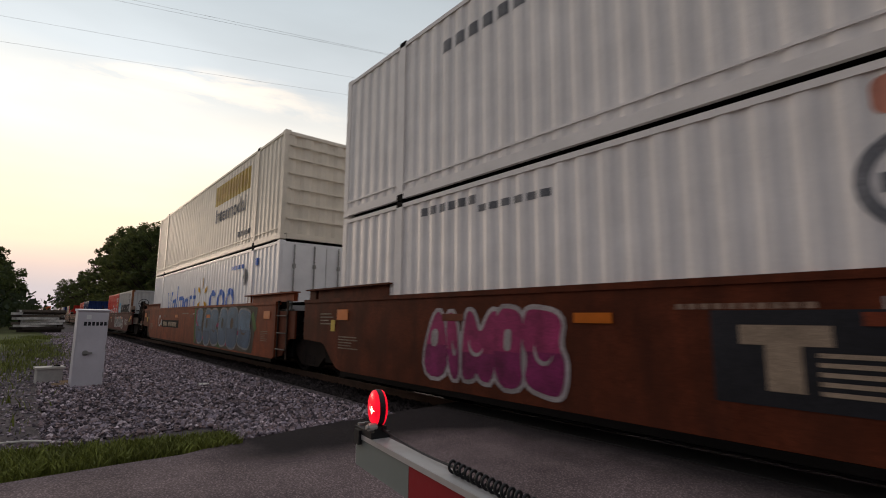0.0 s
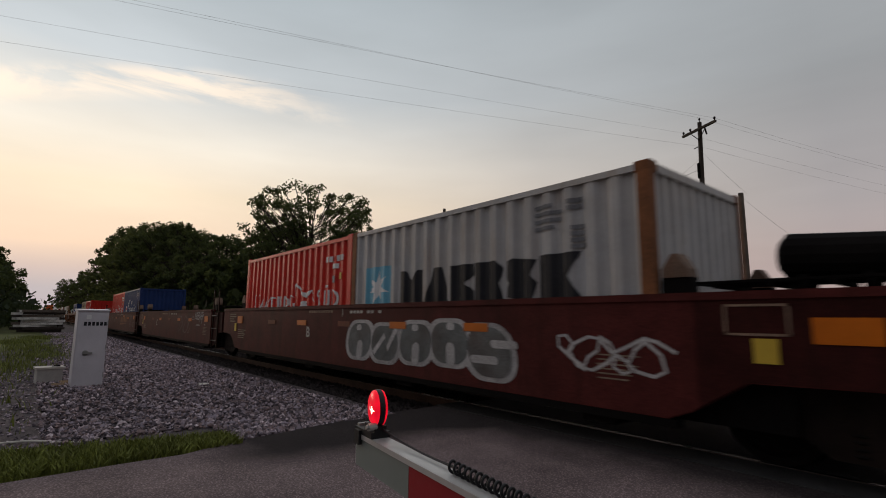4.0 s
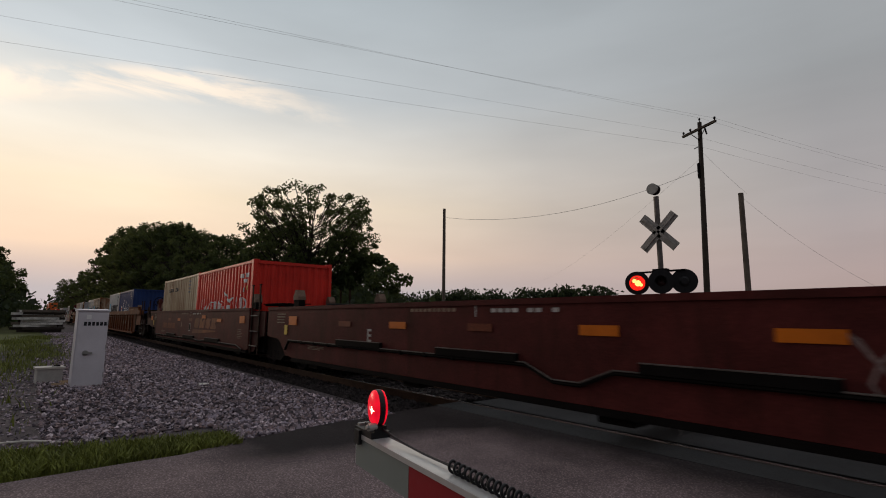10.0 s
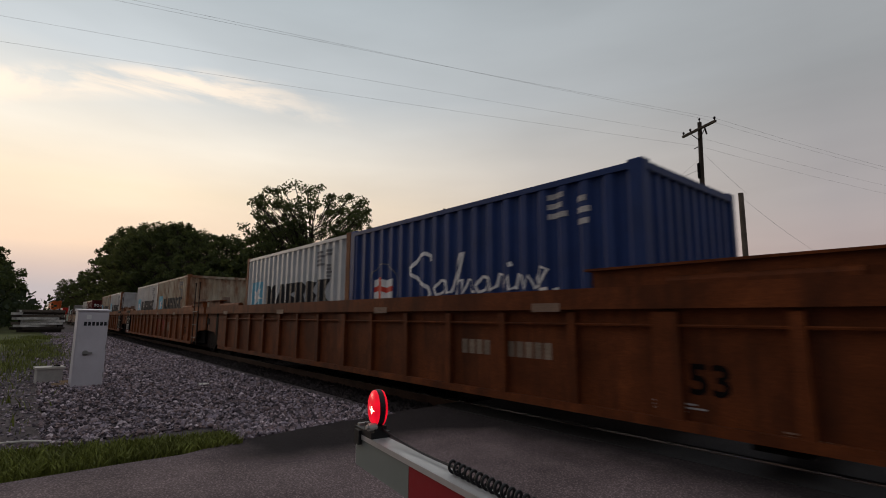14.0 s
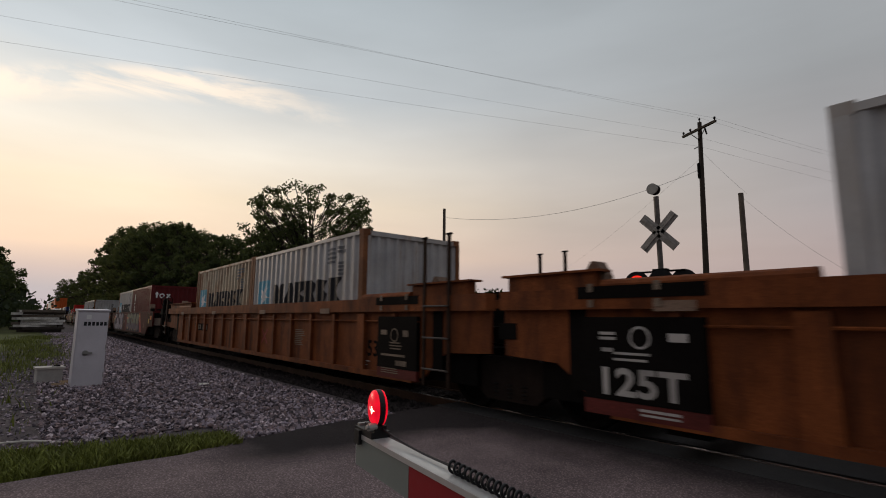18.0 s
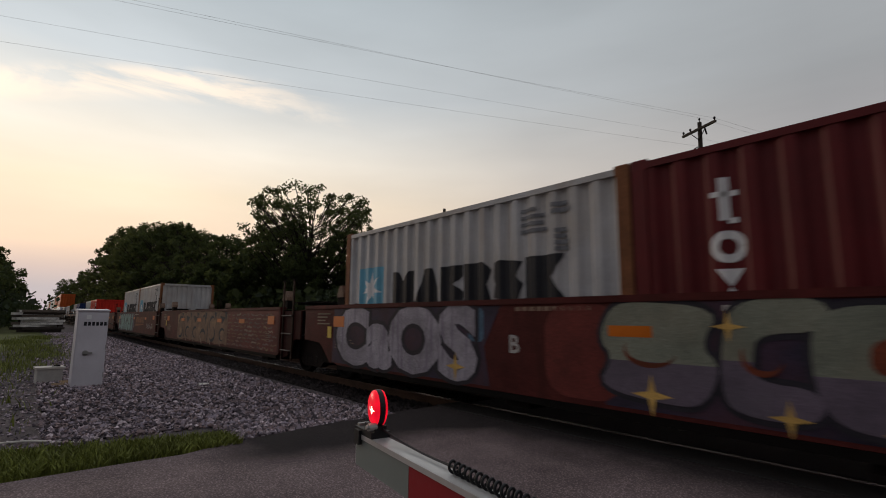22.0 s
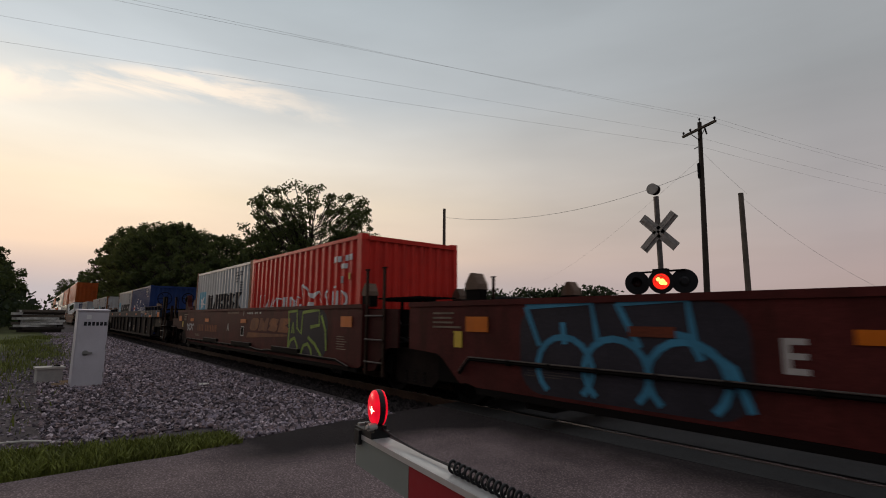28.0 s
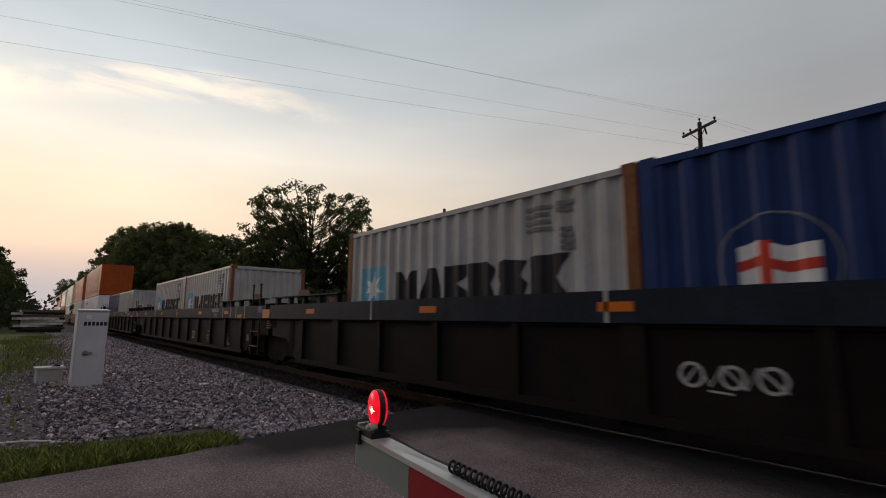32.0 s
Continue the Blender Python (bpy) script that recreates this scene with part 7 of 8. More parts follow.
    for k in range(5):
        part("floor_beam", lambda bm: box(bm, -0.2, 0.2, -W + 0.1, W - 0.1, 0.2, 0.29), near_black, car, at=(-half + 1.0 + (2 * half - 2.2) * k / 4, 0, 0), key="floor_beam_r", bevel=0.01)
    platform_gear(car, half + 0.1, front - 0.1, rear, body, end_front, end_rear)
    if end_front:
        truck(car, half + 1.33, 0.42, 0.89)
    else:
        truck(car, pitch / 2)
    gear_m = dark_paint if dark else maroon_dark
    if end_front:
        end_gear(car, half, 1, gear_m, -1 if dark else 1, "steps", 2.95, 0.24)
    if end_rear:
        end_gear(car, half, -1, dark_paint if dark else yellow_dirty, 1, "plain", 2.85, 0.18)
        truck(car, -half - 1.2, 0.42, 0.89)
    y = -W + 0.066
    bits("stencil", bars(half - 2.2, 0.42, 0.5, 0.1, 3, rng, 0.5), y, white_paint, car, "small stencilled lines")
    if not dark and seed != 40:
        bits("stencil", bars(3.3, 0.64, 0.55, 0.36, 9, rng, 0.5), y, number_pale, car, "worn stencilled data lines")
    elif not dark:
        bits("stencil", [rect(3.38 + 0.142 * k, 3.49 + 0.142 * k, 0.79, 0.98) for k in range(11) if k not in (4, 5)], y, number_pale, car, "worn pale car number as bars")
        bits("stencil", bars(half - 1.15, 0.34, 0.3, 0.06, 2, rng, 0.5), y, faint_paint, car, "small faded stencilled lines")
    else:
        bits("stencil", bars(5.9, 0.52, 0.7, 0.24, 4, rng, 0.4), y, faint_paint, car, "faded stencilled data block")
        bits("stencil", bars(4.81, 1.41, 1.07, 0.11, 3, rng, 0.5), -W - 0.024, white_paint, car, "white stencilled lines on the chord")
        part("notice", lambda bm: paint(bm, [rect(5.08, 5.43, 1.24, 1.38)], y=-W - 0.024), notice_blue, car, "small blue notice")
        part("notice", lambda bm: paint(bm, [rect(half + 0.74, half + 1.02, 1.37, 1.53)], y=-W - 0.024), notice_blue, car, "small blue notice")
        part("reflector", lambda bm: box(bm, -0.24, 0.24, -0.002, 0.002, -0.11, 0.11), amber, car, "large amber panel", at=(half + 1.33, -W - 0.023, 1.34), key="reflector_chord")
        bits("stencil", bars(half + 1.2, 0.96, 0.3, 0.22, 4, rng, 0.4), y, faint_paint, car, "faded stencilled lines")
        part("patch", lambda bm: paint(bm, [rect(half - 0.28, half - 0.10, 0.60, 0.78)], y=y), faint_paint, car, "pale worn patch")
    for k, x in enumerate((-half + 1.0, -3.3, -0.22, 3.32, 6.36, 7.64) if dark else (-half + 1.0, -3.0, 1.4, half - 3.4)):
        part("reflector", lambda bm: box(bm, -0.2, 0.2, -0.002, 0.002, -0.05, 0.05), amber if dark else faint_paint, car, "amber reflective strip" if dark else "dull reflective strip", at=(x, -W - 0.023, 1.385 if x < 7 else 1.27), key=f"rreflector{dark}")
    return car, y


# spray-painted letters and shapes on the car sides


def tag_text(car, text, x, z, h, w, y, fill, edge, label, lean=0.0):
    if edge:
        part("graffiti", lambda bm: paint(bm, words(text, x - 0.07, z - 0.06, h + 0.12, w + 0.14, bold=0.115, lean=lean), y=y), edge, car, label)
    part("graffiti", lambda bm: paint(bm, words(text, x, z, h, w, bold=0.065 if edge else 0.03, lean=lean), y=y - 0.003), fill, car, label)


def tag_blobs(car, x0, x1, z0, z1, y, fill, edge, label, seed, n=5):
    """Bubble shapes with darker rims and pale bites, as an unreadable piece."""
    r = random.Random(seed)
    step = (x1 - x0) / n
    for k in range(n):
        cx, h = x0 + step * (k + 0.5), z1 - z0
        zz0, zz1 = z0 + r.uniform(0, 0.14) * h, z1 - r.uniform(0, 0.14) * h
        lean = r.uniform(-0.25, 0.35)
        rim = rounded(cx - step * 0.62, cx + step * 0.55, zz0, zz1, 0.45, 5, lean)
        core = rounded(cx - step * 0.5, cx + step * 0.43, zz0 + 0.06, zz1 - 0.06, 0.45, 5, lean)
        kind = r.randrange(4)
        if kind == 0:
            gaps = [rounded(cx - step * 0.15, cx + step * 0.2, zz0 + 0.38 * h, zz1 - 0.3 * h, 0.5, 4, lean)]
        elif kind == 1:
            gaps = [rounded(cx - step * 0.1, cx + step * 0.12, zz0 + 0.02, zz0 + 0.42 * h, 0.5, 4, lean), rounded(cx - step * 0.1, cx + step * 0.1, zz0 + 0.62 * h, zz0 + 0.74 * h, 0.5, 4, lean)]
        elif kind == 2:
            gaps = [rounded(cx - step * 0.05, cx + step * 0.5, zz0 + 0.5 * h, zz0 + 0.62 * h, 0.5, 4, lean), rounded(cx - step * 0.5, cx + step * 0.1, zz0 + 0.26 * h, zz0 + 0.38 * h, 0.5, 4, lean)]
        else:
            gaps = stroke([(cx - 0.4 * step, zz0 + 0.2 * h), (cx, zz0 + 0.55 * h), (cx + 0.1 * step, zz0 + 0.3 * h), (cx + 0.4 * step, zz0 + 0.7 * h)], 0.09)
        letter = part("graffiti_letter", lambda bm: paint(bm, [rim], y=y), edge, car, label)
        part("fill", lambda bm: paint(bm, [core], y=y - 0.003 - 0.0006 * k), fill, letter)
        part("outline", lambda bm: paint(bm, gaps, y=y - 0.008), edge, letter)


def strokes(car, lines, w, y, m, label):
    """Spray lines, each a part of its own."""
    for k, pts in enumerate(lines):
        part("graffiti", lambda bm: paint(bm, stroke(pts, w), y=y - 0.0004 * k), m, car, label)


def below(poly, z):
    """The piece of an outline that lies under z."""
    return [(x, q) for q, x in cut([(q, x) for x, q in poly], z, False)]


def tag_bubble(car, kinds, x0, x1, z0, z1, y, fill, edge, label, seed, low=None, rim=0.05, eye=None, shine=None):
    """Swollen spray letters that overlap: a rim, a fill that may change colour half-way down, an eye and a shine mark."""
    r = random.Random(seed)
    total = sum(w for _, w in kinds)
    x = x0
    for k, (kind, w) in enumerate(kinds):
        wide = (x1 - x0) * w / total
        a, b = z0 + r.uniform(0, 0.07) * (z1 - z0), z1 - r.uniform(0, 0.07) * (z1 - z0)
        shape_pts = form(kind, x, x + wide * 1.02, a, b, r.uniform(-0.10, 0.14), 2)
        yy = y - 0.0008 * k
        letter = part("graffiti_letter", lambda bm: paint(bm, [shape_pts] + stroke(shape_pts + shape_pts[:2], 2 * rim), y=yy), edge, car, label)
        part("fill", lambda bm: paint(bm, [shape_pts], y=yy - 0.005), fill, letter)
        if low:
            piece = below(shape_pts, a + (b - a) * r.uniform(0.38, 0.5))
            if len(piece) > 2:
                part("lower_fill", lambda bm: paint(bm, [piece], y=yy - 0.0065), low, letter)
        cx = x + wide * 0.5
        if kind in ("drum", "hook", "peak"):
            part("eye", lambda bm: paint(bm, [rounded(cx - wide * 0.13, cx + wide * 0.11, a + (b - a) * 0.46, a + (b - a) * 0.74, 0.5, 5, 0.1)], y=yy - 0.008), eye or edge, letter)
        else:
            part("crease", lambda bm: paint(bm, crescent(cx, a + (b - a) * 0.5, wide * 0.22, (b - a) * 0.16, 150, 350, 0.05), y=yy - 0.008), eye or edge, letter)
        if shine:
            part("shine", lambda bm: paint(bm, crescent(x + wide * 0.45, a + (b - a) * 0.55, wide * 0.36, (b - a) * 0.38, 95, 175, 0.03), y=yy - 0.009), shine, letter)
        x += wide


def tag_wild(car, x0, x1, z0, z1, y, fill, edge, label, seed, n=6, bright=None):
    """A solid spray piece over the whole side, cut up by tapering dark hooks and wedges into unreadable interlocking forms."""
    r = random.Random(seed)
    w, h = x1 - x0, z1 - z0
    top = [(x0 + w * k / 16 + (r.uniform(-0.05, 0.05) if 0 < k < 16 else 0), z1 - (r.choice((0.0, 0.0, 0.05)) if 0 < k < 16 else 0.1) * h) for k in range(17)]
    low = [(x0 + w * k / 16 + (r.uniform(-0.05, 0.05) if 0 < k < 16 else 0), z0 + r.choice((0.0, 0.0, 0.04)) * h) for k in range(17)]
    quads = [[low[k], low[k + 1], top[k + 1], top[k]] for k in range(16)]
    base = part("graffiti", lambda bm: paint(bm, quads, y=y), fill, car, label)

    def lay(name, polys, m, dy):
        part(name, lambda bm: paint(bm, polys, y=y - dy), m, base)

    for k in range(n):
        cx, s = x0 + w * (k + 0.5) / n, w / n
        pick = r.randrange(4)
        d = r.uniform(-0.08, 0.08) * h
        if k % 3 == 1:
            lay("outline", crescent(cx - 0.40 * s, z0 + 0.35 * h + d, 0.10 * s, 0.34 * h, 100 + r.uniform(-20, 20), 265 + r.uniform(-15, 15), 0.07), edge, 0.004)
        if k % 2 == 0:
            lay("seam", stroke([(cx + 0.44 * s, z0 + 0.96 * h), (cx + 0.46 * s, z0 + 0.6 * h), (cx + 0.40 * s, z0 + 0.55 * h)], 0.022), edge, 0.004)
        if pick == 0:
            forms = [crescent(cx, z0 + 0.62 * h, 0.30 * s, 0.24 * h, 20, 230, 0.10), crescent(cx + 0.04 * s, z0 + 0.28 * h, 0.32 * s, 0.24 * h, 200, 430, 0.11)]
        elif pick == 1:
            forms = [crescent(cx, z0 + 0.10 * h, 0.34 * s, 0.34 * h, 20, 165, 0.12), crescent(cx + 0.08 * s, z0 + 0.70 * h, 0.2 * s, 0.2 * h, -60, 200, 0.09)]
        elif pick == 2:
            forms = [crescent(cx + 0.05 * s, z0 + 0.5 * h, 0.3 * s, 0.38 * h, 60, 290, 0.12), [[(cx + 0.05 * s, z0 + 0.58 * h), (cx + 0.34 * s, z0 + 0.5 * h), (cx + 0.05 * s, z0 + 0.44 * h)]]]
        else:
            forms = [[[(cx - 0.22 * s, z0 + 0.86 * h), (cx + 0.3 * s, z0 + 0.8 * h), (cx - 0.02 * s, z0 + 0.6 * h)]], crescent(cx + 0.02 * s, z0 + 0.3 * h, 0.28 * s, 0.2 * h, 10, 300, 0.10)]
        for f in forms:
            lay("outline", f, edge, 0.005)
        q = r.uniform(0.1, 0.3)
        lay("wedge", [[(cx + q * s, z0 + 0.97 * h), (cx + (q + 0.24) * s, z0 + 0.95 * h), (cx + (q + 0.16) * s, z0 + 0.70 * h)]], edge, 0.0055)
        if bright:
            lay("highlight", crescent(cx - 0.1 * s, z0 + 0.72 * h, 0.24 * s, 0.2 * h, 90, 180, 0.03), bright, 0.006)
            lay("highlight", crescent(cx + 0.15 * s, z0 + 0.4 * h, 0.5 * s, 0.5 * h, 200, 250, 0.06), bright, 0.0065)


def tag_swirl(car, x, z, w, h, y, m, label, seed, width=0.035):
    r = random.Random(seed)
    pts = [(x + w * (k / 40) + 0.12 * w * math.sin(k * 1.1 + seed), z + h * 0.5 + h * 0.45 * math.sin(k * 0.7 + r.uniform(-0.2, 0.2))) for k in range(41)]
    part("graffiti", lambda bm: paint(bm, stroke(pts, width), y=y), m, car, label)


def slanted_logo(car, x, z, y, m, k=1.0):
    """A railway's slanted wordmark as four solid blocks over a tapering bar."""
    for j in range(4):
        a, h = x + 0.63 * k * j, 0.31 * k
        blocks = [form(("drum", "twin", "wave", "comb")[j], a, a + 0.57 * k, z, z + h, 0.45)]
        part("logo_block", lambda bm: paint(bm, blocks, y=y), m, car, "faded orange slanted block")
    bar = [(x - 0.20 * k, z - 0.19 * k), (x + 2.40 * k, z - 0.08 * k), (x + 2.46 * k, z - 0.04 * k), (x - 0.10 * k, z - 0.05 * k)]
    part("logo_bar", lambda bm: paint(bm, [bar], y=y), m, car, "faded orange bar under the wordmark")


def side_number(car, x, z, y, m, n=10, h=0.22, lab="faded stencilled car number as bars"):
    bits("car_number", [rect(x + 0.2 * k, x + 0.2 * k + 0.13, z, z + h) for k in range(n) if k != 4], y, m, car, lab)


def panel_of(car, x0, x1):
    """A black capacity panel with a dull red foot, a sooty wrap over the chord and two pale straps."""
    p = part("capacity_panel", lambda bm: box(bm, x0, x1, -1.364, -1.30, 0.45, 1.28), near_black, car, "black stencil panel")
    part("panel_foot", lambda bm: box(bm, x0, x1, -1.363, -1.30, 0.30, 0.446), ground_red, p, "dull red foot of the panel")
    part("chord_wrap", lambda bm: box(bm, x0 - 0.05, x1 + 0.05, -1.386, -1.37, 1.47, 1.60), near_black, car, "sooty strip along the chord")
    for x in (x0 + 0.12, x0 + 0.85):
        part("strap", lambda bm: (box(bm, x - 0.03, x + 0.03, -1.396, -1.384, 1.54, 1.63), box(bm, x - 0.03, x + 0.03, -1.396, -1.384, 1.38, 1.46)), number_pale, car, "pale strap bracket")


MOVERS = []


def end_script(bm, x):
    """A post with a crossbar, a ring and a bow, painted across a container's end."""
    polys = [rect(-0.98, -0.91, 1.92, 2.22), rect(-1.04, -0.84, 2.10, 2.14), [(-0.50, 2.12), (-0.44, 2.14), (-0.30, 1.93), (-0.36, 1.92)], [(-0.36, 2.14), (-0.30, 2.12), (-0.44, 1.92), (-0.50, 1.93)]] + ring(-0.70, 2.03, 0.10, 0.05, 0, 360, 14)
    for p in polys:
        bm.faces.new([bm.verts.new((x, u, v)) for u, v in p])


def load(c, low, marks_material_pairs):
    """Two twenty-foot boxes in a well: the front one first."""
    for k, (label, m, marks, post, seed) in enumerate(marks_material_pairs):
        x = c + (3.04 if k == 0 else -3.04)
        box_ob = container(label, m, S20, (x, TRACK_Y, low), marks(random.Random(seed)), post)
        if marks is marks_tall:
            part("wordmark", lambda bm: end_script(bm, S20[0] / 2 + 0.004), pure_white, box_ob, "white script wordmark on the end")
        MOVERS.append((box_ob, x))


def stack(c, low_args, top_args, low=0.31):
    for k, (label, m, marks, doors) in enumerate((low_args, top_args)):
        z = low + k * (2.896 + 0.03)
        MOVERS.append((container(label, m, S53, (c, TRACK_Y, z), marks(random.Random(k)), None, doors), c))


def bare(rng):
    return [id_marks(rng, 1.55, 1.8)]


def bare53(rng):
    return [("marking", "small stencilled number", [rect(-5 + 0.3 * k, -4.8 + 0.3 * k, 2.2, 2.4) for k in range(6)], ink_grey)]


WHITE = "light grey corrugated steel container with light blue star emblem"
REDC = "bright red corrugated container with white swoosh emblem"
BLUEC = "dark blue corrugated container with white script and flag emblem"
RUSTC = "rust-streaked grey container with faded star emblem"


def train():
    def add(pair, c):
        MOVERS.append((pair[0], c))
        return pair

    # orange-brown pair of 53-foot wells with stacked boxes
    c = 132.3
    car, y = add(smooth_car(c, 8.25, brown_dirty, "sooty brown well car with pink graffiti and dark logo panel", 19.4, False, False, "", 1, True, 1.60), c)
    tag_bubble(car, (("peak", 1.0), ("post", 0.35), ("twin", 0.95), ("hook", 0.75), ("wave", 0.95)), -5.36, -2.72, 0.38, 1.40, y, tag_pink, tag_rim, "pink swollen graffiti letters with white rims", 5, tag_plum, 0.06, tag_rim)
    part("logo_panel", lambda bm: paint(bm, [rect(-1.2, 2.9, 0.58, 1.34)], y=y), ink, car, "black logo panel")
    part("logo", lambda bm: paint(bm, [rect(-0.98, -0.35, 1.06, 1.22), rect(-0.80, -0.55, 0.7, 1.06)] + [rect(-0.45, 0.5, 0.7 + 0.07 * k, 0.735 + 0.07 * k) for k in range(5)], y=y - 0.003), tag_tan, car, "pale block logo with speed lines")
    stack(c, ("tall grey-white 53-foot container with fine ribs", alu_grey, marks_plain, False), ("grey-white 53-foot container stacked on top", alu_grey, bare53, False))
    c = 112.85
    car, y = add(smooth_car(c, 8.25, orange_paint, "orange-brown well car with blue and white graffiti", 19.4, False, True, "", 2, True, 1.60), c)
    part("graffiti", lambda bm: paint(bm, [[(0.7, 0.30), (6.7, 0.30), (7.0, 1.5), (6.4, 1.58), (0.7, 1.58)]], y=y + 0.002), tag_shadow, car, "dark green and brown sprayed ground")
    strokes(car, [[(0.9, 0.62), (1.6, 0.50), (2.2, 0.66), (3.0, 0.58)], [(2.8, 1.02), (3.6, 1.0), (4.4, 0.92)], [(4.0, 0.52), (4.8, 0.40), (5.4, 0.62)], [(5.2, 1.14), (6.0, 1.06), (6.5, 0.98)]], 0.12, y + 0.0005, tag_pink, "dull pink sprayed shadow stroke")
    strokes(car, [[(3.3, 0.46), (3.9, 0.38)], [(4.9, 0.62), (5.3, 0.44)], [(6.6, 1.35), (6.9, 0.9)]], 0.2, y + 0.001, tag_forest, "green sprayed patch")
    tag_bubble(car, (("fork", 1.0), ("hook", 0.9), ("comb", 1.0), ("hook", 0.9), ("drum", 1.1), ("wave", 1.2)), 0.85, 6.55, 0.34, 1.54, y - 0.002, tag_blue, tag_haze, "steel-blue swollen graffiti letters with white rims", 9, tag_deep, 0.055, tag_shadow, tag_haze)
    part("graffiti", lambda bm: paint(bm, stroke([(0.85, 1.5), (0.85, 1.1), (1.15, 0.9), (0.95, 0.7), (1.1, 0.4)], 0.14) + stroke([(4.5, 1.1), (5.2, 0.85), (5.8, 0.75)], 0.1), y=y - 0.008), tag_pink, car, "pink strokes beside the blue piece")
    part("graffiti", lambda bm: paint(bm, stroke([(0.6, 1.56), (0.62, 0.9), (0.75, 0.35)], 0.2), y=y - 0.001), tag_forest, car, "dark green spray edge")
    part("graffiti", lambda bm: paint(bm, ring(-5.75, 1.06, 0.22, 0.08, 30, 330), y=y), tag_white, car, "white spray letter loop")
    part("graffiti", lambda bm: paint(bm, [rounded(-5.5, -5.28, 0.86, 1.12, 0.4)], y=y), tag_white, car, "white spray blot")
    part("number_panel", lambda bm: paint(bm, [rect(-5.2, -1.95, 0.80, 1.10)], y=y), near_black, car, "black number panel")
    side_number(car, -4.9, 0.85, y - 0.003, tag_tan, 13, 0.18)
    stack(c, ("white 53-foot container with blue wordmark and yellow spark", alu_white, marks_spark, True), ("cream 53-foot container with mustard panel stacked on top", alu_cream, marks_panel, False))

    # maroon five-unit articulated set, alternately loaded and empty
    def maroon_set(c0, step, nudge, texts, strips):
        cars = []
        for k in range(5):
            c = c0 - step * k + nudge[k]
            lab = ("maroon well car carrying two short containers", "empty maroon well car with open top")[k % 2]
            if texts[k]:
                lab = texts[k]
            cars.append((c, *add(smooth_car(c, 6.42, maroon, lab, step, k == 0, k == 4, "BCDEA"[k], 20 + k + int(c0), False, 1.47, (0, 0, 0, 0.72, 0.45)[k], k in (2, 4) and c0 > 0, strips.get(k, STRIPS)), c)))
        return cars

    A = maroon_set(90.9, 15.38, (0, 0, 0, 0, 0.03), ("dirty maroon well car with pale graffiti letters", "empty maroon well car with white NEENER graffiti", "maroon well car with orange wordmark and scribbles", "empty maroon well car with faint scribbles", "maroon well car with large orange wordmark"), {})
    c, car, y = A[0]
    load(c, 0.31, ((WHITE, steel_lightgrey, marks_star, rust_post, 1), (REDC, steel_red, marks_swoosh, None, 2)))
    tag_blobs(car, 0.2, 4.4, 0.45, 1.3, y, tag_grey, tag_white, "grey and white block graffiti", 12, 5)
    tag_swirl(car, 5.0, 0.7, 1.2, 0.4, y, tag_white, "white spray tag", 7)
    c, car, y = A[1]
    part("graffiti", lambda bm: paint(bm, words("NEENER", 4.30, 1.15, 0.27, 1.16, bold=0.008, lean=0.3), y=y - 0.003), tag_rim, car, "thin white sprayed letters")
    strokes(car, [[(5.12, 1.38), (5.02, 1.06)], [(5.36, 1.28), (5.26, 1.0)], [(5.0, 1.24), (5.5, 1.30)], [(4.34, 1.14), (4.42, 1.44)]], 0.035, y - 0.005, tag_haze, "thin white sprayed flourish")
    part("graffiti", lambda bm: paint(bm, stroke([(4.55, 0.96), (5.0, 0.96)], 0.03) + stroke([(4.0, 1.24), (4.1, 1.24)], 0.03) + stroke([(4.0, 1.16), (4.1, 1.16)], 0.03) + stroke([(5.6, 0.98), (5.75, 0.98)], 0.03), y=y), tag_white, car, "white sprayed dashes")
    tag_swirl(car, 1.75, 0.62, 2.0, 0.7, y, tag_faint, "thin pale outline tag", 4, 0.03)
    c, car, y = A[2]
    load(c, 0.31, ((BLUEC, steel_blue, marks_script, None, 3), (REDC, steel_red, marks_swoosh, None, 4)))
    slanted_logo(car, 0.4, 0.88, y, logo_orange, 1.08)
    tag_swirl(car, 4.3, 0.6, 0.8, 0.75, y, tag_faint, "pale scribbled tag", 8, 0.03)
    part("graffiti", lambda bm: paint(bm, ring(-4.0, 0.92, 0.27, 0.025) + stroke([(-4.85, 1.15), (-4.4, 1.3), (-4.25, 1.28), (-4.05, 0.62)], 0.025) + stroke([(-4.85, 1.15), (-4.6, 0.9), (-4.2, 0.7)], 0.02), y=y), tag_faint, car, "pale looping tag")
    c, car, y = A[3]
    tag_swirl(car, 3.9, 0.7, 0.9, 0.5, y, tag_faint, "pale scribbled tag", 2, 0.028)
    c, car, y = A[4]
    load(c, 0.31, ((REDC, steel_red, marks_swoosh, None, 5), ("cream corrugated container with small dark wordmark and rust", steel_cream, marks_small, None, 6)))
    slanted_logo(car, 0.55, 0.86, y, logo_orange, 1.12)
    side_number(car, -4.9, 0.77, y, number_brown, 12, 0.22)
    part("symbol_plate", lambda bm: paint(bm, [rect(-0.20, 0.05, 0.73, 1.0)], y=y), white_paint, car, "white-edged square symbol")
    part("symbol_plate", lambda bm: paint(bm, [rect(-0.175, 0.025, 0.755, 0.975)], y=y - 0.002), near_black, car, "dark centre of the symbol")

    # yellow ribbed three-unit set
    yl = "weathered yellow ribbed well car with rust streaks"
    for k, c in enumerate((8.0, -11.3, -30.55)):
        car, y = add(ribbed_car(c, 8.3, yellow_dirty if k == 0 else yellow_paint, yellow_dirty if k == 0 else yellow_paint, (yl, "weathered yellow ribbed well car with data panel", "weathered yellow ribbed well car marked 53")[k], 19.3, k == 0, k == 2, "", 40 + k), c)
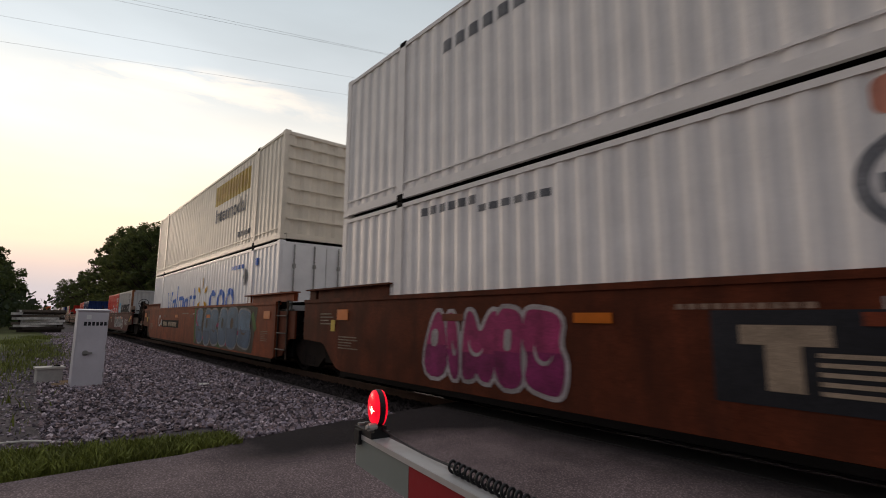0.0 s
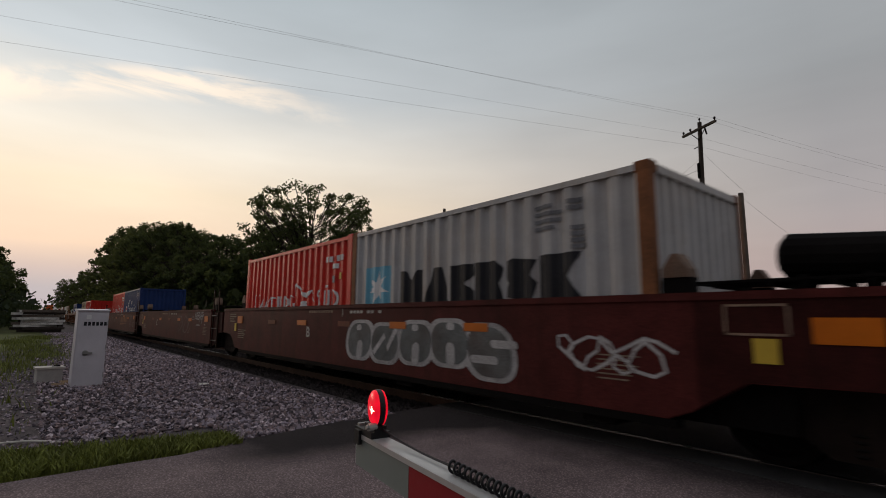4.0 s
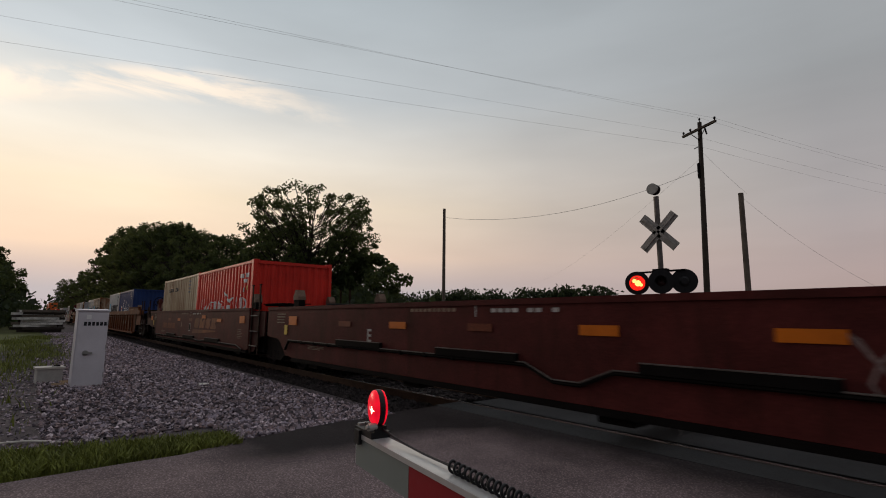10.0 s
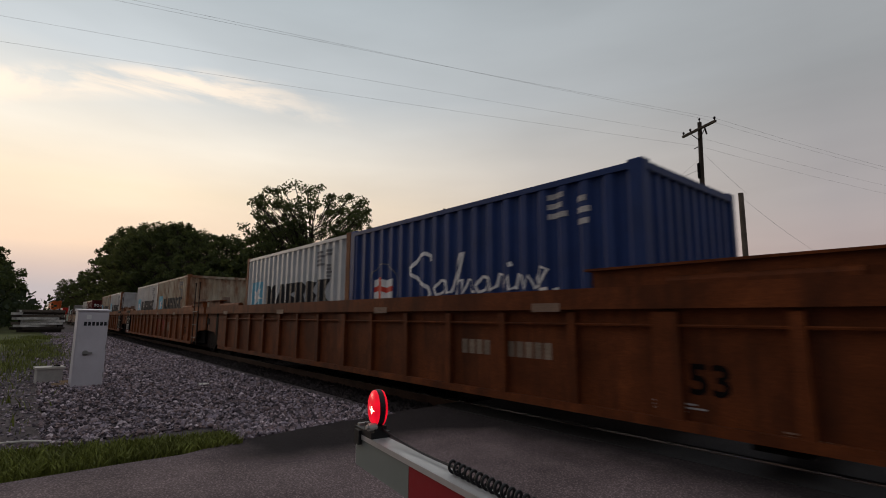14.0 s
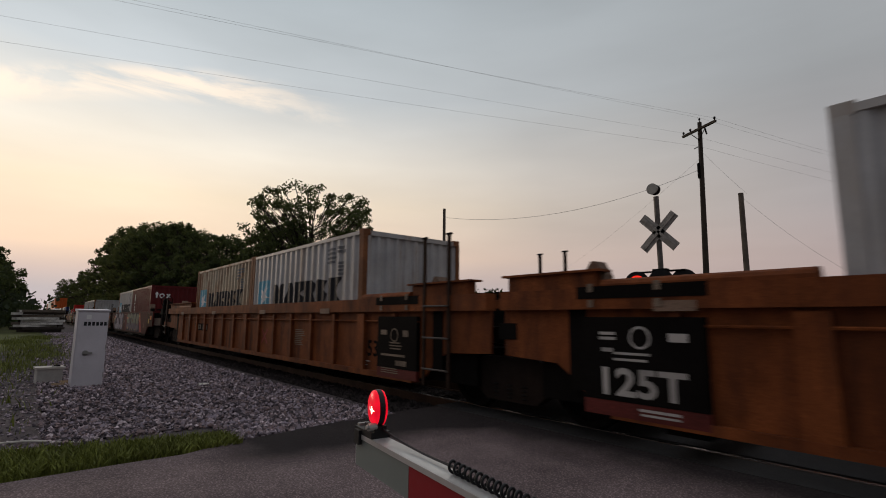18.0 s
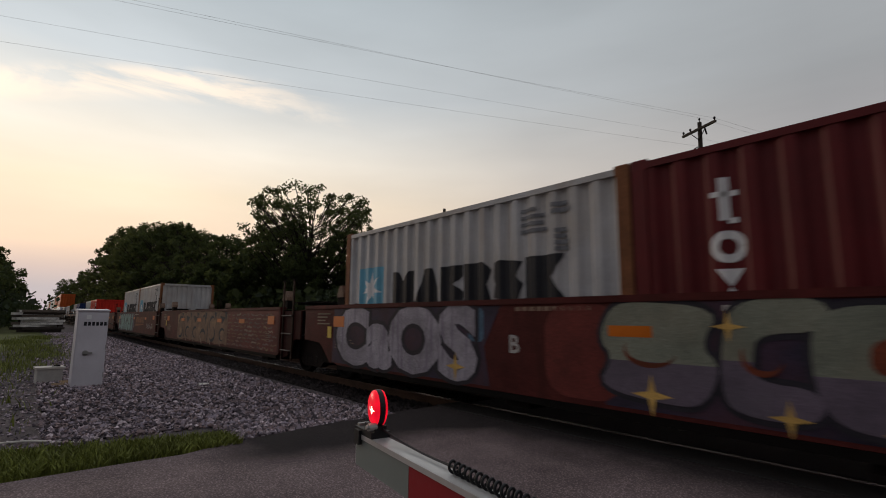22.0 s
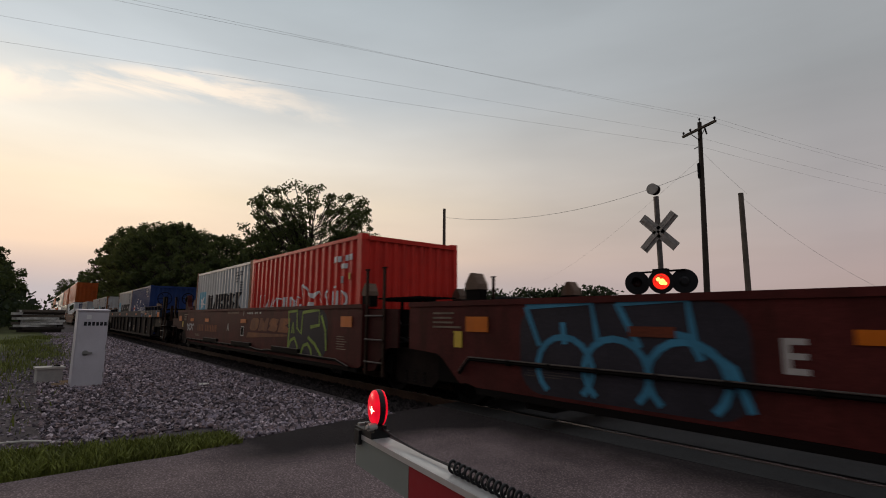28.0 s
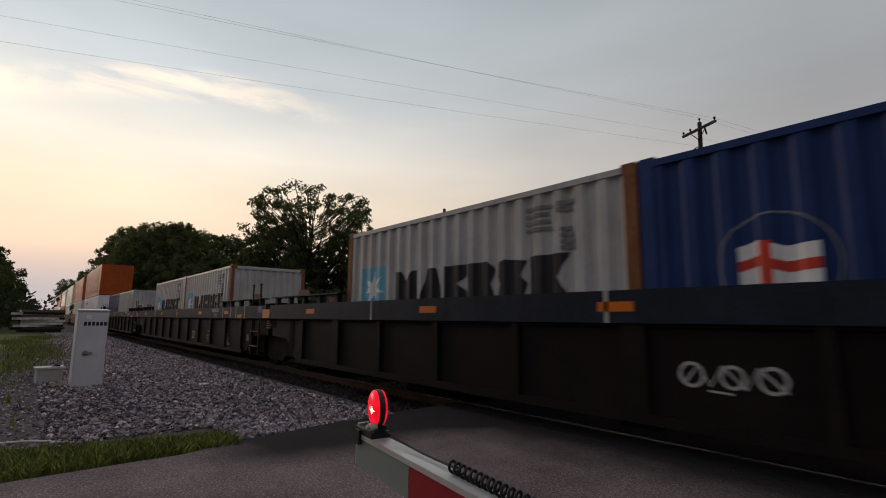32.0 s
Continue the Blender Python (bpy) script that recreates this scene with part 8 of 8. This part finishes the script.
        part("well_size", lambda bm: paint(bm, words("53", 6.44, 0.59, 0.28, bold=0.02), y=y), near_black, car, "black stencilled figure")
        if k == 2:
            panel_of(car, 6.88, 7.98)
            bits("stencil", bars(7.0, 0.36, 0.55, 0.10, 3, random.Random(5), 0.45) + bars(7.25, 0.74, 0.42, 0.14, 3, random.Random(3), 0.4) + [rect(7.0, 7.68, 0.64, 0.675), rect(7.42, 7.72, 0.50, 0.58), rect(6.98, 7.16, 0.98, 1.06), rect(7.62, 7.76, 0.96, 1.06)] + ring(7.38, 0.98, 0.1, 0.02), -1.367, number_pale, car, "white stencilled lines")
            part("number_panel", lambda bm: paint(bm, [rect(-5.6, -3.95, 0.78, 1.02)], y=y), near_black, car, "black number panel")
            side_number(car, -5.55, 0.82, y - 0.003, number_pale, 8, 0.16)
            part("graffiti", lambda bm: paint(bm, stroke([(1.2, 0.95), (1.6, 0.6)], 0.06) + stroke([(1.2, 0.6), (1.6, 0.95)], 0.06), y=y), tag_red, car, "red sprayed cross")
        if k == 1:
            panel_of(car, -8.3, -7.05)
            part("capacity", lambda bm: paint(bm, words("125T", -8.08, 0.5, 0.28, 0.86, bold=0.03), y=-1.367), white_paint, car, "white stencilled capacity")
            bits("stencil", bars(-7.95, 0.83, 0.55, 0.12, 2, random.Random(4), 0.4) + [rect(-8.1, -7.92, 1.10, 1.13), rect(-8.1, -7.92, 1.05, 1.08), rect(-7.38, -7.2, 1.05, 1.13), rect(-8.08, -7.95, 0.93, 0.97), rect(-7.7, -7.3, 0.385, 0.41), rect(-7.68, -7.3, 0.345, 0.365)] + ring(-7.66, 1.08, 0.1, 0.022), -1.367, white_paint, car, "white stencilled lines")
            part("faded_logo", lambda bm: paint(bm, [rect(0.95, 1.55, 1.02, 1.15), rect(1.15, 1.32, 0.58, 1.02), rect(1.65, 2.15, 1.02, 1.15), rect(1.8, 1.97, 0.58, 1.02)] + stroke([(2.25, 0.6), (2.85, 1.12)], 0.15) + stroke([(2.25, 1.12), (2.85, 0.6)], 0.15), y=y), mat("faded_red_logo", (0.27, 0.03, 0.02), 0.7, var=0.4), car, "faded red block logo")
        if k == 0:
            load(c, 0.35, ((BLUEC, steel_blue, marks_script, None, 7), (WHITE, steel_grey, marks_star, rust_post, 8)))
        elif k == 1:
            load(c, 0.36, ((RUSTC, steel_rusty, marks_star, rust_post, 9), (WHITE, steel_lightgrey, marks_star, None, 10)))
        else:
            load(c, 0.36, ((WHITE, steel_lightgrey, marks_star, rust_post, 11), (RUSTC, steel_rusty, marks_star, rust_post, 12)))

    # second maroon five-unit set, heavily painted
    B = maroon_set(-52.1, 15.35, (0, 0, 0.12, 0, -0.03), ("maroon well car covered in CAOS and colour graffiti", "empty well car covered in red and tan graffiti", "maroon well car with orange wordmark and mint graffiti", "empty maroon well car with cyan outline graffiti", "maroon well car with orange wordmark and green graffiti"), {0: (0.0,), 1: (-3.34, -0.92, 1.5, 3.65), 2: (0.0, 3.65), 4: (-5.7, -3.72, 0.0)})
    c, car, y = B[0]
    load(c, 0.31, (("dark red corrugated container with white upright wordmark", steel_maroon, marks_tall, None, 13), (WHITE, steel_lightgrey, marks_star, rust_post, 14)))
    part("graffiti", lambda bm: paint(bm, [rounded(-2.35, -2.05, 0.95, 1.4, 0.3)], y=y), tag_blue, car, "dark blue sprayed ground")
    part("graffiti", lambda bm: paint(bm, [[(-6.25, 0.40), (-1.95, 0.40), (-2.05, 0.9), (-1.75, 1.42), (-6.2, 1.42)]], y=y + 0.001), tag_night, car, "dark blue-violet sprayed ground")
    part("graffiti", lambda bm: paint(bm, [rounded(-1.05, -0.1, 0.42, 1.42, 0.3)], y=y + 0.001), ground_red, car, "dull red sprayed ground")
    tag_text(car, "CaOS", -6.08, 0.40, 1.06, 3.92, y - 0.003, tag_lilac, tag_black, "big pale bubble letters with black rims")
    part("graffiti", lambda bm: paint(bm, [[(-0.3, 0.40), (4.5, 0.40), (4.1, 1.42), (0.0, 1.42)]], y=y + 0.0015), tag_night, car, "dark sprayed ground under the letters")
    tag_bubble(car, (("wave", 1.2), ("arc", 0.72), ("drum", 0.85), ("comb", 0.75), ("fork", 1.0)), -0.40, 4.05, 0.40, 1.44, y - 0.003, tag_sage, tag_black, "sage and lilac swollen graffiti letters", 15, tag_dusk, 0.05, tag_ember, None)
    part("graffiti", lambda bm: paint(bm, [[(3.75, 1.42), (4.35, 1.42), (5.05, 0.42), (4.45, 0.42)]], y=y - 0.001), tag_red, car, "red sprayed diagonal")
    sp = []
    for cx, cz, rr in ((4.27, 1.27, 0.26), (4.48, 1.02, 0.15), (0.2, 0.55, 0.2), (1.3, 0.5, 0.15), (2.0, 0.48, 0.16), (-2.6, 0.6, 0.2), (3.15, 0.52, 0.15), (0.9, 1.2, 0.14)):
        sp += star(cx, cz, rr, 4, 0.25)
    part("graffiti", lambda bm: paint(bm, sp, y=y - 0.012), tag_gold, car, "golden four-pointed sprayed stars")
    c, car, y = B[1]
    r2 = random.Random(77)
    part("graffiti", lambda bm: paint(bm, [rect(2.3, 6.3, 0.42, 1.42)], y=y + 0.001), ground_red, car, "dull red sprayed ground")
    for row in range(9):
        x0 = 2.4
        while x0 < 6.0:
            w0 = r2.uniform(0.14, 0.42)
            z = 0.47 + 0.105 * row
            pts = [(x0 + w0 * j / 5, z + r2.uniform(-0.03, 0.03)) for j in range(6)]
            part("graffiti", lambda bm: paint(bm, stroke(pts, r2.uniform(0.018, 0.05)), y=y - 0.003), r2.choice((tag_brown, tag_edge, tag_faint)), car, "short tan dash sprayed over dull red")
            x0 += w0 + r2.uniform(0.04, 0.16)
    tag_wild(car, -4.2, 2.35, 0.40, 1.44, y, tag_brown, tag_navy, "tan and black wild-style graffiti piece", 19, 6, tag_edge)
    c, car, y = B[2]
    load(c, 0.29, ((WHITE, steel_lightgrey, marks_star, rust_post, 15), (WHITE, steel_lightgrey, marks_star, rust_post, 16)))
    slanted_logo(car, 0.55, 0.90, y, logo_orange, 1.06)
    part("graffiti", lambda bm: paint(bm, [[(-6.2, 0.40), (-0.3, 0.40), (0.1, 0.7), (-0.1, 1.42), (-6.2, 1.42)]], y=y + 0.001), tag_dusk, car, "dull violet sprayed ground")
    tag_bubble(car, (("arc", 0.9), ("drum", 0.9), ("fork", 0.9), ("comb", 0.8), ("hook", 0.9), ("fork", 1.0), ("peak", 0.9)), -6.15, -0.35, 0.40, 1.42, y, tag_mint, tag_black, "mint swollen graffiti letters with black shadows", 23, None, 0.055, tag_black, tag_white)
    for k in range(7):
        x0 = 4.0 + 0.22 * k
        part("graffiti", lambda bm: paint(bm, stroke([(x0, 0.88 - 0.02 * k), (x0 + 0.05, 0.66 + 0.05 * (k % 2)), (x0 + 0.14, 0.84 - 0.03 * k), (x0 + 0.20, 0.64)] if k % 3 else [(x0 + 0.16, 0.9), (x0 + 0.02, 0.84), (x0 + 0.16, 0.74), (x0 + 0.03, 0.64)], 0.035), y=y), tag_white, car, "white sprayed tag stroke")
    c, car, y = B[3]
    arcs = [[(cx + 0.36 * math.cos(radians(q)), 0.72 + 0.34 * math.sin(radians(q))) for q in range(-50, 231, 20)] for cx in (-4.62, -4.0, -3.3)]
    arcs += [[(-5.15, 1.40), (-4.95, 0.95)], [(-5.15, 1.40), (-4.25, 1.44), (-4.18, 1.02)], [(-4.62, 1.22), (-4.60, 0.98)], [(-3.95, 1.42), (-3.72, 0.98)], [(-3.95, 1.42), (-3.25, 1.45), (-3.20, 1.05), (-2.9, 0.85), (-2.78, 0.5)], [(-3.5, 1.15), (-3.25, 1.1), (-3.15, 0.9)]]
    part("graffiti", lambda bm: paint(bm, [rounded(-5.25, -2.75, 0.4, 1.42, 0.3)], y=y + 0.001), tag_black, car, "black filled graffiti ground")
    strokes(car, arcs, 0.07, y - 0.003, tag_cyan, "cyan sprayed outline stroke")
    c, car, y = B[4]
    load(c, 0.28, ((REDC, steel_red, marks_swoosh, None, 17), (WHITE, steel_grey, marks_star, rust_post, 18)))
    slanted_logo(car, 0.5, 0.90, y, logo_orange, 1.06)
    out = []
    for pts in ([(3.15, 0.5), (3.2, 1.0), (3.12, 1.38), (3.6, 1.40), (3.62, 1.02), (3.85, 0.9), (3.9, 1.36), (4.7, 1.42), (4.72, 1.1), (4.3, 1.05)], [(3.1, 0.48), (3.3, 0.74), (3.5, 0.8), (3.66, 0.64), (3.72, 0.46)], [(3.34, 0.9), (3.4, 1.15), (3.46, 0.9)], [(3.86, 0.46), (4.0, 0.66), (4.2, 0.7), (4.36, 0.58), (4.4, 0.46)], [(4.2, 0.84), (4.55, 0.7), (4.85, 0.48)], [(4.8, 1.3), (5.0, 1.0), (5.06, 0.6)]):
        part("graffiti", lambda bm: paint(bm, stroke(pts, 0.075), y=y - 0.003), tag_green, car, "yellow-green sprayed outline stroke")
    part("graffiti", lambda bm: paint(bm, [rounded(3.1, 5.1, 0.44, 1.42, 0.35)], y=y + 0.001), tag_black, car, "black filled graffiti ground")
    side_number(car, -4.9, 0.77, y, number_brown, 12, 0.22)
    tag_swirl(car, -6.4, 0.75, 0.9, 0.25, y, tag_white, "white sprayed tag", 9, 0.05)
    part("symbol_plate", lambda bm: paint(bm, [rect(-0.20, 0.05, 0.73, 1.0)], y=y), white_paint, car, "white-edged square symbol")
    part("symbol_plate", lambda bm: paint(bm, [rect(-0.175, 0.025, 0.755, 0.975)], y=y - 0.002), near_black, car, "dark centre of the symbol")

    # black ribbed three-unit set with a slate-blue chord
    for k, c in enumerate((-135.3, -154.9, -174.5)):
        car, y = add(ribbed_car(c, 8.35, dark_paint, blue_chord, "black ribbed well car with slate-blue top chord", 19.6, k == 0, k == 2, "", 60 + k, True), c)
        part("well_size", lambda bm: paint(bm, words("53", 2.08, 0.47, 0.28, bold=0.02), y=y), tag_tan, car, "faded stencilled figure")
        for x in (-4.9, -0.32, 6.02, 6.80, 7.29, 8.05):
            part("chord_band", lambda bm: box(bm, -0.022, 0.022, -0.003, 0.003, 1.22, 1.55), white_paint, car, "white painted band", at=(x, -1.36 - 0.022, 0), key="chord_band")
        part("emblem", lambda bm: paint(bm, ring(4.2, 0.63, 0.16, 0.02) + [rect(4.1, 4.3, 0.66 - 0.05 * k, 0.675 - 0.05 * k) for k in range(3)], y=y), faint_paint, car, "faded round emblem")
        if k == 0:
            part("graffiti", lambda bm: paint(bm, ring(0.46, 0.77, 0.10, 0.03) + ring(0.80, 0.77, 0.09, 0.03) + ring(1.10, 0.77, 0.10, 0.03) + stroke([(0.40, 0.70), (0.52, 0.85), (0.62, 0.68), (0.72, 0.86), (0.9, 0.68), (1.0, 0.86), (1.2, 0.68)], 0.025) + stroke([(0.6, 0.64), (0.8, 0.63)], 0.02), y=y), tag_white, car, "white looping sprayed tag")
            load(c, 0.31, ((BLUEC, steel_blue, marks_script, None, 19), (WHITE, steel_lightgrey, marks_star, rust_post, 20)))
        elif k == 1:
            load(c, 0.31, ((WHITE, steel_lightgrey, marks_star, rust_post, 21), (WHITE, steel_lightgrey, marks_star, None, 22)))
        else:
            load(c, 0.31, ((WHITE, steel_lightgrey, bare, None, 23), ("dark blue corrugated container", steel_blue, bare, None, 24)))

    # the far rear of the train: stacked 53-foot boxes
    tops = (steel_orange, steel_orange, alu_cream, alu_grey, steel_orange, alu_cream)
    lows = (alu_white, alu_cream, alu_white, steel_orange, alu_white, alu_grey)
    for k in range(6):
        c = -196.5 - 20.6 * k
        add(smooth_car(c, 8.25, orange_paint if k % 2 else maroon, "well car with stacked long containers far down the track", 19.4, True, True, "", 80 + k, True), c)
        stack(c, ("pale 53-foot container in the well", lows[k], bare53, False), ("orange 53-foot container stacked on top" if tops[k] is steel_orange else "pale 53-foot container stacked on top", tops[k], bare53, False))


train()


def motions():
    times = [0, 2, 4, 6, 8, 10, 11, 11.5, 12, 13, 14, 16, 18, 19, 19.5, 20, 20.7, 21.4, 22, 23, 24, 24.3, 25, 25.5, 26.5, 28, 28.5, 29, 29.5, 30, 30.5, 31, 32]
    for ob, c in MOVERS:
        base = ob.matrix_basis.copy()
        walk(ob, [(t, Matrix.Translation((travel(t), 0, 0)) @ base) for t in times])
    # wheels roll without slipping; alike wheelsets share their keys
    firsts = {}
    for w, radius in WHEELSETS:
        x = round(w.location.x, 2)
        if x not in firsts:
            rows = []
            for f in range(0, 961, 2):
                t = f / 30
                turn = (travel(t) - travel(0)) / radius
                rows.append((t, Matrix.Translation((x, 0, radius)) @ Matrix.Rotation(turn, 4, "Y")))
            walk(w, rows)
            firsts[x] = w
        else:
            a = firsts[x]
            w.rotation_mode = "QUATERNION"
            w.animation_data_create()
            w.animation_data.action = a.animation_data.action
            w.animation_data.action_slot = a.animation_data.action_slot
    # the lit lens changes between the two lamp heads
    rows = []
    spots = [h.matrix_basis.copy() for h in (LAMP_LEFT, LAMP_MID)]
    period, start, on = 1.3086, 6.05, 0.62
    n = -5
    events = []
    while start + n * period < 33:
        events.append((start + n * period, 0))
        events.append((start + n * period + on, 1))
        n += 1
    now = [e for e in events if e[0] <= 0][-1][1]
    rows.append((0, spots[now]))
    for t, k in events:
        if 0.1 < t < 31.9:
            rows.append((round(t * 30) / 30 - 1 / 30, spots[1 - k]))
            rows.append((round(t * 30) / 30, spots[k]))
    rows.append((32, rows[-1][1]))
    walk(lamp_glow, rows)


motions()
